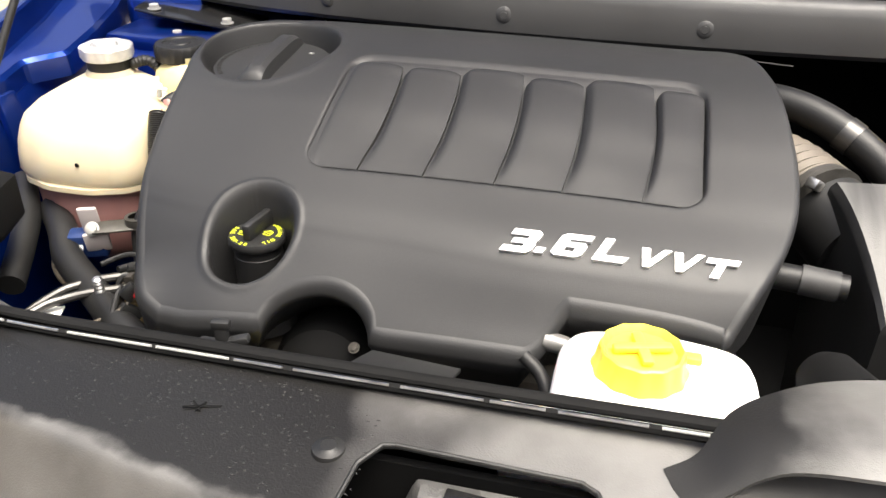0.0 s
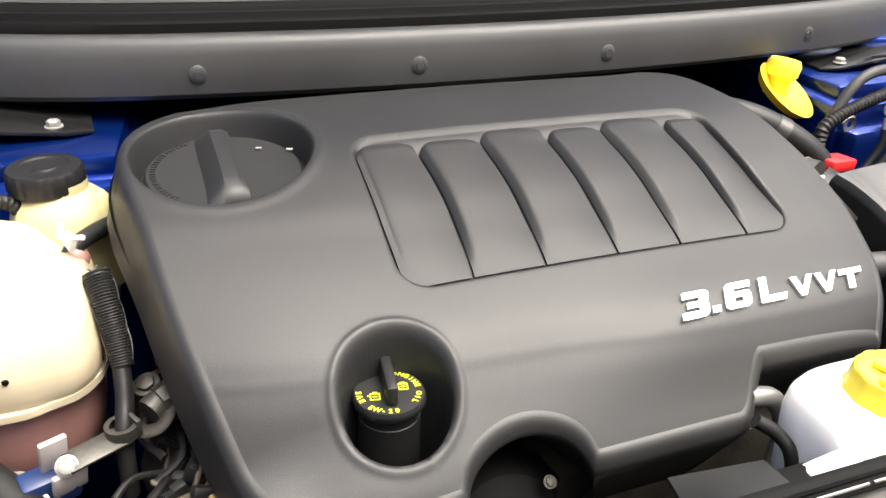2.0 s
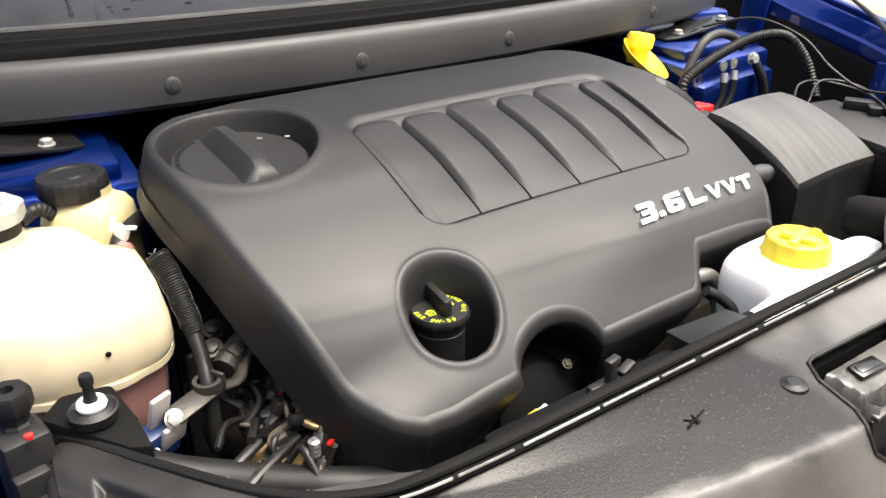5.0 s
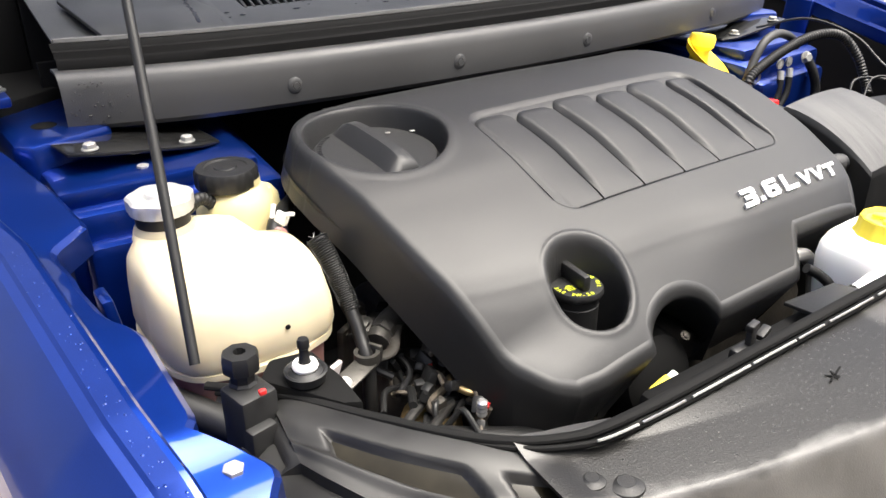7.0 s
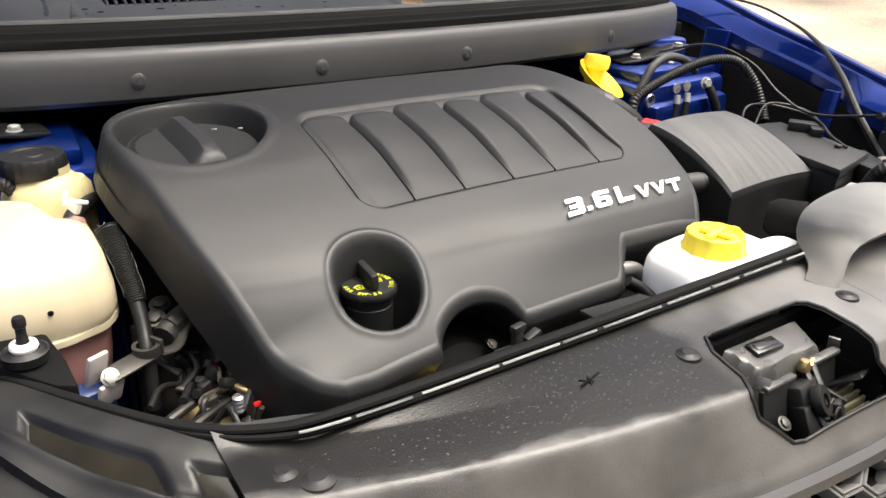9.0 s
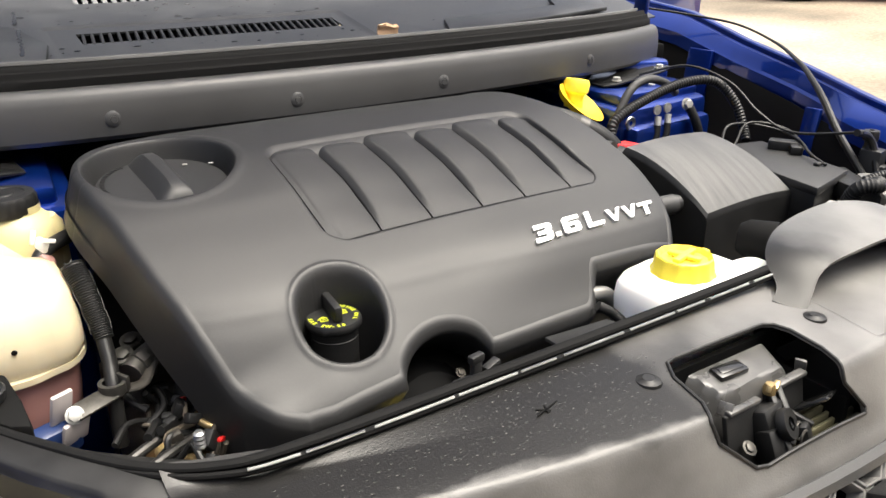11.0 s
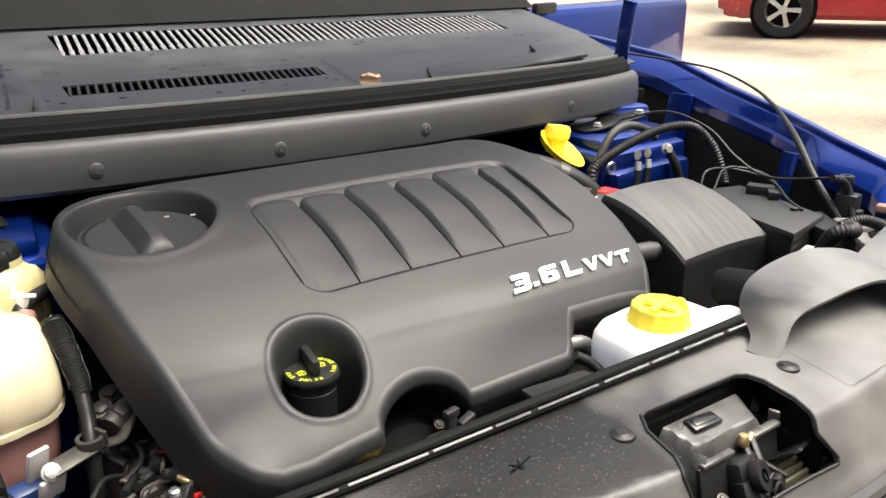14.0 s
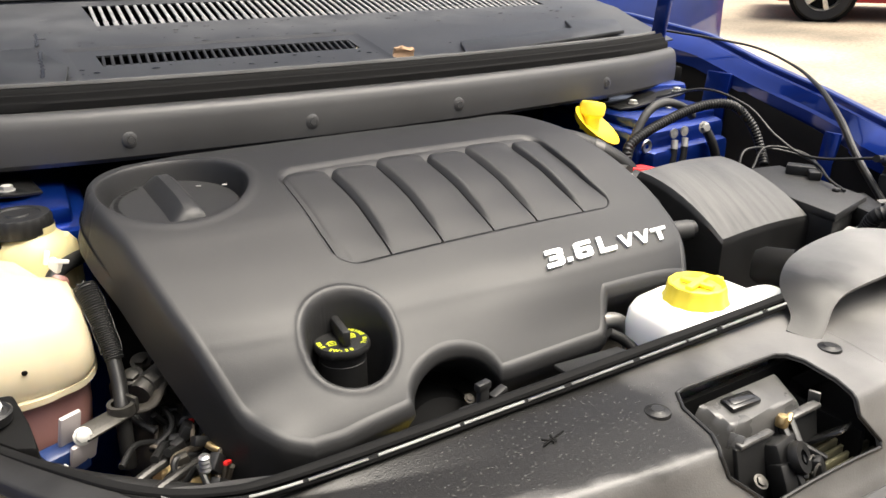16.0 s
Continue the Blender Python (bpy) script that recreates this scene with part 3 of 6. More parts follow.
for ch, x, w, h in (("3", 0.0720, 0.0245, 0.0226), (".", 0.0995, 0.0075, 0.0226), ("6", 0.1120, 0.0250, 0.0226), ("L", 0.1460, 0.0265, 0.0226),
                    ("V", 0.1770, 0.0232, 0.0178), ("V", 0.2025, 0.0232, 0.0178), ("T", 0.2285, 0.0245, 0.0178)):
    xm = x + w / 2 + 0.004
    y0 = -0.4083 + 0.014 * (x - 0.072)
    z0, z1 = cover_z(xm, y0), cover_z(xm, y0 + h * 0.88)
    glyph(ch, w, h, pose(x, y0, z0 + 0.0002, math.degrees(math.atan2(z1 - z0, h * 0.88)), 0, 0.8))

# ---- oil filler ----
oil = thing("oil_filler", "black oil filler cap with yellow print standing in the cover's well", "oil cap", (-0.154, -0.389, 0.85))
OC = (-0.154, -0.388)
under(turned("neck", [(0.020, 0.82), (0.0225, 0.84), (0.0225, 0.915), (0.020, 0.917)], (*OC, 0), RUBBER, None, seg=32), oil)
oil_cap = under(turned("cap", [(0.0205, 0.870), (0.0215, 0.905), (0.0220, 0.924), (0.0250, 0.925), (0.0260, 0.9265), (0.0260, 0.9305), (0.0248, 0.933), (0, 0.934)], (*OC, 0), PLASTIC, None, seg=48,
             wob=lambda a, h: 1 + 0.012 * (1 if int(a * 24 / math.pi) % 2 else -1) * (0.926 < h < 0.932)), oil)
bm = bmesh.new()
box(bm, (0, 0.004, 0.007), (0.0085, 0.042, 0.016), 0.003)
bmesh.ops.transform(bm, matrix=pose(*OC, 0.934, 0, 0, -8), verts=bm.verts)
under(part("grip", bm, PLASTIC), oil_cap)


def arc_text(text, a0, a1, r, size, outward):
    """Letters of the built-in font set on an arc of the oil cap, as one print."""
    bm = bmesh.new()
    for k, ch in enumerate(text):
        if ch == " ":
            continue
        cu = bpy.data.curves.new("glyph", "FONT")
        cu.body, cu.size, cu.extrude, cu.align_x, cu.offset, cu.resolution_u = ch, size, 0.0002, "CENTER", 0.00012, 2
        tmp = bpy.data.objects.new("glyph", cu)
        me = bpy.data.meshes.new_from_object(tmp)
        bpy.data.objects.remove(tmp)
        a = radians(a0 + (a1 - a0) * k / (len(text) - 1))
        turn = math.degrees(a) + (-90 if outward else 90)
        me.transform(pose(OC[0] + r * math.cos(a), OC[1] + r * math.sin(a), 0.9336, 0, 0, turn))
        bm.from_mesh(me)
        bpy.data.meshes.remove(me)
    return bm


under(part("print", arc_text("SAE 5W-20", 168, 268, 0.0238, 0.0058, False), PINT, None, "yellow printed oil grade"), oil_cap)
under(part("print", arc_text("ENGINE OIL", 62, -48, 0.0192, 0.0056, True), PINT, None, "yellow printed words"), oil_cap)
for cx_, cy_, turn in ((-0.0115, -0.0035, -12), (0.0105, 0.0015, -12)):
    bm = bmesh.new()
    for dx, dy, sx, sy in ((0, 0.0032, 0.0070, 0.0009), (0, -0.0032, 0.0070, 0.0009), (-0.0032, 0, 0.0009, 0.0068), (0.0032, 0, 0.0009, 0.0068), (0, 0.0046, 0.0036, 0.0009), (-0.0044, 0.0012, 0.0020, 0.0009), (0, 0, 0.0036, 0.0008)):
        box(bm, (dx, dy, 0), (sx, sy, 0.0005))
    bmesh.ops.transform(bm, matrix=pose(OC[0] + cx_, OC[1] + cy_, 0.9340, 0, 0, turn), verts=bm.verts)
    under(part("symbol", bm, PINT, None, "yellow oil can symbol"), oil_cap)

# ---- cowl: front panel, seal, vent tray ----
def cowl_y(x):
    d = abs(x - 0.155)
    return 0.15 * d * d + 0.45 * max(0.0, d - 0.42) ** 2


def sweep_x(name, profile, x0, x1, material, t=0.0, n=60, parent=None, label="", end=None):
    """A profile of (y, z) drawn along x on the cowl's bow."""
    xs = np.linspace(x0, x1, n)
    verts = [(x, y + cowl_y(x), z) for y, z in profile for x in xs]
    faces = grid_faces(n, len(profile))
    if t:
        return part(name, thick(verts, faces, t), material, parent, label)
    return raw(name, verts, faces, material, parent, label)


cowl = thing("windscreen_cowl", "black plastic cowl panel with push pins below the windscreen", "cowl", (CX, 0.05, 1.0))
XL, XR = -0.484, 0.790
under(sweep_x("front_panel", [(0.030, 1.022), (0.006, 1.024), (0.001, 1.030), (0.000, 1.050), (0.002, 1.070), (0.005, 1.080), (0.010, 1.086), (0.018, 1.0885), (0.034, 1.0885)], XL, XR, COWLMAT, 0.003), cowl)
under(sweep_x("rubber_seal", [(0.020, 1.089), (0.0205, 1.098), (0.0225, 1.1005), (0.0255, 1.0985), (0.0265, 1.1005), (0.0285, 1.107), (0.0305, 1.1085), (0.034, 1.1065),
                               (0.0355, 1.110), (0.040, 1.1145), (0.044, 1.113)], XL + 0.005, XR - 0.01, SEALMAT, 0.002), cowl)
under(sweep_x("lip", [(0.0425, 1.1150), (0.0435, 1.1185), (0.0460, 1.1195), (0.0480, 1.1175), (0.0485, 1.100)], XL + 0.01, XR - 0.03, LIPGREY, 0.002), cowl)
for x in (-0.233, 0.0, 0.235, 0.556):
    y = cowl_y(x)
    pin = turned("push_pin", [(0, 0.0035), (0.0040, 0.0035), (0.0046, 0.0025), (0.0050, 0.0030), (0.0085, 0.0026), (0.0105, 0.0012), (0.0108, -0.001)], (x, y + 0.002, 1.050), COWLMAT,
                 None, "", 20, Euler((radians(90), 0, 0)).to_matrix().to_4x4())
    under(pin, cowl)

edge_ = [(x, 0.006 + cowl_y(x) - 0.004 * math.sin(9 * x + 1.0) ** 2, 1.0215 - 0.005 * math.sin(11 * x + 0.6) ** 2 - 0.003 * math.sin(4.3 * x) ** 2) for x in np.linspace(-0.20, 0.34, 30)]
under(hose("liner_edge", edge_, 0.0008, GREYHOSE, None, "thin loose liner edge", seg=6, n=2), cowl)

random.seed(17)
spots = [(random.uniform(-0.480, -0.440) + 0.03 * random.random() ** 3, 0.0, random.uniform(1.032, 1.078), random.choice((0.0009, 0.0013, 0.0018)), 0.0008, random.choice((0.0010, 0.0016))) for k in range(34)]
tagged(drops("rain_drops", [(x, cowl_y(x) - 0.0004, z, a, b, c) for x, y, z, a, b, c in spots], WATER), "rain drops clinging to the cowl panel's end", "water drops", kind="stuff")

tray = thing("cowl_tray", "black plastic cowl top with vent slots and water drops", "cowl", (CX, 0.2, 1.1))


def tray_z(y):
    return 1.100 + 0.2 * (y - 0.055)


SLOT_Y0, SLOT_Y1, SLOT_X0, SLOT_X1 = 0.170, 0.212, -0.225, 0.160
COMB_Y0, COMB_Y1, COMB_X0, COMB_X1 = 0.345, 0.455, -0.195, 0.675
RX0, RX1, RY1 = -0.262, 0.186, 0.238
ty = np.unique(np.r_[0.049, 0.055, np.linspace(0.07, 0.50, 40), SLOT_Y0, SLOT_Y1, RY1 - 0.002, RY1 + 0.002, COMB_Y0, COMB_Y1])
tx = np.unique(np.r_[np.linspace(-0.47, 0.83, 80), SLOT_X0, SLOT_X1, COMB_X0, COMB_X1, RX0 - 0.002, RX0 + 0.002, RX1 - 0.002, RX1 + 0.002])


def tray_drop(x, y):
    """The sunk field round the slots, and the ridge along the comb."""
    return 0.0022 * float(smooth(RX0 - 0.002, RX0 + 0.002, x) * smooth(RX1 + 0.002, RX1 - 0.002, x) * smooth(RY1 + 0.002, RY1 - 0.002, y)) - 0.002 * float(np.exp(-((y - 0.285) / 0.030) ** 2))


tv = [(x, y + cowl_y(x) * max(0, 1 - y / 0.3), tray_z(y) - tray_drop(x, y)) for y in ty for x in tx]


def hole(i, j):
    x, y = (tx[i] + tx[i + 1]) / 2, (ty[j] + ty[j + 1]) / 2
    return (SLOT_X0 < x < SLOT_X1 and SLOT_Y0 < y < SLOT_Y1) or (COMB_X0 < x < COMB_X1 and COMB_Y0 < y < COMB_Y1)


under(part("tray_top", thick(tv, grid_faces(len(tx), len(ty), hole), 0.003), TRAY), tray)
under(boxes("slot_box", [((-0.03, 0.17, 1.092), (0.42, 0.112, 0.004), 0), ((-0.03, 0.226, 1.109), (0.42, 0.004, 0.040), 0)], MATTE), tray)
under(boxes("comb_box", [((0.25, 0.40, 1.120), (1.16, 0.16, 0.004), 0), ((0.25, 0.478, 1.149), (1.16, 0.006, 0.062), 0)], MATTE), tray)
me_bar = None
for i in range(33):
    x = SLOT_X0 + (i + 0.5) * (SLOT_X1 - SLOT_X0) / 33
    y = (SLOT_Y0 + SLOT_Y1) / 2
    if me_bar is None:
        bm = bmesh.new()
        box(bm, (0, 0, 0), (0.0042, SLOT_Y1 - SLOT_Y0 + 0.004, 0.008), 0.0008)
        first = part("slot_bar", bm, BARMAT)
        me_bar = first.data
        ob = first
    else:
        ob = new("slot_bar", me_bar)
    ob.matrix_world = pose(x, y + cowl_y(x) * 0.35, tray_z(y) - 0.0064, 11, 0, -9)
    under(ob, tray)
me_bar = None
for i in range(62):
    x = COMB_X0 + (i + 0.5) * (COMB_X1 - COMB_X0) / 62
    y = (COMB_Y0 + COMB_Y1) / 2
    if me_bar is None:
        bm = bmesh.new()
        box(bm, (0, 0.012, 0), (0.0056, COMB_Y1 - COMB_Y0 - 0.02, 0.004), 0.0012)
        box(bm, (0, -0.040, -0.001), (0.0078, 0.028, 0.004), 0.0012)
        first = part("comb_tooth", bm, TOOTH)
        me_bar = first.data
        ob = first
    else:
        ob = new("comb_tooth", me_bar)
    ob.matrix_world = pose(x, y, tray_z(y) - 0.002, 11, 0, -6)
    under(ob, tray)
# raised lid panel on the tray
under(plate("lid_panel", [(0.30, 0.075), (0.70, 0.135), (0.74, 0.200), (0.62, 0.215), (0.60, 0.170), (0.33, 0.140)], 1.100, 1.107, TRAY, bevel=0.002, slope=lambda x, y: 0.2 * (y - 0.055)), tray)
under(plate("lid_panel", [(-0.42, 0.10), (-0.29, 0.08), (-0.27, 0.16), (-0.30, 0.24), (-0.44, 0.24)], 1.100, 1.106, TRAY, bevel=0.002, slope=lambda x, y: 0.2 * (y - 0.055)), tray)

random.seed(8)
spots = []
for k in range(260):
    x, y = random.uniform(-0.42, 0.72), random.choice((random.uniform(0.24, 0.34), random.uniform(0.065, 0.16)))
    rr = random.choice((0.0006, 0.0008, 0.0012, 0.0016, 0.0028))
    spots.append((x, y + cowl_y(x) * max(0, 1 - y / 0.3), tray_z(y) - tray_drop(x, y) + 0.0002, rr * random.uniform(0.8, 2.4), rr * random.uniform(0.7, 1.2), rr * 0.35))
tagged(drops("rain_drops", spots, GLOSSY), "rain drops and small puddles lying on the black cowl", "water drops", kind="stuff")
screen = thing("windscreen", "dark sloping windscreen glass with a black lower border", "windscreen", (CX, 0.6, 1.2))
under(part("glass", thick([(-0.52, 0.49, 1.185), (0.86, 0.49, 1.185), (0.80, 1.10, 1.62), (-0.46, 1.10, 1.62)], [(0, 1, 2, 3)], 0.005), GLASS), screen)
under(part("border", thick([(-0.521, 0.4845, 1.1895), (0.861, 0.4845, 1.1895), (0.853, 0.550, 1.2365), (-0.513, 0.550, 1.2365)], [(0, 1, 2, 3)], 0.0015), MATTE, None, "black border"), screen)
bm = bmesh.new()
box(bm, (0.171, 0.056, 1.124), (0.032, 0.009, 0.015), 0.002, Euler((0.2, 0.1, 0.1)).to_matrix().to_4x4())
bmesh.ops.subdivide_edges(bm, edges=bm.edges, cuts=3, use_grid_fill=True)
for v in bm.verts:
    v.co += 0.006 * noise.noise_vector(v.co * 70) + 0.002 * noise.noise_vector(v.co * 300)
tagged(part("dry_leaf", bm, LEAF), "crumpled brown dry leaf lying on the cowl", "leaf")

under(boxes("end_trim", [((-0.650, 0.335, 1.110), (0.36, 0.02, 0.34), 0.004), ((-0.340, 0.335, 1.060), (0.26, 0.02, 0.17), 0.004)], MATTE, None, "black trim closing the cowl's end"), tray)

# branched wet streak running down the tray
streak = []
for run in (((-0.284, 0.320, 1.1534), (-0.287, 0.292, 1.1488), (-0.2915, 0.262, 1.1424)), ((-0.287, 0.292, 1.1488), (-0.276, 0.290, 1.1488)),
            ((-0.2935, 0.222, 1.1394), (-0.2975, 0.1969, 1.1344), (-0.3016, 0.1535, 1.1257), (-0.3045, 0.135, 1.1220), (-0.3075, 0.121, 1.1192))):
    for (x0, y0, z0), (x1, y1, z1) in zip(run, run[1:]):
        for k in range(12):
            u = k / 12
            streak.append((x0 + (x1 - x0) * u + 0.0012 * math.sin(k * 1.7), y0 + (y1 - y0) * u, z0 + (z1 - z0) * u - 0.0002, 0.0022 + 0.0008 * math.sin(k * 2.3), 0.0040, 0.0008))
tagged(drops("wet_streak", streak, GLOSSY), "dark branched wet streak on the tray", "water streak", kind="stuff")

# ---- body: strut towers, inner walls, fenders ----
def tower(side):
    f = (lambda p: p) if side < 0 else (lambda p: (2 * CX - p[0], *p[1:]))
    t = thing("strut_tower", "blue painted strut tower with a black bolted brace bracket", "strut tower", f((-0.43, 0.05, 0.7)))
    outline = [f((x, y))[:2] for x, y in ((-0.535, -0.060), (-0.300, -0.075), (-0.285, 0.16), (-0.535, 0.16))]
    if side > 0:
        outline = outline[::-1]
    under(plate("tower_body", outline, 0.60, 0.985, PAINT, None, "blue painted metal", 0.012, slope=lambda x, y: 0.06 * y), t)
    under(plate("tower_step", [f((x, y))[:2] for x, y in ((-0.530, -0.040), (-0.320, -0.050), (-0.300, 0.15), (-0.530, 0.15))][:: -side if side > 0 else 1], 0.975, 1.001, PAINT, None, "", 0.008), t)
    under(plate("bracket", [f((x, y))[:2] for x, y in ((-0.505, 0.002), (-0.470, -0.004), (-0.365, 0.000), (-0.340, 0.012), (-0.345, 0.080), (-0.490, 0.100), (-0.515, 0.06))][:: -side if side > 0 else 1],
                1.006, 1.010, GLOSSY, None, "black bracket", 0.0012, slope=lambda x, y: 0.12 * (abs(x - CX) - 0.495)), t)
    for x, y, z in ((-0.480, 0.012, 1.0235), (-0.376, 0.016, 1.0105)):
        under(hexbolt("bolt", f((x, y, z)), 0.0068, ZINC, washer=1.3, h=1.0), t)
    under(hexbolt("bolt", f((-0.436, -0.012, 0.998)), 0.0065, ZINC, washer=1.3, h=0.9), t)
    under(plate("front_ledge", [f((x, y))[:2] for x, y in ((-0.520, -0.085), (-0.315, -0.100), (-0.305, -0.070), (-0.520, -0.055))][:: -side if side > 0 else 1], 0.60, 0.955, PAINT, None, "", 0.012), t)
    under(turned("stud_hole", [(0, 0.0005), (0.010, 0.0005), (0.011, 0.0)], f((-0.425, 0.045, 1.0115)), MATTE, None, seg=20), t)


tower(-1)
tower(1)


def crease(y, side=-1):
    """Height and offset of a fender's upper crease; the two sides differ a little in the offset."""
    z = np.interp(y, [-0.70, -0.62, -0.55, -0.48, -0.42, -0.30, -0.15, 0.02, 0.19, 0.45, 1.2], [0.86, 0.90, 0.945, 0.980, 0.996, 1.012, 1.032, 1.057, 1.095, 1.12, 1.14])
    if side < 0:
        o = np.interp(y, [-0.70, -0.60, -0.50, -0.42, -0.20, -0.05, 0.11, 0.29, 0.5, 1.2], [0.600, 0.660, 0.685, 0.697, 0.712, 0.745, 0.795, 0.845, 0.87, 0.88])
    else:
        o = np.interp(y, [-0.70, -0.60, -0.50, -0.42, -0.30, -0.15, 0.02, 0.19, 0.5, 1.2], [0.600, 0.650, 0.680, 0.700, 0.745, 0.812, 0.862, 0.895, 0.915, 0.92])
    return z, o


def fender(side):
    f = thing("fender", "glossy metallic blue fender" + (" with rain drops along its edge" if side < 0 else " beside sunlit ground"), "fender", (CX + side * 0.75, -0.2, 0.3))
    ys = np.r_[np.linspace(-0.68, 0.06, 120), np.linspace(0.09, 1.2, 38)]
    rows = []
    for y in ys:
        z, o = crease(y, side)
        fl = z - 0.036 - 0.007 * float(smooth(-0.41, -0.45, y))
        flat = 0.15 if side < 0 else 0.0
        if side < 0:
            inner = o - np.interp(y, [-0.6, -0.52, -0.492, -0.478, -0.466, -0.455, -0.437, -0.412, -0.405, -0.305, -0.290, -0.275, -0.262, -0.22, -0.165, -0.155, -0.125, -0.10, 0.03, 0.2],
                                  [0.050, 0.050, 0.052, 0.062, 0.0735, 0.072, 0.062, 0.042, 0.049, 0.0555, 0.052, 0.043, 0.039, 0.036, 0.040, 0.045, 0.086, 0.088, 0.10, 0.10])
        else:
            inner = o - np.interp(y, [-0.6, -0.52, -0.475, -0.455, -0.437, -0.41, -0.368, -0.292, -0.27, -0.235, -0.1, 0.2], [0.10, 0.088, 0.075, 0.072, 0.062, 0.048, 0.0495, 0.054, 0.045, 0.032, 0.036, 0.05])
        mid = 0.5 * (inner + o - 0.014)
        sect = [(inner - 0.003, fl - 0.030), (inner - 0.001, fl - 0.005), (inner + 0.004, fl), (mid, fl + 0.014), (o - 0.019, z - 0.013), (o - 0.015, z - 0.014), (o - 0.0125, z - 0.012), (o - 0.0115, z - 0.003), (o - 0.009, z - 0.0005),
                (o - 0.003, z), (o + 0.007, z - 0.0012), (o + 0.011, z - 0.003), (o + 0.018, z - 0.008 + 0.002 * flat), (o + 0.040, z - 0.030 + 0.013 * flat), (o + 0.065, z - 0.065 + 0.030 * flat), (o + 0.085, z - 0.12 + 0.042 * flat), (o + 0.10, z - 0.22), (o + 0.105, z - 0.47)]
        if side < 0:
            sect[2:12] = [(inner + 0.004, fl), (mid, fl + 0.002), (o - 0.021, fl + 0.004), (o - 0.018, fl + 0.007), (o - 0.0145, z - 0.012), (o - 0.0125, z - 0.003), (o - 0.010, z - 0.0003), (o - 0.006, z), (o + 0.008, z - 0.0042), (o + 0.011, z - 0.0062)]
        rows.append([(CX + side * a, y, b) for a, b in sect])
    n = len(rows[0])
    bm = thick([p for r in rows for p in r], grid_faces(n, len(ys)), 0.003)
    under(part("skin", bm, PAINT, None, "", 16), f)
    # inner wall of the engine bay
    rows = []
    for y in np.linspace(-0.50, 0.45, 20):
        z, o = crease(y, side)
        inn = o - 0.040
        rows.append([(CX + side * (inn - 0.002), y, z - 0.062), (CX + side * (inn - 0.014), y, z - 0.095), (CX + side * (inn - 0.020), y, 0.80), (CX + side * (inn - 0.06), y, 0.55)])
    # right wall takes matte black instead of blue, to stand for the fender's shade
    under(part("inner_wall", thick([p for r in rows for p in r], grid_faces(4, 20), 0.002), PAINT if side < 0 else MATTE, None, "blue painted inner wall" if side < 0 else "inner wall coloured black for the fender's shade"), f)
    for y, w in ((-0.225, 0.030), (0.10, 0.060)):
        z, o = crease(y, side)
        under(boxes("wall_post", [((CX + side * (o - 0.062), y, z - 0.125), (0.010, w, 0.16), 0.003, (0, side * 8, 0))], PAINT), f)
    return f


fl, fr = fender(-1), fender(1)
random.seed(21)
spots = []
for k in range(170):
    y = random.uniform(-0.56, 0.02)
    z, o = crease(y)
    d = random.uniform(-0.008, 0.008)
    r = random.choice((0.0005, 0.0006, 0.0008, 0.0011))
    spots.append((CX - o - d, y, z - 0.0001 - 0.30 * max(0.0, d + 0.006), r * random.uniform(0.9, 1.3), r * random.uniform(0.9, 1.5), r * 0.4))
tagged(drops("rain_drops", spots, PAINT), "small rain drops lying on the blue fender", "water drops", kind="stuff")


bolt_l = hexbolt("fender_bolt", (-0.5235, -0.453, 0.9405), 0.0074, ZINC, None, washer=1.3, h=1.0)
tagged(bolt_l, "bright hex flange bolt holding the blue fender", "bolt", "fender bolts")
bolt_r = hexbolt("fender_bolt", (2 * CX + 0.548, -0.455, 0.953), 0.0074, ZINC, None, washer=1.3, h=1.0)
tagged(bolt_r, "bright hex flange bolt holding the blue fender", "bolt", "fender bolts")
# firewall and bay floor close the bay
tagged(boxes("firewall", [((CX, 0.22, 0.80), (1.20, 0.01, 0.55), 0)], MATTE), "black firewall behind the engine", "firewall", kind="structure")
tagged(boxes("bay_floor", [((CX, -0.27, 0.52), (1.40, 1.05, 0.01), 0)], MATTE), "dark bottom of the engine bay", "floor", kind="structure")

# ---- open hood, held by the prop rod ----
hood = thing("hood", "blue engine hood standing open over the bay", "hood", (CX, 0.25, 1.25))
hv = []
for j, (y, z) in enumerate(((0.27, 1.26), (0.165, 1.585), (0.065, 1.90), (-0.040, 2.19), (-0.075, 2.25))):
    for x in np.linspace(-0.56, 0.80, 12):
        hv.append((x, y + 0.06 * ((x - CX) / 0.7) ** 2, z))
under(part("panel", thick(hv, grid_faces(12, 5), 0.02), PAINT), hood)
rod = hose("prop_rod", [(-0.503, -0.330, 0.950), (-0.479, -0.232, 1.100), (-0.452, -0.115, 1.280), (-0.415, 0.045, 1.545), (-0.399, 0.115, 1.660)], 0.0042, RUBBER, None, seg=12, n=3)
tagged(rod, "thin shiny black hood prop rod", "prop rod")

tagged(boxes("radiator", [((CX, -0.690, 0.68), (0.90, 0.03, 0.30), 0.004), ((CX, -0.60, 0.66), (0.90, 0.10, 0.30), 0.01)], MATTE), "dark radiator core behind the grille", "radiator")

# unseen slab behind the camera, added to cut light from the front
tagged(boxes("light_blocker", [((0.4, -3.6, 1.35), (9.0, 0.20, 2.7), 0)], mat("blocker_beige", (0.26, 0.245, 0.22), 0.85)), "unseen plain wall added before the car to shape its light", "wall", kind="structure")


# ---- radiator shield ----
shield = thing("radiator_shield", "wet black plastic radiator shield with push clips and a latch opening", "radiator shield", (CX, -0.65, 0.8))
SX0, SX1 = -0.355, 0.640
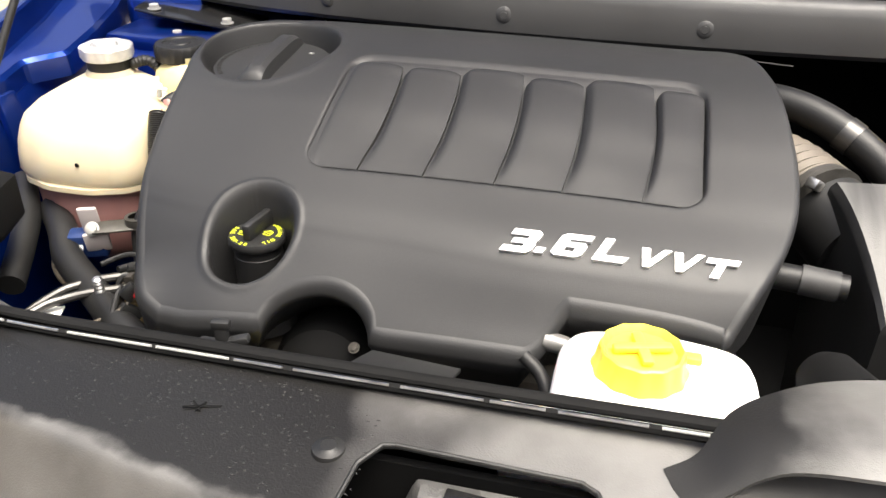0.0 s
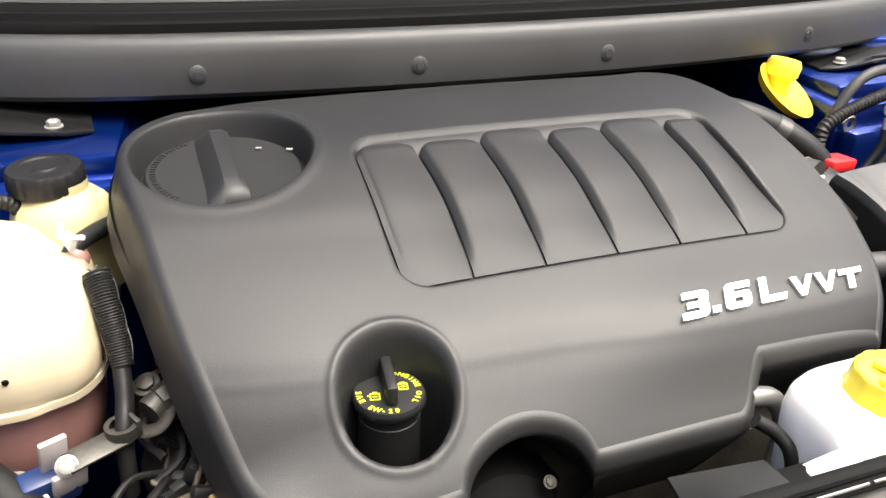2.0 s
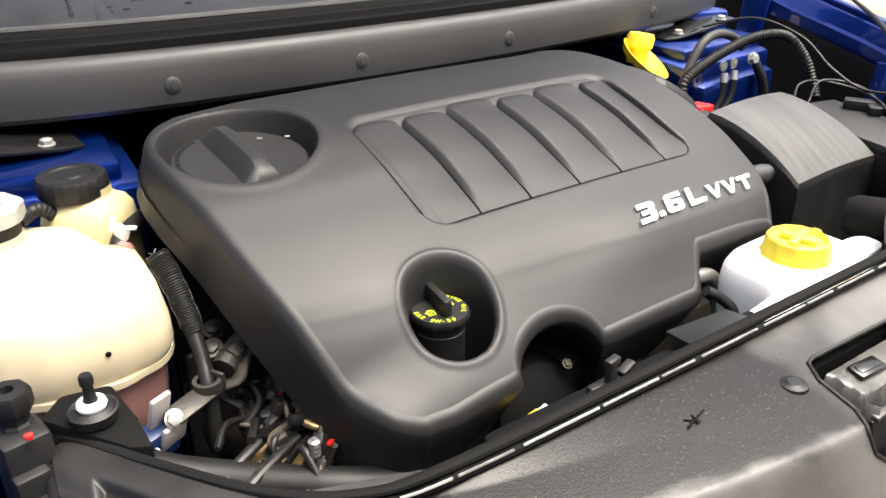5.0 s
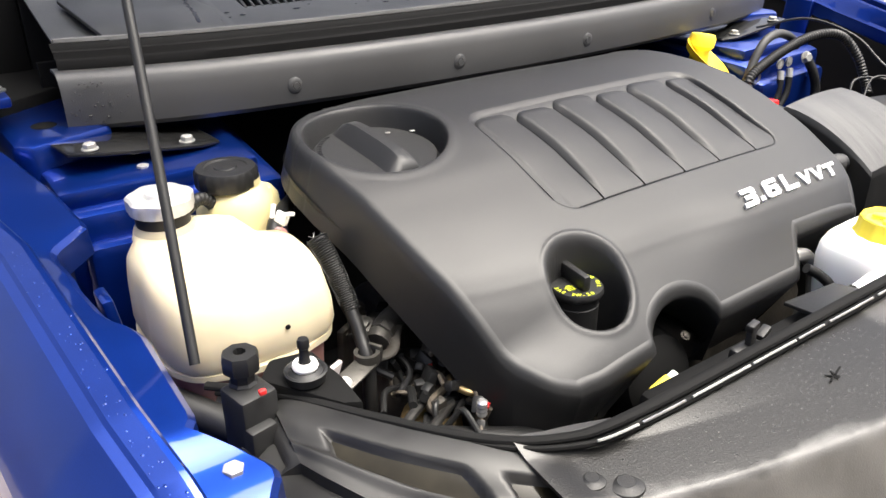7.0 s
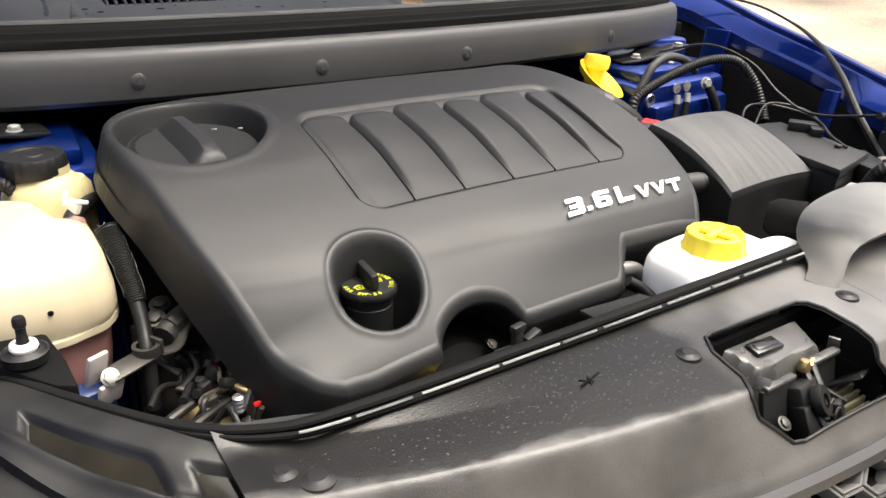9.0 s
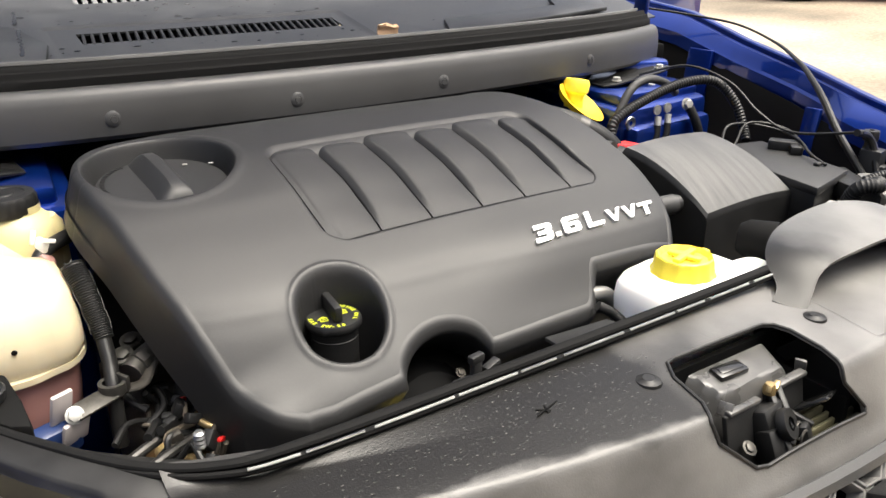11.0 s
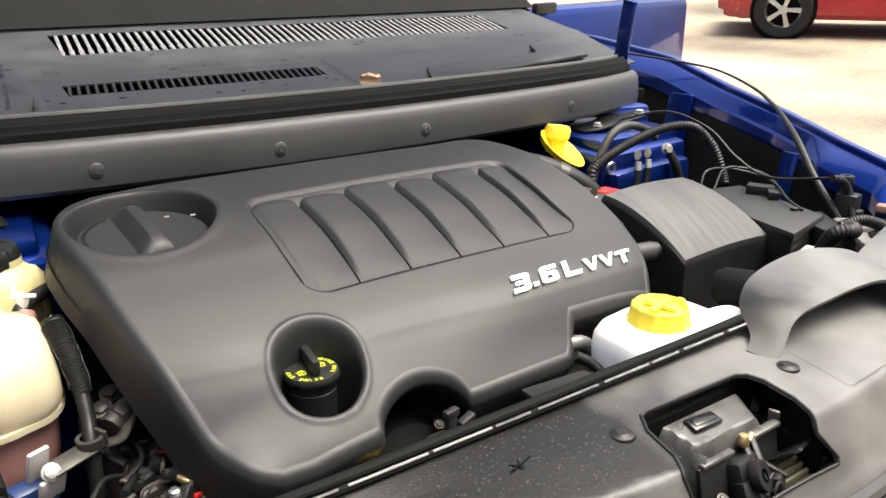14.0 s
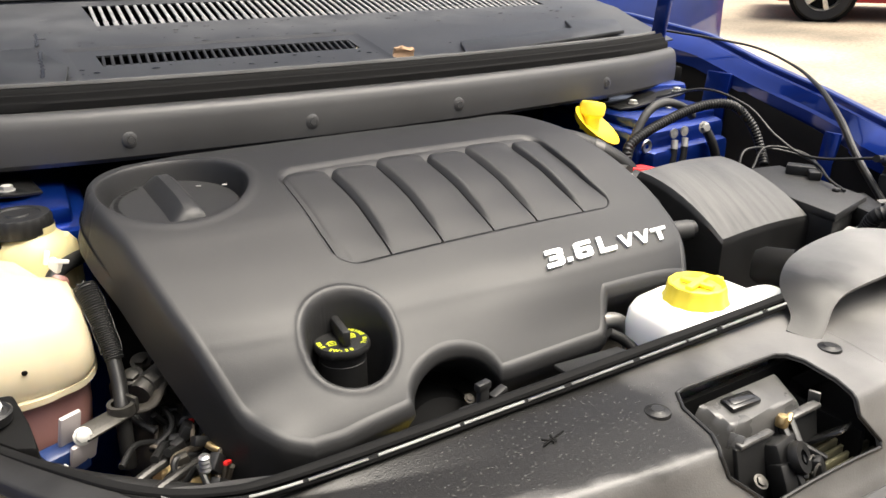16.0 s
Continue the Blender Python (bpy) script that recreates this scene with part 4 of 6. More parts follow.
OPENING = [(0.037, -0.6180), (0.0262, -0.6345), (0.0220, -0.667), (0.0128, -0.684), (0.0150, -0.692), (0.0440, -0.7075), (0.0573, -0.7098), (0.184, -0.7142), (0.1868, -0.7120), (0.1690, -0.6993), (0.1735, -0.6862),
           (0.1778, -0.6693), (0.1762, -0.6383), (0.1705, -0.6250), (0.160, -0.6195), (0.046, -0.6160)]


def front_edge(x):
    return -0.728 + (0.47 if x > 0.19 else 0.34) * (x - 0.19) ** 2


def fold(x):
    return -0.690 + (0.33 if x > 0.19 else 0.315) * (x - 0.19) ** 2


def rear_edge(x):
    return -0.565 + 0.035 * float(smooth(-0.22, -0.355, x))


xs = np.linspace(SX0, SX1, 300)


def shield_z(x, y):
    f0, f1 = fold(x), front_edge(x)
    if y > f0:
        dip = 0.0035 * float(smooth(0.243, 0.248, x) * smooth(0.50, 0.49, x) * smooth(f0 + 0.004, f0 + 0.008, y))
        return float(np.interp(y, [f0, f0 + 0.012, f0 + 0.05, max(-0.565, f0 + 0.065)], [0.9215, 0.9235, 0.9290, 0.936])) - dip + 0.004 * float(smooth(-0.325, -0.353, x))
    return float(np.interp(y, [f1 - 0.004, f1, f1 + 0.008, f0 - 0.004, f0], [0.845, 0.858, 0.868, 0.918, 0.9215]))


def in_opening(x, y):
    hit = False
    for (x0, y0), (x1, y1) in zip(OPENING, OPENING[1:] + OPENING[:1]):
        if (y0 > y) != (y1 > y) and x < x0 + (y - y0) / (y1 - y0) * (x1 - x0):
            hit = not hit
    return hit


def to_rim(x, y):
    """The nearest point of the opening's outline."""
    best = None
    for a, b in zip(OPENING, OPENING[1:] + OPENING[:1]):
        a, b, p = Vector(a), Vector(b), Vector((x, y))
        k = min(1.0, max(0.0, (p - a).dot(b - a) / (b - a).length_squared))
        c = a + (b - a) * k
        if best is None or (c - p).length < best[0]:
            best = ((c - p).length, c)
    return best[1]


rows_t = np.linspace(0, 1, 58)
sxy = [[x, rear_edge(x) + t_ * (front_edge(x) - 0.004 - rear_edge(x))] for t_ in rows_t for x in xs]
nx = len(xs)
gone = set()
for j in range(len(rows_t) - 1):
    for i in range(nx - 1):
        if xs[i] < 0.0 or xs[i] > 0.2:
            continue
        a, b = sxy[j * nx + i], sxy[(j + 1) * nx + i + 1]
        if in_opening((a[0] + b[0]) / 2, (a[1] + b[1]) / 2):
            gone.add((i, j))
for j in range(len(rows_t)):
    for i in range(nx):
        near = [(i + a, j + b) in gone for a in (-1, 0) for b in (-1, 0)]
        if any(near) and not all(near):
            sxy[j * nx + i] = list(to_rim(*sxy[j * nx + i]))
sv = [(x, y, shield_z(x, y)) for x, y in sxy]
under(part("panel", thick(sv, grid_faces(nx, len(rows_t), lambda i, j: (i, j) in gone), 0.003), WETSHIELD, None, "", 50), shield)
# rolled rim and inner wall of the latch opening
rim = []
for (x0, y0), (x1, y1) in zip(OPENING, OPENING[1:] + OPENING[:1]):
    rim += [(x0 + (x1 - x0) * k / 6, y0 + (y1 - y0) * k / 6) for k in range(6)]
rim = [(x, y, shield_z(x, y)) for x, y in rim]
under(hose("latch_rim", [(x, y, z + 0.0004) for x, y, z in rim + rim[:1]], 0.0017, PLASTIC, None, n=2, seg=8), shield)
for x, y, r, dz in ((0.005, -0.627, 0.0115, 0), (0.218, -0.636, 0.0115, 0), (-0.3257, -0.5803, 0.0110, -0.0015), (-0.3088, -0.5955, 0.0140, -0.0015), (0.379, -0.562, 0.011, 0.0)):
    z = shield_z(x, y) + dz + (0.033 if x > 0.3 else 0)
    under(turned("push_clip", [(0, 0.0062), (r * 0.45, 0.0062), (r * 0.55, 0.0052), (r * 0.9, 0.0040), (r, 0.0010), (r, -0.003)], (x, y, z - 0.0030), PLASTIC, None, seg=24), shield)
bm = bmesh.new()
for a, l_, off in ((15, 0.026, 0.004), (70, 0.010, 0.003), (140, 0.012, 0.0)):
    box(bm, (-0.093 + off, -0.612, 0.9303), (l_, 0.0016, 0.0008), 0.0003, Euler((0, 0, radians(a))).to_matrix().to_4x4())
tagged(part("leaf_scrap", bm, MATTE), "dark star shaped scrap lying on the shield", "debris")

# drops of water on the wet shield
random.seed(5)
spots = []
for k in range(1500):
    x = random.gauss(-0.08, 0.11)
    y = random.uniform(fold(x) + 0.012, -0.575)
    if not (-0.33 < x < 0.03) or math.hypot(x - 0.005, y + 0.627) < 0.016:
        continue
    r = random.choice((0.0004, 0.0005, 0.0006, 0.0007, 0.0010))
    spots.append((x, y, shield_z(x, y) - 0.0001, r * random.uniform(0.6, 1.9), r * random.uniform(0.5, 1.0), r * 0.22))
tagged(drops("water_drops", spots, WATER), "small water drops lying on the black shield", "water drops", kind="stuff")

# rubber seal along the shield's rear edge with its light clips
seal = thing("bay_seal", "black rubber seal strip with pale clips along the bay's front edge", "seal", (0, -0.56, 0.93))
seal_path = [(-0.500, -0.340, 0.935), (-0.462, -0.385, 0.938), (-0.415, -0.455, 0.938), (-0.370, -0.515, 0.938), (-0.325, -0.548, 0.938), (-0.270, -0.560, 0.939), (-0.10, -0.563, 0.941), (0.10, -0.565, 0.944),
             (0.262, -0.567, 0.948)]
under(hose("strip", seal_path, lambda s: 0.0040 + 0.0014 * min(1, max(0, (s - 0.30) * 6)), SEALMAT, None, seg=10, n=8, flat=0.75), seal)
under(hose("lip", [(x + 0.004, y - 0.009, z - 0.003) for x, y, z in seal_path], lambda s: 0.0024 + 0.0010 * min(1, max(0, (s - 0.30) * 6)), SEALMAT, None, seg=8, n=8), seal)
pts = resample([Vector((x + 0.002, y - 0.011, z + 0.0005)) for x, y, z in spline(seal_path, 8)], 0.004)
run = 0
random.seed(3)
i = int(len(pts) * 0.34)
while i < len(pts) - 12:
    L_ = random.choice((8, 10, 12, 15, 18))
    bm = bmesh.new()
    sweep(bm, pts[i:i + L_], 0.0011, 6)
    under(part("clip_strip", bm, GREYCOMB if random.random() < 0.6 else METAL), seal)
    i += L_ + random.choice((0, 1, 1))

# ---- hood latch in the opening ----
latch = thing("hood_latch", "black hood latch with brass coloured catch in the shield's opening", "hood latch", (0.11, -0.67, 0.86))
gx_, gy_ = np.meshgrid(np.linspace(0.040, 0.176, 40), np.linspace(-0.6225, -0.676, 24))
gz_ = 0.9135 + 0.10 * (gy_ + 0.62) - 0.030 * smooth(0.062, 0.046, gx_ + 0.25 * (gy_ + 0.62)) - 0.028 * smooth(0.150, 0.176, gx_ - 0.5 * (gy_ + 0.64)) - 0.055 * smooth(-0.652, -0.672, gy_ + 0.05 * (gx_ - 0.1)) - 0.003 * np.exp(-((gx_ - 0.085) / 0.030) ** 2) * smooth(-0.63, -0.65, gy_)
bm = thick(np.c_[gx_.ravel(), gy_.ravel(), gz_.ravel()], grid_faces(40, 24), 0.003)
guard = under(part("guard", bm, DUST, None, "smooth dusty plastic guard"), latch)
bm = bmesh.new()
box(bm, (0, 0, 0), (0.034, 0.016, 0.006), 0.002)
box(bm, (0, 0, 0.002), (0.026, 0.009, 0.004), 0.001)
bmesh.ops.transform(bm, matrix=pose(0.097, -0.636, 0.9125, 6, 0, -4), verts=bm.verts)
under(part("guard_slot", bm, GLOSSY), guard)
under(boxes("back_pan", [((0.105, -0.672, 0.815), (0.190, 0.130, 0.006), 0), ((0.180, -0.660, 0.850), (0.006, 0.080, 0.08), 0), ((0.105, -0.612, 0.865), (0.190, 0.006, 0.10), 0)], MATTE), latch)
under(boxes("plate", [((0.078, -0.672, 0.865), (0.050, 0.005, 0.070), 0.0015, (-12, 0, 6))], PLASTIC), latch)
under(boxes("plate", [((0.140, -0.668, 0.862), (0.050, 0.005, 0.074), 0.0015, (-12, 0, -4))], PLASTIC), latch)
under(boxes("bracket_arm", [((0.078, -0.667, 0.8995), (0.046, 0.007, 0.005), 0.002, (0, 4, 4))], DUST), latch)
under(boxes("bracket_arm", [((0.144, -0.663, 0.9010), (0.042, 0.009, 0.005), 0.002, (0, -6, -4))], DUST), latch)
under(boxes("bracket_fin", [((0.166, -0.660, 0.906), (0.003, 0.010, 0.016), 0.001, (0, -20, 20))], DUST), latch)
under(boxes("bracket_fin", [((0.058, -0.664, 0.903), (0.003, 0.012, 0.012), 0.001, (0, 30, 20))], DUST), latch)
bm = bmesh.new()
lathe(bm, [(0, 0.006), (0.004, 0.0055), (0.0055, 0.002), (0.0055, -0.004), (0, -0.006)], (0.117, -0.664, 0.9015), 12)
box(bm, (0.123, -0.666, 0.9035), (0.011, 0.005, 0.005), 0.0015, Euler((0, -0.3, 0.4)).to_matrix().to_4x4())
box(bm, (0.112, -0.667, 0.9045), (0.006, 0.005, 0.007), 0.0015, Euler((0, 0.4, 0.3)).to_matrix().to_4x4())
under(part("catch", bm, BRASS, None, "brass coloured catch"), latch)
for k, (x, y, z, ln, tilt, yaw) in enumerate(((0.113, -0.680, 0.884, 0.050, 38, -18), (0.122, -0.678, 0.888, 0.040, 35, -24), (0.104, -0.688, 0.876, 0.045, 42, -10), (0.130, -0.684, 0.880, 0.030, 20, 30))):
    under(boxes("lever", [((x, y, z), (0.006, ln, 0.007), 0.0018, (tilt, 0, yaw))], PLASTIC), latch)
under(boxes("latch_body", [((0.112, -0.676, 0.868), (0.040, 0.022, 0.050), 0.004, (-25, 0, 8)), ((0.098, -0.690, 0.860), (0.020, 0.020, 0.040), 0.003, (-30, 0, -10)), ((0.128, -0.690, 0.862), (0.016, 0.024, 0.030), 0.003, (-20, 0, 25))], RUBBER), latch)
under(turned("hook", [(0.006, -0.004), (0.013, -0.004), (0.014, 0.0), (0.013, 0.004), (0.006, 0.004)], (0.108, -0.690, 0.884), RUBBER, None, seg=20, m=Euler((radians(60), 0, radians(20))).to_matrix().to_4x4()), latch)
under(hose("spring", [(0.120 + 0.006 * math.cos(k * 1.1), -0.684 - 0.0012 * k, 0.882 + 0.006 * math.sin(k * 1.1) - 0.0008 * k) for k in range(24)], 0.0012, ALU, None, seg=6, n=2), latch)
under(boxes("flap", [((0.155, -0.684, 0.886), (0.030, 0.034, 0.004), 0.0018, (-42, 10, 14))], GLOSSY), latch)
for k in range(8):
    under(boxes("cooler_fin", [((0.163, -0.716 + 0.0060 * k, 0.850 + 0.003 * k), (0.09, 0.0034, 0.008), 0.0008)], FIN), latch)
for x, y, z in ((0.072, -0.682, 0.870), (0.098, -0.700, 0.858), (0.112, -0.702, 0.860)):
    under(hexbolt("bolt", (x, y, z), 0.0045, ALU, normal=(0, -0.6, 0.8)), latch)

# ---- air duct on the shield ----
duct = thing("air_duct", "black plastic air intake duct arching over the radiator shield", "air duct", (0.38, -0.56, 0.94))
rear = [(0.207, -0.598, 0.934), (0.226, -0.588, 0.942), (0.243, -0.562, 0.954), (0.270, -0.543, 0.961), (0.310, -0.527, 0.966), (0.370, -0.517, 0.9685), (0.436, -0.516, 0.968), (0.487, -0.538, 0.962), (0.505, -0.560, 0.945), (0.512, -0.585, 0.925)]
front = [(0.219, -0.626, 0.929), (0.240, -0.618, 0.941), (0.259, -0.611, 0.953), (0.281, -0.6095, 0.962), (0.330, -0.6095, 0.9655), (0.380, -0.610, 0.967), (0.424, -0.615, 0.965), (0.448, -0.635, 0.956), (0.463, -0.658, 0.945), (0.476, -0.674, 0.930)]
ra, fa = spline(rear, 4), spline(front, 4)
dv = []
for j in range(10):
    s_ = j / 9
    for p, q2 in zip(ra, fa):
        dv.append(p.lerp(q2, s_) + Vector((0, 0, 0.004 * math.sin(math.pi * s_) * min(1, max(0, (p.z - 0.94) / 0.02)) - 0.002 * s_ ** 8)))
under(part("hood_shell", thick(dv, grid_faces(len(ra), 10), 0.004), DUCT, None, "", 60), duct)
# black block added under the arch in place of the shade there
under(boxes("mouth_shade", [((0.372, -0.560, 0.942), (0.200, 0.020, 0.034), 0.004, (0, 0, -4))], MATTE, None, "matte black block for the shade inside the duct"), duct)
under(turned("inlet_pipe", [(0.016, -0.02), (0.022, -0.01), (0.024, 0.02), (0.020, 0.02)], (0.318, -0.500, 0.940), MATTE, None, seg=28, m=Euler((radians(90), 0, radians(25))).to_matrix().to_4x4()), duct)

wing = [(0.500, -0.535), (0.470, -0.590), (0.462, -0.640), (0.510, -0.655), (0.600, -0.590), (0.662, -0.535), (0.650, -0.500), (0.560, -0.520)]
under(plate("wing", wing, 0.915, 0.949, SHIELD, None, "dusty sheet beside the duct", 0.006, slope=lambda x, y: 0.04 * (x - 0.5) + 0.05 * (y + 0.58)), shield)
under(turned("push_clip", [(0, 0.0062), (0.0050, 0.0062), (0.0060, 0.0052), (0.0100, 0.0040), (0.0110, 0.0010), (0.0110, -0.003)], (0.500, -0.618, 0.9475), PLASTIC, None, seg=24), shield)

# ---- grille ----
grille = thing("front_grille", "black plastic honeycomb front grille below the shield", "grille", (0.17, -0.77, 0.7))


def hex_cell(r, inner, depth):
    bm = bmesh.new()
    rings = []
    for rr, z in ((r, 0.0), (r * 0.93, 0.002), (inner * 1.05, 0.002), (inner, 0.0), (inner * 0.94, -depth), (r, -depth)):
        rings.append([bm.verts.new((rr * 1.25 * math.cos(radians(60 * k)), rr * 0.78 * math.sin(radians(60 * k)), z)) for k in range(6)])
    for a, b in zip(rings, rings[1:] + rings[:1]):
        for k in range(6):
            bm.faces.new((a[k], a[(k + 1) % 6], b[(k + 1) % 6], b[k]))
    return bm


cell_me = None
CR = 0.0195
for row in range(7):
    for col in range(-16, 17):
        u = col * CR * 1.25 * 1.5
        v = row * CR * 0.78 * 1.732 + (CR * 0.78 * 0.866 if col % 2 else 0)
        x = 0.165 + u
        y0 = front_edge(x)
        if not (-0.33 < x < 0.66):
            continue
        if cell_me is None:
            ob = part("cell", hex_cell(CR * 0.98, CR * 0.76, 0.014), SHIELD)
            cell_me = ob.data
        else:
            ob = new("cell", cell_me)
        tilt = 52
        ob.matrix_world = pose(x, y0 - 0.006 - v * math.cos(radians(tilt)), 0.842 - v * math.sin(radians(tilt)), tilt, 0, math.degrees(math.atan(0.94 * (x - 0.19))))
        under(ob, grille)
gv2 = []
gxs = np.linspace(-0.40, 0.72, 40)
for dy, z in ((0.006, 0.850), (-0.003, 0.857), (-0.009, 0.852), (-0.011, 0.844)):
    gv2 += [(x, front_edge(x) + dy, z) for x in gxs]
under(part("top_rim", thick(gv2, grid_faces(40, 4), 0.003), COWLMAT), grille)
under(boxes("centre_bar", [((0.168, -0.790, 0.770), (0.014, 0.020, 0.16), 0.004, (-30, 0, 0)), ((0.150, -0.790, 0.765), (0.010, 0.014, 0.14), 0.003, (-30, 0, 0))], GLOSSY), grille)
under(boxes("emblem_base", [((0.168, -0.768, 0.846), (0.080, 0.030, 0.016), 0.004, (-25, 0, 0)), ((0.150, -0.772, 0.856), (0.024, 0.018, 0.012), 0.003, (-25, 0, 0)), ((0.188, -0.772, 0.856), (0.024, 0.018, 0.012), 0.003, (-25, 0, 0))], PLASTIC), grille)
bump = []
for dy, z in ((-0.085, 0.73), (-0.105, 0.70), (-0.12, 0.62), (-0.12, 0.40)):
    bump += [(x, front_edge(x) + dy, z) for x in np.linspace(-0.5, 0.74, 30)]
under(part("surround", thick(bump, grid_faces(30, 4), 0.003), GREYCOMB), grille)
under(raw("backing", [(x, front_edge(x) + dy, z) for dy, z in ((0.02, 0.83), (-0.05, 0.66)) for x in gxs], grid_faces(40, 2), MATTE), grille)

# ---- headlight housings ----
def headlight(side):
    f = (lambda x, y: (x, y)) if side < 0 else (lambda x, y: (2 * CX - x, y))
    h = thing("headlight_housing", "black plastic headlight housing with glossy panels" if side < 0 else "dusty black plastic headlight housing", "headlight housing", (*f(-0.43, -0.5), 0.85))
    step = 1 if side < 0 else -1
    under(plate("body", [f(*p) for p in ((-0.500, -0.420), (-0.455, -0.395), (-0.405, -0.470), (-0.366, -0.522), (-0.350, -0.560), (-0.375, -0.640), (-0.500, -0.600), (-0.515, -0.500))][::step], 0.80, 0.926 if side > 0 else 0.917, HOUSING if side < 0 else SHIELD, None, "", 0.008,
                slope=lambda x, y: 0.10 * (y + 0.45)), h)
    wz = 0.9265
    if side > 0:
        under(plate("window_panel", [f(*p) for p in ((-0.454, -0.464), (-0.433, -0.464), (-0.388, -0.519), (-0.385, -0.551))][::step], wz, wz + 0.0025, WINDOW, None, "glossy brown black panel", 0.0008, slope=lambda x, y: 0.06 * (y + 0.45)), h)
        under(plate("window_panel", [f(*p) for p in ((-0.374, -0.533), (-0.346, -0.551), (-0.348, -0.582), (-0.372, -0.566))][::step], wz, wz + 0.0025, WINDOW, None, "glossy brown black panel", 0.0008, slope=lambda x, y: 0.06 * (y + 0.45)), h)
    edge = [(*f(x, y), 0.930 + 0.10 * (y + 0.45)) for x, y in ((-0.470, -0.440), (-0.462, -0.500), (-0.455, -0.528), (-0.410, -0.562), (-0.380, -0.590))]
    if side > 0:
        under(hose("rim", edge, 0.006, SHIELD, None, n=6), h)
    if side > 0:
        under(boxes("rib", [((*f(-0.490, -0.455), 0.925), (0.030, 0.004, 0.02), 0.001, (0, 0, 40 * step)), ((*f(-0.478, -0.480), 0.922), (0.034, 0.004, 0.018), 0.001, (0, 0, -20 * step)), ((*f(-0.500, -0.490), 0.918), (0.03, 0.05, 0.02), 0.003)], PLASTIC), h)
    if side < 0:
        back = spline([(-0.470, -0.390, 0.935), (-0.455, -0.402, 0.939), (-0.412, -0.464, 0.938), (-0.372, -0.518, 0.9365), (-0.335, -0.548, 0.9285), (-0.316, -0.562, 0.916)], 16)
        fore = spline([(-0.477, -0.452, 0.926), (-0.466, -0.480, 0.924), (-0.440, -0.526, 0.916), (-0.403, -0.566, 0.910), (-0.362, -0.600, 0.904), (-0.330, -0.622, 0.890)], 16)
        ns, nw = len(back), 40
        S_, W_ = np.meshgrid(np.arange(ns) / 64, np.linspace(0, 1, nw))
        lo_, hi_ = 0.40 - 0.06 * S_, 0.60 + 0.14 * S_
        gap = smooth(lo_ - 0.03, lo_ + 0.03, W_) * smooth(hi_ + 0.03, hi_ - 0.03, W_)
        across = np.clip((W_ - lo_) / (hi_ - lo_), 0, 1)
        bar0, bar1 = S_ - 0.03 - 0.10 * across, S_ - 0.07 - 0.07 * across
        pit = gap * (smooth(0.29, 0.33, S_) * smooth(0.675, 0.645, bar0) + smooth(0.735, 0.765, bar1) * smooth(1.16, 1.13, S_))
        skin = []
        for k in range(nw):
            for i in range(ns):
                w = k / (nw - 1)
                skin.append(back[i].lerp(fore[i], w) + Vector((0, 0, 0.006 * math.sin(math.pi * min(1.0, w * 1.5)) * 0.6 + 0.003 * math.exp(-((w - 0.72) / 0.08) ** 2) - 0.0075 * pit[k, i])))
        under(part("crown", thick(skin, grid_faces(ns, nw), 0.003), HOUSING, None, "smooth wet black crown", 60), h)
        for s0, d0, k0, s1, d1, k1 in ((0.30, 0, 0, 0.67, 0.03, 0.10), (0.74, 0.07, 0.07, 1.15, 0, 0)):
            pane = []
            for w in np.linspace(0, 1, 6):
                for sq in np.linspace(s0 + d0 + k0 * w, s1 + d1 + k1 * w, 14):
                    i = min(ns - 1, int(round(sq * 64)))
                    ww = (0.40 - 0.06 * sq) * (1 - w) + (0.60 + 0.14 * sq) * w
                    pane.append(back[i].lerp(fore[i], ww) + Vector((0, 0, 0.0036 * math.sin(math.pi * min(1.0, ww * 1.5)) - 0.0066)))
            under(part("window_panel", thick(pane, grid_faces(14, 6), 0.001), WINDOW, None, "glossy brown black panel"), h)
        # wet side facet falling away to the fender, with a shallow ribbed pocket
        wing = []
        for k in range(13):
            for i in range(15):
                u, v = i / 14, k / 12
                p = back[0].lerp(fore[0], u).lerp(Vector((-0.499, -0.400, 0.916)).lerp(Vector((-0.507, -0.440, 0.908)), u), v)
                hollow = float(smooth(0.28, 0.36, u) * smooth(0.94, 0.86, u) * smooth(0.20, 0.30, v) * smooth(0.96, 0.88, v))
                wing.append(p + Vector((0, 0, 0.0012 * math.sin(9 * u + 5 * v) * v * (1 - v) * 4 - 0.011 * hollow)))
        under(part("side_facet", thick(wing, grid_faces(15, 13), 0.002), HOUSING, None, "wet creased black facet", 60), h)
        wall = [p + Vector((0, -0.002 * j, -0.022 * j)) for j in range(4) for p in [Vector((-0.507, -0.440, 0.908)).lerp(fore[0], i / 6) for i in range(7)] + fore[1:40:3]]
        under(part("front_wall", thick(wall, grid_faces(len(wall) // 4, 4), 0.002), PLASTIC, None, "", 60), h)
        for x, y, l_, a in ((-0.486, -0.424, 0.026, 62), (-0.492, -0.428, 0.020, 38), (-0.480, -0.432, 0.018, 80)):
            under(boxes("rib", [((x, y, 0.9085), (l_, 0.0022, 0.012), 0.0008, (6, 20, a))], HOUSING), h)
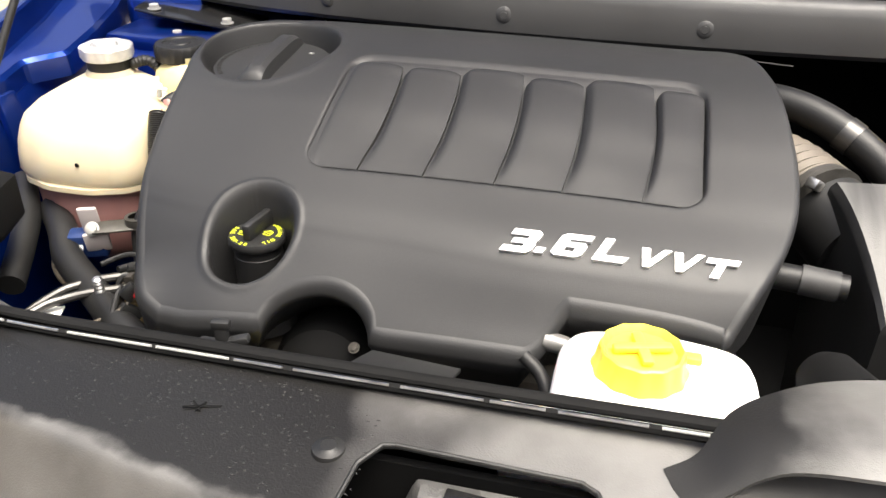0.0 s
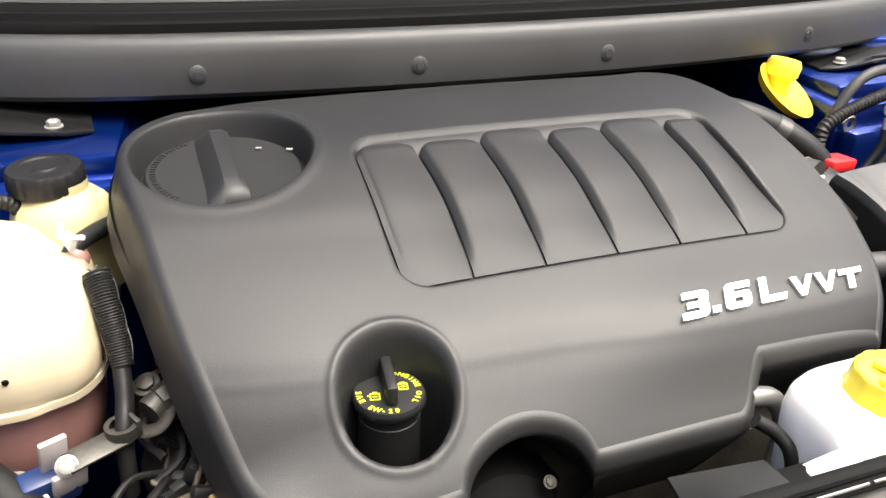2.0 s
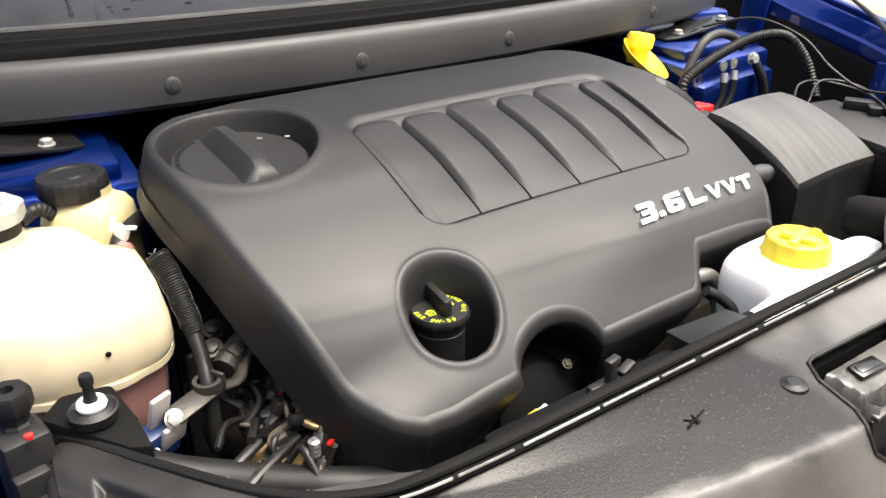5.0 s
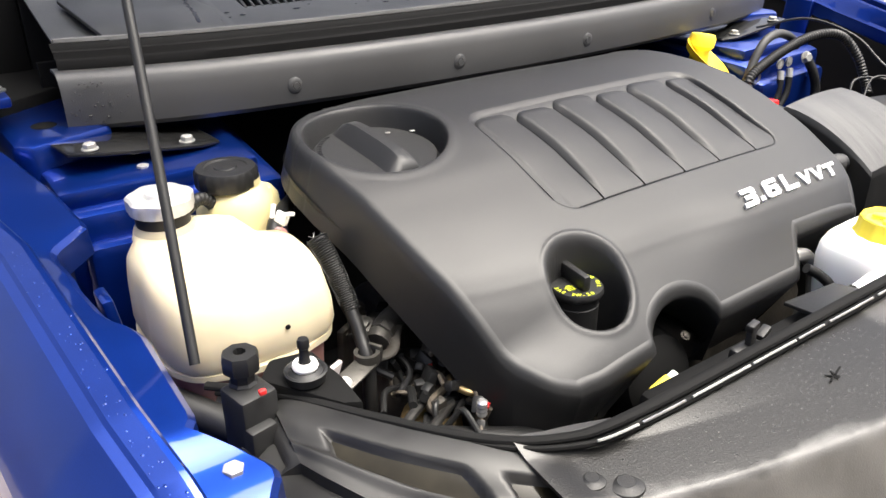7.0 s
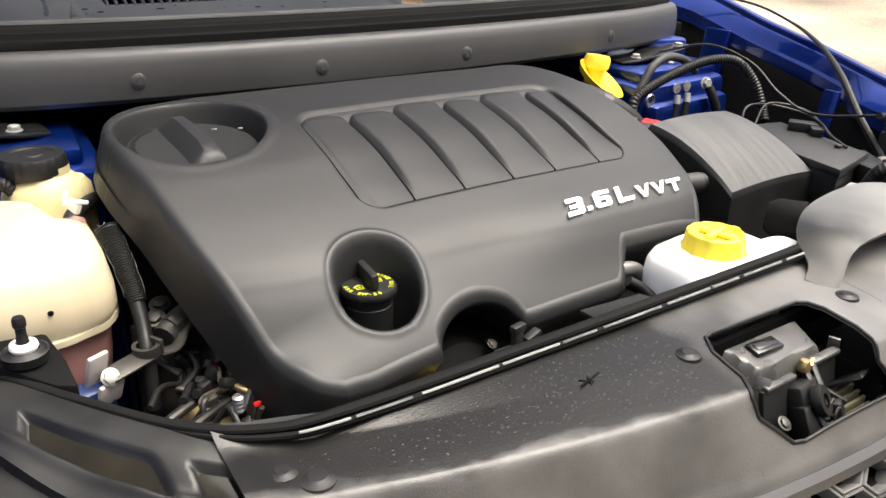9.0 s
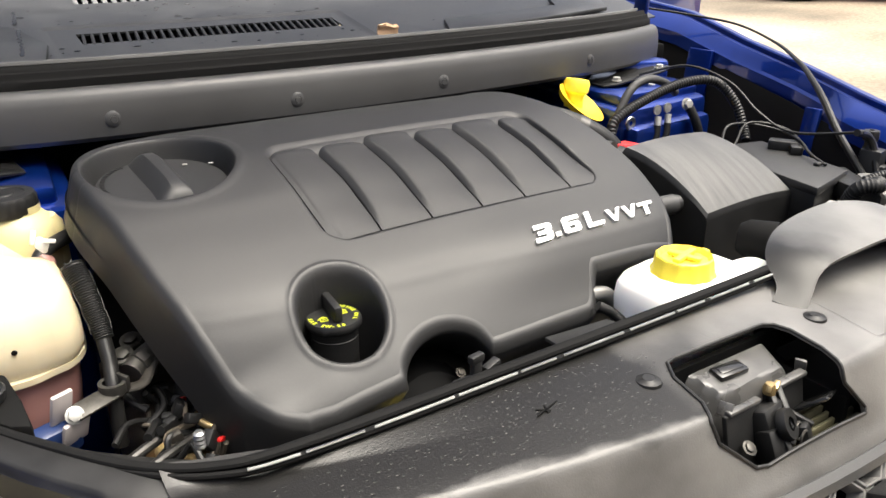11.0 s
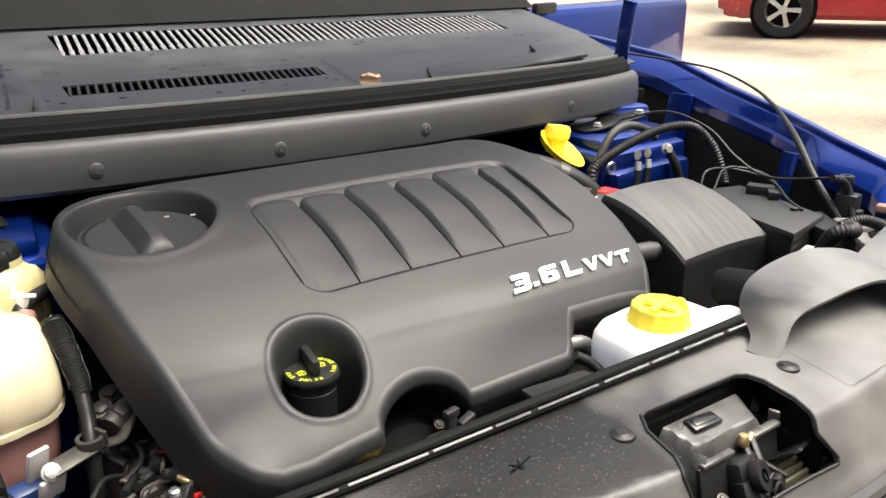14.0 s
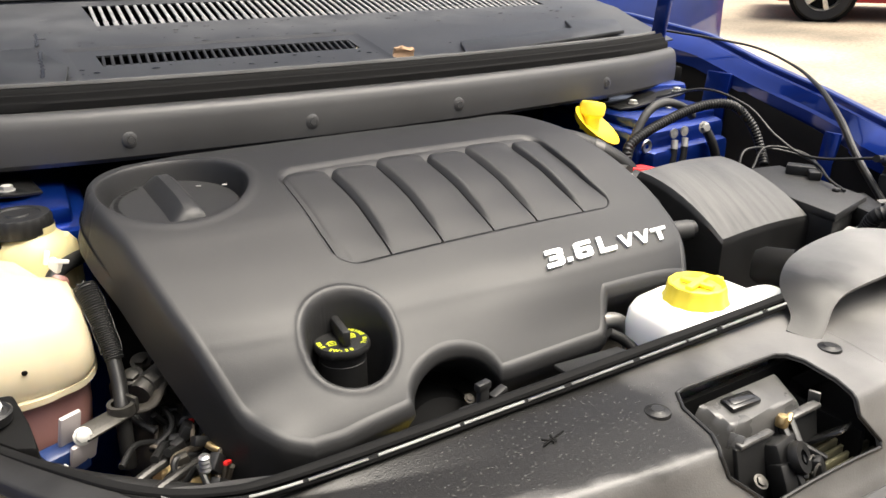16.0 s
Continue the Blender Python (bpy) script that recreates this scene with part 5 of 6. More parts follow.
    # triangular mount arm
    under(plate("mount_arm", [f(*p) for p in (((-0.472, -0.378), (-0.455, -0.357), (-0.421, -0.363), (-0.416, -0.405), (-0.414, -0.434), (-0.428, -0.428)) if side < 0 else ((-0.470, -0.372), (-0.415, -0.345), (-0.385, -0.430), (-0.378, -0.480), (-0.410, -0.452)))][::step], 0.905, 0.951 if side < 0 else 0.931, MATTE if side < 0 else PLASTIC, None, "", 0.004,
                slope=(lambda x, y: min(0.0, (y + 0.392) * 0.28)) if side < 0 else None), h)
    return h


headlight(-1)
headlight(1)


def stop(side):
    x = -0.485 if side < 0 else 2 * CX + 0.507
    r_ = 0.0140 if side < 0 else 0.012
    s_ = thing("rubber_stop", "black rubber hood stop on a plastic bracket", "rubber stop", (x, -0.38, 0.9))
    under(turned("bumper", [(r_ * a, z) for a, z in ((0.66, 0.930), (0.66, 0.950), (0.78, 0.952), (0.78, 0.957), (0.66, 0.959), (0.66, 0.966), (0.95, 0.968), (1.0, 0.970), (1.0, 0.979), (0.90, 0.9825), (0.34, 0.983), (0.30, 0.976), (0, 0.976))], (x, -0.382, 0), RUBBER, None, seg=8), s_)
    under(boxes("bracket", [((x, -0.390, 0.906), (r_ * 2.2, 0.032, 0.101), 0.004, (0, 0, 10)), ((x - 0.002, -0.402, 0.890), (r_ * 1.6, 0.026, 0.09), 0.003, (0, 0, 10))], PLASTIC), s_)
    if side < 0:
        under(boxes("clip", [((-0.481, -0.4075, 0.961), (0.0055, 0.004, 0.004), 0.001)], RED, None, "small red clip"), s_)


stop(-1)
stop(1)
stud = thing("adjuster_stud", "black stud in a white washer on the headlight mount", "stud", (-0.441, -0.391, 0.93))
under(turned("pin", [(0.0040, 0.940), (0.0042, 0.962), (0.0042, 0.966), (0.0036, 0.967), (0.0036, 0.974), (0.0047, 0.975), (0.0047, 0.980), (0.0038, 0.982), (0, 0.982)], (-0.440, -0.392, 0), RUBBER, None, seg=16), stud)
under(turned("washer", [(0.005, 0.956), (0.0092, 0.956), (0.0100, 0.9585), (0.0092, 0.961), (0.005, 0.962)], (-0.440, -0.392, 0), WHITE, None, "white nylon washer", seg=28), stud)
under(turned("seat", [(0.010, 0.946), (0.0150, 0.947), (0.0165, 0.9545), (0.0150, 0.9555), (0.0130, 0.954), (0.010, 0.956)], (-0.440, -0.392, 0), PLASTIC, None, seg=28), stud)

# ---- coolant tank ----
tank = thing("coolant_tank", "milky plastic coolant tank with metal cap and pink fluid", "coolant tank", (-0.43, -0.24, 0.8))


def section(cx, cy, rx, ry, z, power=3.2, lobes=0.0, n=64):
    out = []
    for k in range(n):
        a = 2 * math.pi * k / n
        c, s2 = math.cos(a), math.sin(a)
        r = (abs(c) ** power + abs(s2) ** power) ** (-1 / power)
        r *= 1 - lobes * (0.5 + 0.5 * math.cos(6 * a)) ** 6
        out.append((cx + rx * r * c, cy + ry * r * s2, z))
    return out


def loft(name, sections, material, parent, label="", cap=True, angle=40):
    n = len(sections[0])
    verts = [p for s2 in sections for p in s2]
    faces = [(j * n + k, j * n + (k + 1) % n, (j + 1) * n + (k + 1) % n, (j + 1) * n + k) for j in range(len(sections) - 1) for k in range(n)]
    if cap:
        faces += [tuple(range(n))[::-1], tuple((len(sections) - 1) * n + k for k in range(n))]
    return under(raw(name, verts, faces, material, None, label, angle), parent)


def shoulder(sec):
    """Lower the rear corner of the tank's top where the outlet sits."""
    return [(x, y, z - max(0.0, z - 0.953) * float(smooth(-0.392, -0.378, x) * smooth(-0.190, -0.168, y))) for x, y, z in sec]


TX, TY, SEAM = -0.4255, -0.205, 0.898
upper = ((0, 0, 0.079, 0.085, 0.005, 3.6, 0.02), (0, 0, 0.0815, 0.088, 0.014, 3.8, 0.03), (0, 0.001, 0.081, 0.087, 0.032, 3.8, 0.035), (-0.001, 0.003, 0.0795, 0.0845, 0.046, 3.8, 0.025), (-0.001, 0.006, 0.078, 0.081, 0.058, 3.8, 0.01),
         (-0.002, 0.010, 0.075, 0.076, 0.068, 3.8, 0), (-0.005, 0.018, 0.068, 0.066, 0.0755, 3.4, 0), (-0.014, 0.034, 0.053, 0.050, 0.080, 3.0, 0), (-0.026, 0.056, 0.037, 0.036, 0.0825, 2.4, 0), (-0.031, 0.067, 0.030, 0.030, 0.084, 2, 0))
loft("upper_shell", [shoulder(section(TX + a, TY + b, rx, ry, SEAM + z, pw, lb)) for a, b, rx, ry, z, pw, lb in upper], TANKMAT, tank)
loft("lower_shell", [section(TX, TY, 0.055, 0.060, 0.80, 2.6), section(TX, TY, 0.070, 0.074, 0.82, 2.8, 0.03), section(TX, TY, 0.074, 0.080, 0.86, 2.9, 0.04), section(TX, TY, 0.076, 0.082, SEAM, 2.9, 0.03)], COOLANT, tank, "fluid stained lower half")
loft("seam_flange", [section(TX, TY, 0.076, 0.082, SEAM - 0.003, 2.9, 0.03), section(TX, TY, 0.0835, 0.0895, SEAM - 0.002, 2.9, 0.03), section(TX, TY, 0.0835, 0.0895, SEAM + 0.004, 2.9, 0.03), section(TX, TY, 0.076, 0.082, SEAM + 0.005, 2.9, 0.03)], TANKMAT, tank, cap=False)
CCX, CCY = -0.457, -0.137
under(turned("neck", [(0.031, 0.975), (0.028, 0.985), (0.0245, 0.990), (0.0245, 1.002)], (CCX, CCY, 0), TANKMAT, None, seg=32), tank)
under(turned("cap_gasket", [(0.0235, 0.985), (0.0255, 0.987), (0.0255, 1.002), (0.023, 1.004)], (CCX, CCY, 0), RUBBER, None, "black rubber collar", seg=32), tank)
under(turned("pressure_cap", [(0.026, 1.0005), (0.0295, 1.001), (0.0305, 1.003), (0.0305, 1.014), (0.028, 1.0165), (0.018, 1.0170), (0.0165, 1.0145), (0.0145, 1.0145), (0.0130, 1.0190), (0.0105, 1.0205), (0, 1.0200)], (CCX, CCY, 0), CAPMAT, None,
             "pale metal pressure cap", seg=64, wob=lambda a, h: 1 + 0.045 * math.cos(7 * a) * (1.002 < h < 1.0167)), tank)
under(hose("overflow_hose", [(-0.432, -0.130, 0.992), (-0.415, -0.122, 0.996), (-0.402, -0.118, 0.985), (-0.398, -0.115, 0.960)], 0.0065, RUBBER, None, "black overflow hose", ribs=0.06, pitch=0.004), tank)
under(turned("outlet", [(0.010, -0.012), (0.010, 0.012), (0.012, 0.014), (0.012, 0.018), (0.0095, 0.022), (0, 0.022)], (-0.366, -0.180, 0.948), COOLANT, None, seg=20, m=Euler((radians(-30), radians(25), 0)).to_matrix().to_4x4()), tank)
under(turned("dot", [(0, 0.0012), (0.0022, 0.001), (0.0026, 0)], (-0.408, -0.2915, 0.930), MATTE, None, seg=12, m=Euler((radians(90), 0, 0)).to_matrix().to_4x4()), tank)
# hose at the outlet with its pale clip
outl = thing("bypass_hose", "short clear hose with a white clip at the coolant tank", "hose", (-0.36, -0.19, 0.97))
under(hose("pipe", [(-0.368, -0.182, 0.958), (-0.358, -0.165, 0.968), (-0.335, -0.135, 0.968), (-0.300, -0.090, 0.960)], 0.0075, RUBBER, None), outl)
under(boxes("clip", [((-0.360, -0.190, 0.985), (0.006, 0.014, 0.012), 0.002, (20, 10, 30)), ((-0.355, -0.196, 0.990), (0.016, 0.004, 0.004), 0.001, (0, 20, 30)), ((-0.366, -0.184, 0.992), (0.004, 0.004, 0.014), 0.001, (0, 20, 30))], WHITE, None, "white clip"), outl)

# ---- power steering reservoir ----
ps = thing("fluid_reservoir", "yellowed plastic fluid reservoir with a ribbed black cap", "fluid reservoir", (-0.379, -0.104, 0.88))
under(turned("bottle", [(0, 0.86), (0.030, 0.862), (0.036, 0.88), (0.041, 0.91), (0.042, 0.950), (0.041, 0.972), (0.037, 0.986), (0.030, 0.992), (0.027, 0.996), (0.027, 1.004)], (-0.372, -0.104, 0), PSMAT, None, seg=40), ps)
under(turned("side_tube", [(0.0, 0.90), (0.021, 0.90), (0.022, 0.965), (0.020, 0.980), (0.014, 0.988), (0, 0.990)], (-0.347, -0.106, 0), PSMAT, None, seg=24), ps)
under(turned("cap", [(0.027, 0.995), (0.0305, 0.996), (0.0318, 0.999), (0.0318, 1.0125), (0.0300, 1.0160), (0.022, 1.0165), (0.021, 1.0150), (0.012, 1.0150), (0.011, 1.0165), (0, 1.0165)], (-0.378, -0.102, 0), PLASTIC, None, "ribbed black cap", seg=96,
             wob=lambda a, h: 1 + 0.014 * (1 if int(a * 20 / math.pi) % 2 else -1) * (0.997 < h < 1.0145)), ps)

# ---- washer jar ----
jar = thing("washer_jar", "white plastic fluid jar with a yellow cap", "fluid jar", (0.19, -0.5, 0.82))
JX, JY = 0.203, -0.504
loft("bottle", [section(JX, JY, 0.064, 0.045, 0.80, 3), section(JX, JY, 0.072, 0.050, 0.82, 3.6), section(JX, JY, 0.073, 0.054, 0.905, 4.6), section(JX, JY, 0.071, 0.053, 0.920, 4.4), section(JX, JY, 0.067, 0.050, 0.928, 4.0),
                section(JX, JY, 0.056, 0.045, 0.933, 3.0), section(JX - 0.011, JY, 0.036, 0.036, 0.935, 2.0)], JARMAT, jar)
loft("side_wing", [section(0.262, -0.527, 0.040, 0.018, 0.86, 3), section(0.262, -0.527, 0.042, 0.019, 0.922, 3), section(0.256, -0.527, 0.036, 0.016, 0.932, 3)], JARMAT, jar)
jar_cap = under(turned("cap", [(0.031, 0.931), (0.0335, 0.932), (0.0335, 0.936), (0.0310, 0.940), (0.0300, 0.949), (0.0290, 0.953), (0.0275, 0.9540), (0.0255, 0.9515), (0.024, 0.9490), (0, 0.9490)], (0.190, JY, 0), YELLOW, None, "yellow screw cap", seg=64,
             wob=lambda a, h: 1 + 0.02 * math.cos(12 * a) * (h > 0.928)), jar)
under(boxes("cap_grip", [((0.190, JY, 0.9530), (0.042, 0.008, 0.005), 0.002, (0, 0, 15)), ((0.190, JY, 0.9525), (0.008, 0.036, 0.004), 0.0015, (0, 0, 15)), ((0.224, JY + 0.004, 0.947), (0.014, 0.010, 0.006), 0.002)], YELLOW), jar_cap)

under(boxes("foot", [((0.132, -0.536, 0.882), (0.075, 0.036, 0.070), 0.012, (0, -10, 0))], JARMAT), jar)

# ---- air filter box and relay box ----
airbox = thing("air_filter_box", "black plastic air filter box with a sloping brushed lid", "air filter box", (0.46, -0.32, 0.8))
bm = bmesh.new()
A, B_, C_, D_ = (0.346, -0.268, 0.992), (0.556, -0.228, 0.976), (0.566, -0.377, 0.922), (0.378, -0.386, 0.926)
tops = []
for i in range(9):
    s_ = i / 8
    hump = 0.012 * math.sin(math.pi * s_) ** 0.8
    p, q2 = Vector(A).lerp(Vector(D_), s_), Vector(B_).lerp(Vector(C_), s_)
    tops.append([p.lerp(q2, k / 6) + Vector((0, 0, hump + 0.004 * math.sin(math.pi * k / 6))) for k in range(7)])
vv = [p for r in tops for p in r]
lid = thick(vv, grid_faces(7, 9), 0.003)
under(part("lid", lid, LID, None, "grey brushed lid"), airbox)
ring = [tops[0][k] for k in range(7)] + [tops[i][6] for i in range(1, 9)] + [tops[8][k] for k in range(5, -1, -1)] + [tops[i][0] for i in range(7, 0, -1)]
cen = sum(ring, Vector()) / len(ring)
rv, nr = [], len(ring)
for dz, grow in ((-0.000, 1.0), (-0.006, 1.035), (-0.010, 1.04), (-0.05, 1.045), (-0.20, 0.98)):
    rv += [(cen.x + (p.x - cen.x) * grow, cen.y + (p.y - cen.y) * grow, (p.z + dz) if dz > -0.1 else 0.72) for p in ring]
under(raw("body", rv, [(j * nr + k, j * nr + (k + 1) % nr, (j + 1) * nr + (k + 1) % nr, (j + 1) * nr + k) for j in range(4) for k in range(nr)], PLASTIC, None, "", 30), airbox)

relay = thing("relay_box", "flat black relay box with cable plugs", "relay box", (0.62, -0.3, 0.85))
under(plate("case", [(0.600, -0.200), (0.710, -0.225), (0.665, -0.395), (0.560, -0.420)], 0.86, 0.930, PLASTIC, None, "", 0.005), relay)
under(plate("cover", [(0.605, -0.195), (0.716, -0.222), (0.672, -0.398), (0.556, -0.424)], 0.925, 0.938, COVER, None, "", 0.003), relay)
for pc, ps_, pr in (((0.695, -0.275, 0.945), (0.045, 0.022, 0.016), -60), ((0.690, -0.300, 0.944), (0.018, 0.030, 0.014), -50), ((0.655, -0.360, 0.9405), (0.012, 0.010, 0.006), 0)):
    under(boxes("plug", [(pc, ps_, 0.003, (0, 0, pr))], PLASTIC), relay)
under(boxes("terminal", [((0.585, -0.430, 0.895), (0.050, 0.020, 0.03), 0.003, (0, 0, 15)), ((0.600, -0.436, 0.905), (0.050, 0.02, 0.006), 0.001, (0, 0, 15))], GREYCOMB), relay)

# ---- yellow dipstick ----
dip = thing("dipstick", "yellow dipstick handle with a round yellow flange", "dipstick", (0.493, -0.007, 0.95))
under(turned("flange", [(0, 0), (0.020, 0), (0.040, 0.006), (0.046, 0.016), (0.043, 0.016), (0.020, 0.006), (0, 0.005)], (0.487, -0.020, 0.982), AMBER, None, seg=36, m=Euler((radians(30), radians(22), 0)).to_matrix().to_4x4(), wob=lambda a, h: 1.0), dip)
under(turned("handle", [(0.016, 0.0), (0.015, 0.018), (0.017, 0.022), (0.021, 0.026), (0.022, 0.040), (0.019, 0.046), (0, 0.047)], (0.493, -0.007, 0.983), YELLOW, None, seg=24, m=Euler((0, radians(8), 0)).to_matrix().to_4x4()), dip)

# ---- machinery in the bay ----
engine = thing("engine_block", "dark grimy engine block under the plastic cover", "engine", (0, -0.25, 0.6))
under(boxes("block", [((-0.02, -0.26, 0.72), (0.46, 0.32, 0.24), 0.02)], GRIME), engine)
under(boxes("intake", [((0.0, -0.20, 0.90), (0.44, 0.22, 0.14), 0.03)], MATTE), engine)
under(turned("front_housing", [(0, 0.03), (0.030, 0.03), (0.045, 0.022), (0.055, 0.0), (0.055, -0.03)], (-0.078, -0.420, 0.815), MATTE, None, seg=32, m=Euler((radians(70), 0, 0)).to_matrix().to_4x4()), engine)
under(hexbolt("bolt", (-0.046, -0.440, 0.862), 0.0036, GRIME, normal=(0, -0.6, 0.8)), engine)
under(boxes("coil", [((-0.035, -0.405, 0.835), (0.016, 0.03, 0.016), 0.003, (30, 0, 30))], MATTE), engine)
for x in (-0.11, 0.02):
    under(boxes("rail", [((x, -0.475, 0.80), (0.05, 0.02, 0.04), 0.004)], GRIME), engine)

alt = thing("accessory_drive", "dirty aluminium accessory drive with bolts and pipes beside the engine", "engine part", (-0.28, -0.3, 0.8))
under(turned("housing", [(0, 0.05), (0.020, 0.05), (0.032, 0.044), (0.040, 0.030), (0.044, 0.0), (0.040, -0.04), (0, -0.04)], (-0.285, -0.275, 0.800), GRIME, None, seg=28, m=Euler((radians(60), 0, radians(20))).to_matrix().to_4x4()), alt)
under(turned("lower_housing", [(0, 0.04), (0.022, 0.04), (0.030, 0.03), (0.032, -0.05), (0, -0.05)], (-0.300, -0.345, 0.790), BRASS, None, "rusty brown lower housing", seg=24, m=Euler((radians(20), 0, 0)).to_matrix().to_4x4()), alt)
under(hose("pipe", [(-0.318, -0.290, 0.878), (-0.298, -0.275, 0.884), (-0.262, -0.262, 0.892), (-0.235, -0.250, 0.900)], 0.0125, ALU, None, "grey metal pipe"), alt)
under(turned("pipe_collar", [(0.0125, 0), (0.0150, 0.001), (0.0150, 0.010), (0.0125, 0.011)], (-0.310, -0.285, 0.880), ALU, None, seg=8, m=Euler((0, radians(80), radians(28))).to_matrix().to_4x4()), alt)
for x, y, z in ((-0.318, -0.262, 0.885), (-0.282, -0.230, 0.862), (-0.266, -0.352, 0.846), (-0.258, -0.300, 0.868), (-0.30, -0.215, 0.875)):
    under(hexbolt("bolt", (x, y, z), 0.0075, ALU, normal=(-0.2, -0.3, 0.9)), alt)
under(boxes("rib", [((-0.315, -0.235, 0.850), (0.05, 0.008, 0.05), 0.002, (0, 0, 30)), ((-0.30, -0.255, 0.850), (0.06, 0.008, 0.04), 0.002, (0, 0, -20)), ((-0.27, -0.24, 0.84), (0.05, 0.05, 0.04), 0.006)], GRIME), alt)
random.seed(11)
bits = thing("wiring_plugs", "tangle of black plugs and wires with red locks beside the engine", "wiring", (-0.27, -0.36, 0.82))
for k in range(52):
    x, y, z = -0.278 + random.gauss(0, 0.018), random.uniform(-0.415, -0.215), random.uniform(0.825, 0.862)
    under(boxes("plug", [((x, y, z), (random.uniform(0.010, 0.024), random.uniform(0.008, 0.02), random.uniform(0.008, 0.016)), 0.002, [random.uniform(0, 90) for _ in range(3)])], random.choice((MATTE, PLASTIC, GRIME, PLASTIC))), bits)
for k in range(28):
    x, y = -0.282 + random.gauss(0, 0.015), random.uniform(-0.40, -0.20)
    p = [(x, y, 0.845)]
    for q in range(3):
        p.append((p[-1][0] + random.gauss(0, 0.014), p[-1][1] - random.uniform(0.004, 0.03), 0.845 + random.gauss(0, 0.010)))
    under(hose("wire", p, random.choice((0.0020, 0.0030, 0.0042)), random.choice((RUBBER, PLASTIC, RUBBER, BELLOW)), None, seg=8), bits)
for p in ((-0.262, -0.320, 0.866), (-0.276, -0.408, 0.858), (-0.285, -0.330, 0.86)):
    under(boxes("lock", [(p, (0.009, 0.004, 0.004), 0.001, (0, 20, 40))], RED, None, "red plug lock"), bits)
under(turned("nut", [(0.004, 0), (0.008, 0.001), (0.009, 0.005), (0.006, 0.007), (0.004, 0.012), (0, 0.012)], (-0.268, -0.362, 0.858), BELLOW, None, seg=16), bits)
under(hose("copper_strap", [(-0.275, -0.350, 0.855), (-0.284, -0.368, 0.860), (-0.276, -0.385, 0.858), (-0.264, -0.378, 0.856)], 0.0035, BRASS, None), bits)
under(turned("spring", [(0.004, 0.0), (0.005, 0.002), (0.004, 0.004), (0.005, 0.006), (0.004, 0.008), (0.005, 0.010), (0.004, 0.012), (0.005, 0.014), (0.003, 0.016), (0, 0.016)], (-0.300, -0.430, 0.872), METAL, None, seg=14), bits)

loom = thing("braided_hose", "black braided hose with a glossy end beside the coolant tank", "hose", (-0.335, -0.25, 0.9))
under(hose("sleeve", [(-0.342, -0.225, 0.972), (-0.338, -0.240, 0.955), (-0.334, -0.255, 0.930), (-0.332, -0.268, 0.910)], lambda s: 0.0105 - 0.0020 * s, PLASTIC, None, "ribbed black sleeve", seg=20, ribs=0.05, pitch=0.0022), loom)
for k in range(10):
    way = 1 if k % 2 else -1
    base_ = spline([(-0.342, -0.225, 0.972), (-0.338, -0.240, 0.955), (-0.334, -0.255, 0.930), (-0.332, -0.268, 0.910)], 6)
    pts = []
    for i, p in enumerate(base_):
        a, rr = 2 * math.pi * (k // 2) / 5 + way * i * 0.28, 0.0112 - 0.0018 * i / len(base_)
        pts.append(p + Vector((rr * math.cos(a), rr * math.sin(a) * 0.8, rr * math.sin(a) * 0.5)))
    under(hose("strand", pts[1:-2], 0.00055, DUST, None, seg=5, n=2), loom)
under(hose("tube", [(-0.333, -0.262, 0.918), (-0.334, -0.285, 0.892), (-0.338, -0.305, 0.868), (-0.340, -0.310, 0.82)], 0.0070, HOUSING, None, "glossy black tube"), loom)
strap = thing("support_bracket", "grey metal support bracket bolted beside the coolant tank", "bracket", (-0.35, -0.31, 0.87))
under(boxes("arm", [((-0.356, -0.316, 0.8755), (0.048, 0.020, 0.003), 0.0010, (12, 0, 27)), ((-0.330, -0.300, 0.880), (0.004, 0.022, 0.016), 0.001, (0, 0, 27))], ALU), strap)
under(turned("clamp", [(0.0085, 0.0), (0.0125, 0.0), (0.0125, 0.010), (0.0085, 0.010)], (-0.338, -0.304, 0.874), ALU, None, seg=24), strap)
under(hexbolt("bolt", (-0.376, -0.329, 0.876), 0.0062, ZINC, normal=(0.1, -0.8, 0.5), washer=1.3), strap)
under(boxes("mount_tab", [((-0.385, -0.318, 0.876), (0.020, 0.005, 0.046), 0.002, (18, 0, 24)), ((-0.377, -0.324, 0.858), (0.026, 0.005, 0.026), 0.002, (20, 0, 27))], TABMAT, None, "pale plastic tab"), strap)
under(hose("link", [(-0.330, -0.302, 0.872), (-0.312, -0.305, 0.874), (-0.300, -0.292, 0.882), (-0.292, -0.285, 0.884)], 0.0070, GRIME, None, flat=0.5), strap)
tab = boxes("tank_foot", [((-0.392, -0.318, 0.852), (0.040, 0.020, 0.030), 0.004, (10, 0, 20))], mat("blue_plastic", (0.008, 0.022, 0.085), 0.4), None)
tagged(tab, "small dark blue plastic foot under the coolant tank", "bracket")
under_b = hexbolt("foot_bolt", (-0.398, -0.332, 0.850), 0.005, WHITE, normal=(0, -0.8, 0.5))
tagged(under_b, "small pale bolt by the tank foot", "bolt")

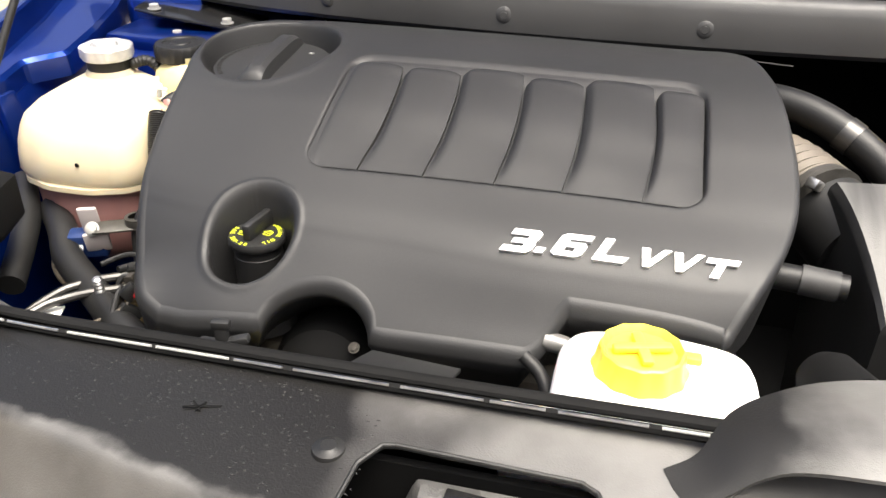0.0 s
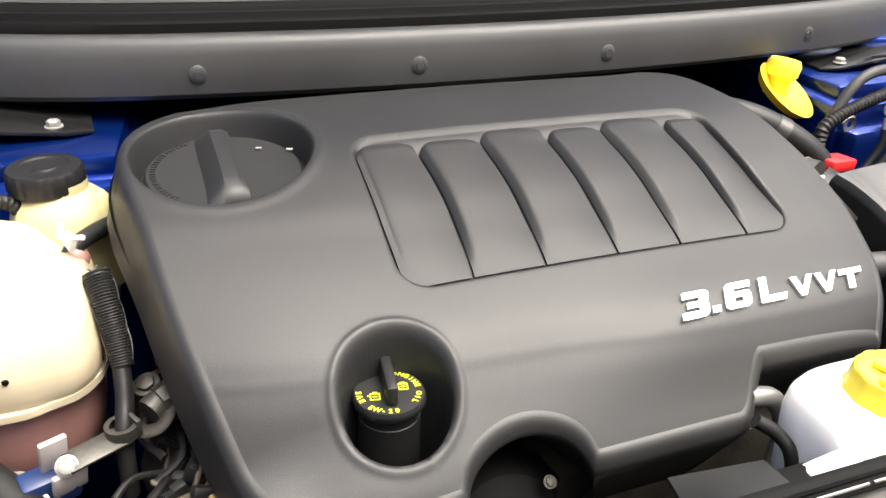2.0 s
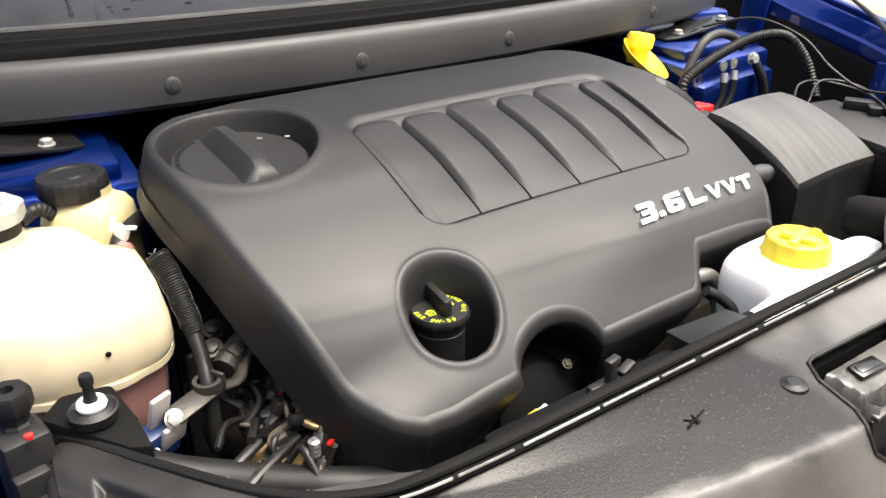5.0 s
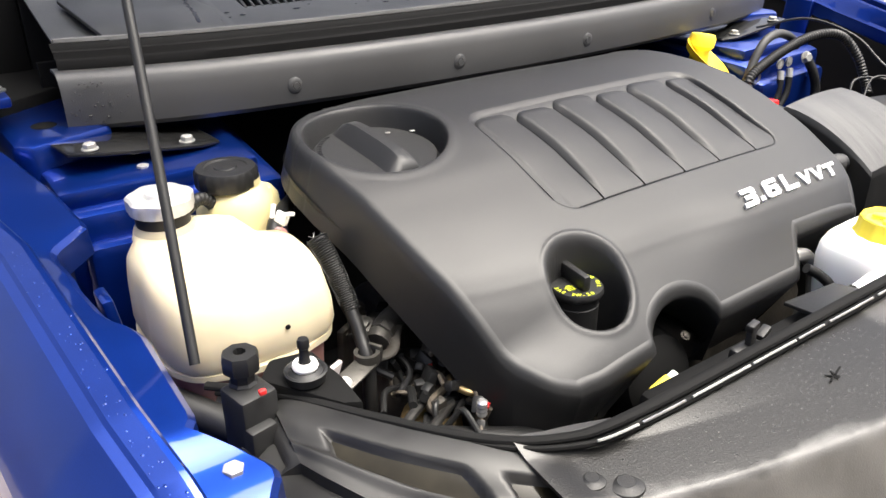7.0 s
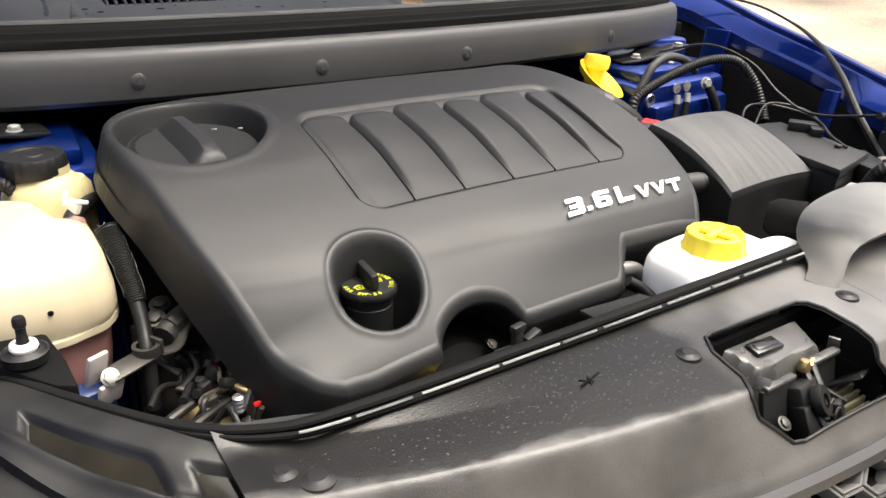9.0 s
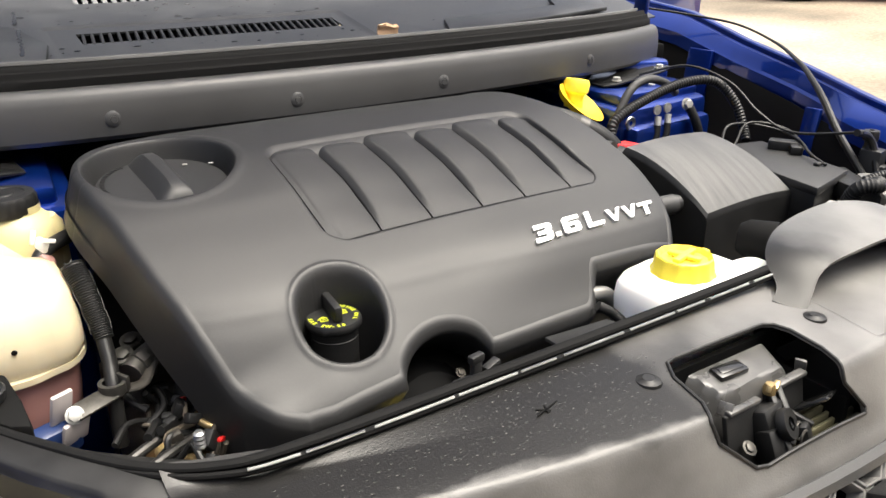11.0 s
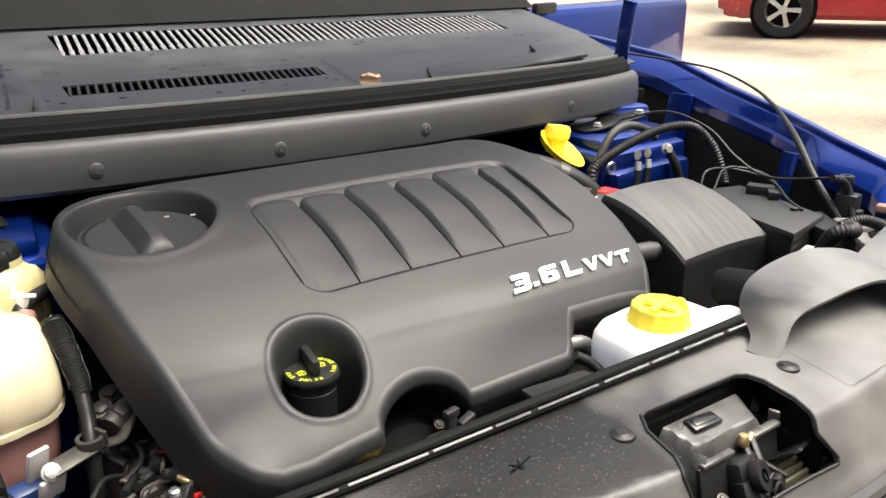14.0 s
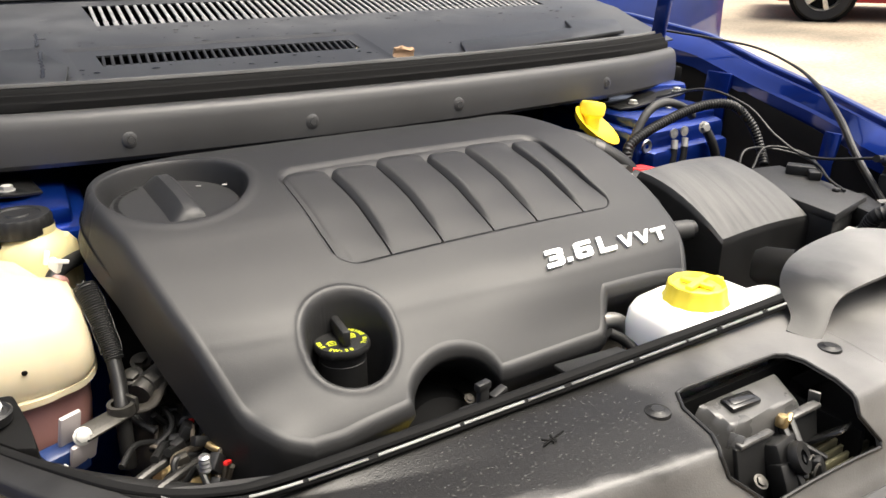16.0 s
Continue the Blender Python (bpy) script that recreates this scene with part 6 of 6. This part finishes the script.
for k, (pts, r, lab) in enumerate((
        ([(-0.470, -0.270, 0.86), (-0.430, -0.310, 0.855), (-0.400, -0.345, 0.845), (-0.350, -0.380, 0.835), (-0.28, -0.43, 0.83), (-0.22, -0.45, 0.82)], 0.016, "thick black radiator hose low in the bay"),
        ([(-0.520, -0.25, 0.88), (-0.480, -0.300, 0.865), (-0.455, -0.345, 0.855), (-0.43, -0.40, 0.84)], 0.014, "black rubber hose behind the headlight"),
        ([(-0.415, -0.300, 0.850), (-0.418, -0.330, 0.835), (-0.395, -0.355, 0.832), (-0.36, -0.37, 0.83)], 0.013, "worn grey rubber hose elbow"))):
    tagged(hose("coolant_hose", pts, r, (RUBBER, RUBBER, BELLOW)[k], None, seg=16), lab, "hose", "coolant hoses")
for dy in (0.0, 0.028):
    tagged(hose("air_con_pipe", [(-0.290, -0.345 - dy, 0.846), (-0.335, -0.370 - dy, 0.846), (-0.356, -0.384 - dy, 0.844), (-0.372, -0.402 - dy, 0.842), (-0.385, -0.440 - dy, 0.836), (-0.390, -0.48 - dy, 0.82)], 0.0048, PIPE, None, seg=10), "thin shiny dark pipe bent low in the bay", "pipe", "air conditioning pipes")
plate_l = boxes("label_tag", [((-0.372, -0.425, 0.832), (0.030, 0.022, 0.002), 0.0005, (0, 0, 20))], WHITE, None)
tagged(plate_l, "white paper label low in the bay", "label")

# front gap: clip, flap, bent pipe
clip = thing("cable_clip", "grey cable clip standing at the bay's front edge", "clip", (-0.107, -0.547, 0.93))
under(boxes("post", [((-0.107, -0.546, 0.932), (0.010, 0.006, 0.030), 0.0015, (0, 0, 10)), ((-0.107, -0.546, 0.948), (0.014, 0.007, 0.007), 0.0015, (0, 0, 10))], PLASTIC), clip)
under(boxes("jaw", [((-0.093, -0.548, 0.938), (0.016, 0.008, 0.006), 0.0015, (0, -15, 10)), ((-0.113, -0.545, 0.926), (0.030, 0.010, 0.012), 0.003)], PLASTIC), clip)
flap = plate("edge_flap", [(-0.018, -0.556), (0.060, -0.560), (0.066, -0.520), (-0.004, -0.512)], 0.926, 0.930, PLASTIC, None, "", 0.001, slope=lambda x, y: -0.25 * (y + 0.55))
tagged(flap, "thin black plastic flap behind the seal", "flap")
fan = thing("fan_shroud", "black radiator fan shroud behind the seal", "fan shroud", (0, -0.535, 0.85))
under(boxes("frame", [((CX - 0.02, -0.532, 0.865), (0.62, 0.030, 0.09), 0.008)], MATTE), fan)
tagged(hose("metal_pipe", [(0.118, -0.445, 0.905), (0.140, -0.448, 0.900), (0.150, -0.455, 0.880), (0.142, -0.465, 0.845), (0.12, -0.47, 0.80)], 0.0080, PALEPIPE, None), "bent grey metal pipe in front of the cover", "pipe")
tagged(hose("cable", [(0.105, -0.470, 0.905), (0.120, -0.478, 0.895), (0.128, -0.490, 0.88), (0.13, -0.50, 0.84)], 0.0055, RUBBER, None), "short black cable beside the white jar", "cable")

sensor = thing("sensor_plug", "small yellow sensor plug with a white tip beside the engine", "plug", (-0.113, -0.472, 0.82))
under(hose("body", [(-0.128, -0.472, 0.8455), (-0.117, -0.472, 0.849), (-0.107, -0.472, 0.852)], 0.0058, YELLOW, None, "yellow plastic body", seg=10), sensor)
under(hose("tip", [(-0.108, -0.472, 0.8515), (-0.103, -0.472, 0.853), (-0.098, -0.472, 0.855)], 0.0046, WHITE, None, "white tip", seg=10), sensor)
under(boxes("foot", [((-0.117, -0.472, 0.830), (0.010, 0.010, 0.036), 0.002)], PLASTIC), sensor)
# intake side
bel = thing("intake_bellows", "dusty brown ribbed intake bellows with a metal clamp", "intake hose", (0.34, -0.3, 0.95))
under(hose("bellows", [(0.292, -0.150, 0.955), (0.322, -0.190, 0.955), (0.345, -0.230, 0.950)], 0.041, BELLOW, None, seg=28, ribs=0.045, pitch=0.011), bel)
under(hose("clamp", [(0.344, -0.228, 0.950), (0.350, -0.239, 0.950)], 0.0425, ALU, None, "bright metal hose clamp", seg=28), bel)
under(boxes("clamp_screw", [((0.330, -0.262, 0.985), (0.012, 0.012, 0.010), 0.002, (0, 30, 40))], METAL), bel)
under(hose("collar", [(0.349, -0.238, 0.949), (0.375, -0.280, 0.935)], 0.0405, RUBBER, None, seg=28), bel)
breather = thing("breather_hose", "smooth black breather hose with a dull clamp behind the bellows", "hose", (0.34, -0.13, 1.0))
under(hose("tube", [(0.262, -0.090, 1.000), (0.310, -0.110, 1.010), (0.360, -0.135, 1.000), (0.410, -0.165, 0.970), (0.44, -0.18, 0.93)], 0.0165, RUBBER, None, seg=18), breather)
under(hose("clamp", [(0.372, -0.142, 0.994), (0.384, -0.149, 0.988)], 0.0178, PIPE, None, "dull metal hose clamp", seg=18), breather)
under(hose("sleeve", [(0.268, -0.092, 1.002), (0.296, -0.104, 1.008)], 0.0180, PLASTIC, None, seg=18), breather)
res = thing("resonator_pipe", "short black pipe with a grey collar between cover and filter box", "pipe", (0.31, -0.352, 0.937))
under(hose("tube", [(0.262, -0.345, 0.935), (0.300, -0.350, 0.937), (0.352, -0.358, 0.937)], 0.0115, PLASTIC, None, seg=18), res)
under(hose("collar", [(0.316, -0.3525, 0.9375), (0.345, -0.357, 0.937)], 0.0130, GREYHOSE, None, "dusty grey collar", seg=20), res)
red = boxes("red_terminal_cover", [((0.440, -0.178, 0.958), (0.050, 0.028, 0.014), 0.003, (0, 8, 15))], RED, None)
tagged(red, "small red plastic terminal cover behind the filter box", "terminal cover")

# corrugated conduits and cables by the strut tower
def loomed(pts, r, lab, ribs=0.09, pitch=0.0055, m=RUBBER):
    tagged(hose("conduit", pts, r, m, None, seg=12, ribs=ribs, pitch=pitch), lab, "conduit", "conduits by the strut tower")


loomed([(0.430, -0.150, 0.925), (0.455, -0.135, 0.955), (0.468, -0.128, 0.985), (0.545, -0.120, 1.009), (0.630, -0.120, 1.026), (0.690, -0.135, 1.024), (0.722, -0.155, 0.990), (0.728, -0.175, 0.950), (0.72, -0.19, 0.93)], 0.0076, "black corrugated conduit arching in front of the strut tower")
loomed([(0.465, -0.120, 0.930), (0.495, -0.105, 0.978), (0.528, -0.100, 1.022), (0.571, -0.095, 1.034), (0.620, -0.090, 1.022), (0.66, -0.08, 1.00)], 0.0068, "dusty grey conduit beside the strut tower", 0.04, 0.004, GREYHOSE)
for x, z in ((0.615, 0.976), (0.640, 0.977)):
    tl = thing("ground_cable", "black ground cable with a bright ring terminal", "cable", (x, -0.085, z), "ground cables")
    under(turned("ring", [(0.0045, 0), (0.0085, 0), (0.0085, 0.003), (0.0045, 0.003)], (x, -0.082, z), ZINC, None, seg=20, m=Euler((radians(90), 0, 0)).to_matrix().to_4x4()), tl)
    under(hexbolt("nut", (x, -0.082, z), 0.005, ZINC, normal=(0, -1, 0.1)), tl)
    under(hose("crimp", [(x - 0.004, -0.090, z - 0.010), (x - 0.008, -0.094, z - 0.024)], 0.0058, ZINC, None), tl)
    under(hose("wire", [(x - 0.008, -0.094, z - 0.024), (x - 0.016, -0.098, z - 0.05), (x - 0.035, -0.10, z - 0.075), (x - 0.06, -0.11, z - 0.10)], 0.0062, RUBBER, None), tl)
big = hexbolt("tower_bolt", (0.687, -0.085, 0.978), 0.0080, ZINC, normal=(-0.2, -1, 0.2), washer=1.35, h=1.1)
tagged(big, "large bright bolt on the blue strut tower", "bolt")
tagged(hose("ground_strap", [(0.690, -0.090, 0.972), (0.697, -0.10, 0.950), (0.703, -0.105, 0.925), (0.70, -0.11, 0.89)], 0.008, RUBBER, None), "black ground strap below the tower bolt", "cable")
pl = turned("body_plug", [(0.004, 0.001), (0.010, 0.002), (0.012, 0)], (0.554, -0.082, 0.961), METAL, None, seg=20, m=Euler((radians(90), 0, 0)).to_matrix().to_4x4())
tagged(pl, "small round metal plug on the strut tower", "plug")
tagged(hose("washer_hose", [(0.930, 0.240, 1.100), (0.960, 0.150, 1.092), (0.985, 0.050, 1.080), (0.958, -0.060, 1.058), (0.880, -0.160, 1.044), (0.826, -0.218, 1.034), (0.775, -0.280, 1.010), (0.740, -0.335, 0.970), (0.727, -0.395, 0.915), (0.72, -0.43, 0.88)], lambda s: 0.0024 + 0.0032 * min(1, max(0, s - 0.35) * 2.5), RUBBER, None, seg=10),
       "black washer hose running along the fender", "hose")
tagged(hose("washer_hose", [(0.700, -0.385, 0.986), (0.730, -0.385, 0.978), (0.742, -0.392, 0.960), (0.735, -0.41, 0.92), (0.725, -0.445, 0.88)], 0.0055, RUBBER, None, seg=10), "black hose dropping behind the headlight", "hose")
tagged(hose("thin_cable", [(0.655, 0.000, 1.020), (0.700, -0.067, 1.040), (0.705, -0.154, 1.024), (0.705, -0.216, 0.985), (0.705, -0.282, 0.965), (0.710, -0.391, 0.986)], 0.0022, RUBBER, None, seg=8), "thin black cable across the bay's side", "cable")
tagged(hose("thin_cable", [(0.640, -0.200, 0.938), (0.665, -0.190, 0.962), (0.710, -0.200, 0.962), (0.735, -0.245, 0.955), (0.700, -0.30, 0.955), (0.672, -0.335, 0.948), (0.66, -0.37, 0.94)], 0.0022, RUBBER, None, seg=8), "thin black cable looped over the relay box", "cable")
tagged(hose("thin_cable", [(0.655, -0.215, 0.938), (0.690, -0.210, 0.968), (0.730, -0.250, 0.962), (0.705, -0.30, 0.95), (0.69, -0.31, 0.94)], 0.0022, RUBBER, None, seg=8), "thin black cable looped over the relay box", "cable")
tagged(hose("braided_loom", [(0.600, -0.440, 0.905), (0.590, -0.460, 0.940), (0.610, -0.475, 0.945), (0.640, -0.455, 0.935), (0.655, -0.43, 0.90)], 0.0105, RUBBER, None, seg=14, ribs=0.05, pitch=0.004), "thick black braided wiring loom behind the headlight", "wiring")
tagged(hose("braided_loom", [(0.66, -0.43, 0.93), (0.685, -0.45, 0.94), (0.70, -0.48, 0.93), (0.69, -0.51, 0.90)], 0.008, RUBBER, None, seg=14, ribs=0.05, pitch=0.004), "black ribbed loom beside the headlight", "wiring")
lampb = boxes("side_marker", [((0.742, -0.452, 0.948), (0.020, 0.030, 0.012), 0.004, (0, 0, 20))], mat("lamp_plastic", (0.22, 0.13, 0.09), 0.2), None)
tagged(lampb, "pale pinkish lamp corner beside the fender", "lamp")

# ---- far car and open door ----
def far_car():
    car = thing("parked_car", "red parked car with silver alloy wheels on sunlit ground", "car", (11.0, 7.0, 0.45))
    m = pose(8.80, 5.00, 0.40, 0, 0, -57.7) @ pose(1.35, 0.86, 0)

    def put(ob):
        ob.matrix_world = m @ ob.matrix_world
        return under(ob, car)
    bm = bmesh.new()
    side = [(-2.1, 0.28), (-2.15, 0.55), (-2.0, 0.85), (-1.1, 0.95), (-0.5, 1.45), (1.2, 1.50), (1.9, 1.0), (2.1, 0.85), (2.15, 0.35), (1.9, 0.22), (-1.9, 0.22)]
    a = [bm.verts.new((x, -0.85, z)) for x, z in side]
    b2 = [bm.verts.new((x, 0.85, z)) for x, z in side]
    bm.faces.new(a)
    bm.faces.new(b2[::-1])
    for k in range(len(side)):
        bm.faces.new((a[k], b2[k], b2[(k + 1) % len(side)], a[(k + 1) % len(side)]))
    bmesh.ops.recalc_face_normals(bm, faces=bm.faces)
    bmesh.ops.bevel(bm, geom=list(bm.edges), offset=0.06, segments=2, affect="EDGES")
    put(part("body", bm, CARRED))
    for x in (-1.35, 1.35):
        for y in (-0.86, 0.86):
            s_ = -1 if y < 0 else 1
            r_ = Euler((radians(90), 0, 0)).to_matrix().to_4x4()
            w = turned("wheel", [(0.21, -0.09), (0.31, -0.10), (0.335, -0.07), (0.335, 0.07), (0.31, 0.10), (0.21, 0.09)], (x, y, 0.335), RUBBER, None, "black tyre", 40, r_)
            put(w)
            rim = turned("rim", [(0.215, -0.08), (0.205, -0.095), (0.19, -0.07), (0.19, 0.07), (0.205, 0.095), (0.215, 0.08)], (x, y, 0.335), METAL, None, "silver rim", 40, r_)
            put(rim)
            bm = bmesh.new()
            for k in range(5):
                a2 = 2 * math.pi * k / 5
                for d in (-0.16, 0.16):
                    box(bm, (x + 0.11 * math.cos(a2 + d * 0.6), y + s_ * 0.07, 0.335 + 0.11 * math.sin(a2 + d * 0.6)), (0.20, 0.03, 0.030), 0.006, Euler((0, -a2 - d * 0.3, 0)).to_matrix().to_4x4())
            lathe(bm, [(0, 0.02), (0.05, 0.02), (0.055, -0.02)], (x, y + s_ * 0.07, 0.335), 20, Euler((radians(-90 * s_), 0, 0)).to_matrix().to_4x4())
            put(part("spokes", bm, METAL, None, "silver alloy spokes"))
            put(turned("well", [(0, 0.0), (0.38, 0.0), (0.39, -0.02)], (x, y - s_ * 0.004, 0.345), MATTE, None, "", 32, Euler((radians(-90 * s_), 0, 0)).to_matrix().to_4x4()))


far_car()
door = thing("car_door", "blue front door of the car standing open", "door", (1.02, 0.9, 0.3))
dm = pose(1.00, 0.76, 0, 0, 0, 14)
bm = bmesh.new()
box(bm, (0.52, 0, 0.74), (1.04, 0.10, 0.86), 0.03)
bmesh.ops.transform(bm, matrix=dm, verts=bm.verts)
under(part("panel", bm, PAINT), door)
bm = bmesh.new()
box(bm, (0.10, -0.06, 1.17), (0.10, 0.02, 0.03), 0.006)
bmesh.ops.transform(bm, matrix=dm, verts=bm.verts)
under(part("trim_cap", bm, PLASTIC), door)
# hinge posts at the fenders' rear ends
for s_ in (-1, 1):
    hp = thing("hinge_pillar", "blue painted hood hinge pillar at the cowl's end", "hinge pillar", (CX + s_ * 0.68, 0.13, 1.0), "hood hinges")
    under(boxes("post", [((CX + s_ * 0.675, 0.135, 1.13), (0.012, 0.030, 0.18), 0.003, (8, 0, 0)), ((CX + s_ * 0.665, 0.16, 1.06), (0.03, 0.10, 0.012), 0.003)], PAINT), hp)
    under(hexbolt("bolt", (CX + s_ * 0.660, 0.145, 1.066), 0.008, METAL), hp)
    sh = thing("body_shelf", "blue painted body shelf beside the cowl", "body panel", (CX + s_ * 0.63, 0.13, 0.9), "body shelves")
    ol = [(CX + s_ * a, y) for a, y in ((0.560, 0.07), (0.650, 0.035), (0.668, 0.05), (0.672, 0.22), (0.58, 0.24))]
    under(plate("shelf", ol if s_ > 0 else ol[::-1], 0.90, 1.030, PAINT, None, "", 0.008), sh)
    ol = [(CX + s_ * a, y) for a, y in ((0.565, 0.225), (0.735, 0.120), (0.770, 0.90), (0.58, 0.90))]
    under(plate("side_gutter", ol if s_ > 0 else ol[::-1], 1.000, 1.045, MATTE, None, "dark gutter beside the windscreen", 0.004), sh)
    under(turned("drain_hole", [(0, 0.0006), (0.012, 0.0006), (0.014, 0.0)], (CX + s_ * 0.625, 0.105, 1.0305), MATTE, None, seg=20), sh)
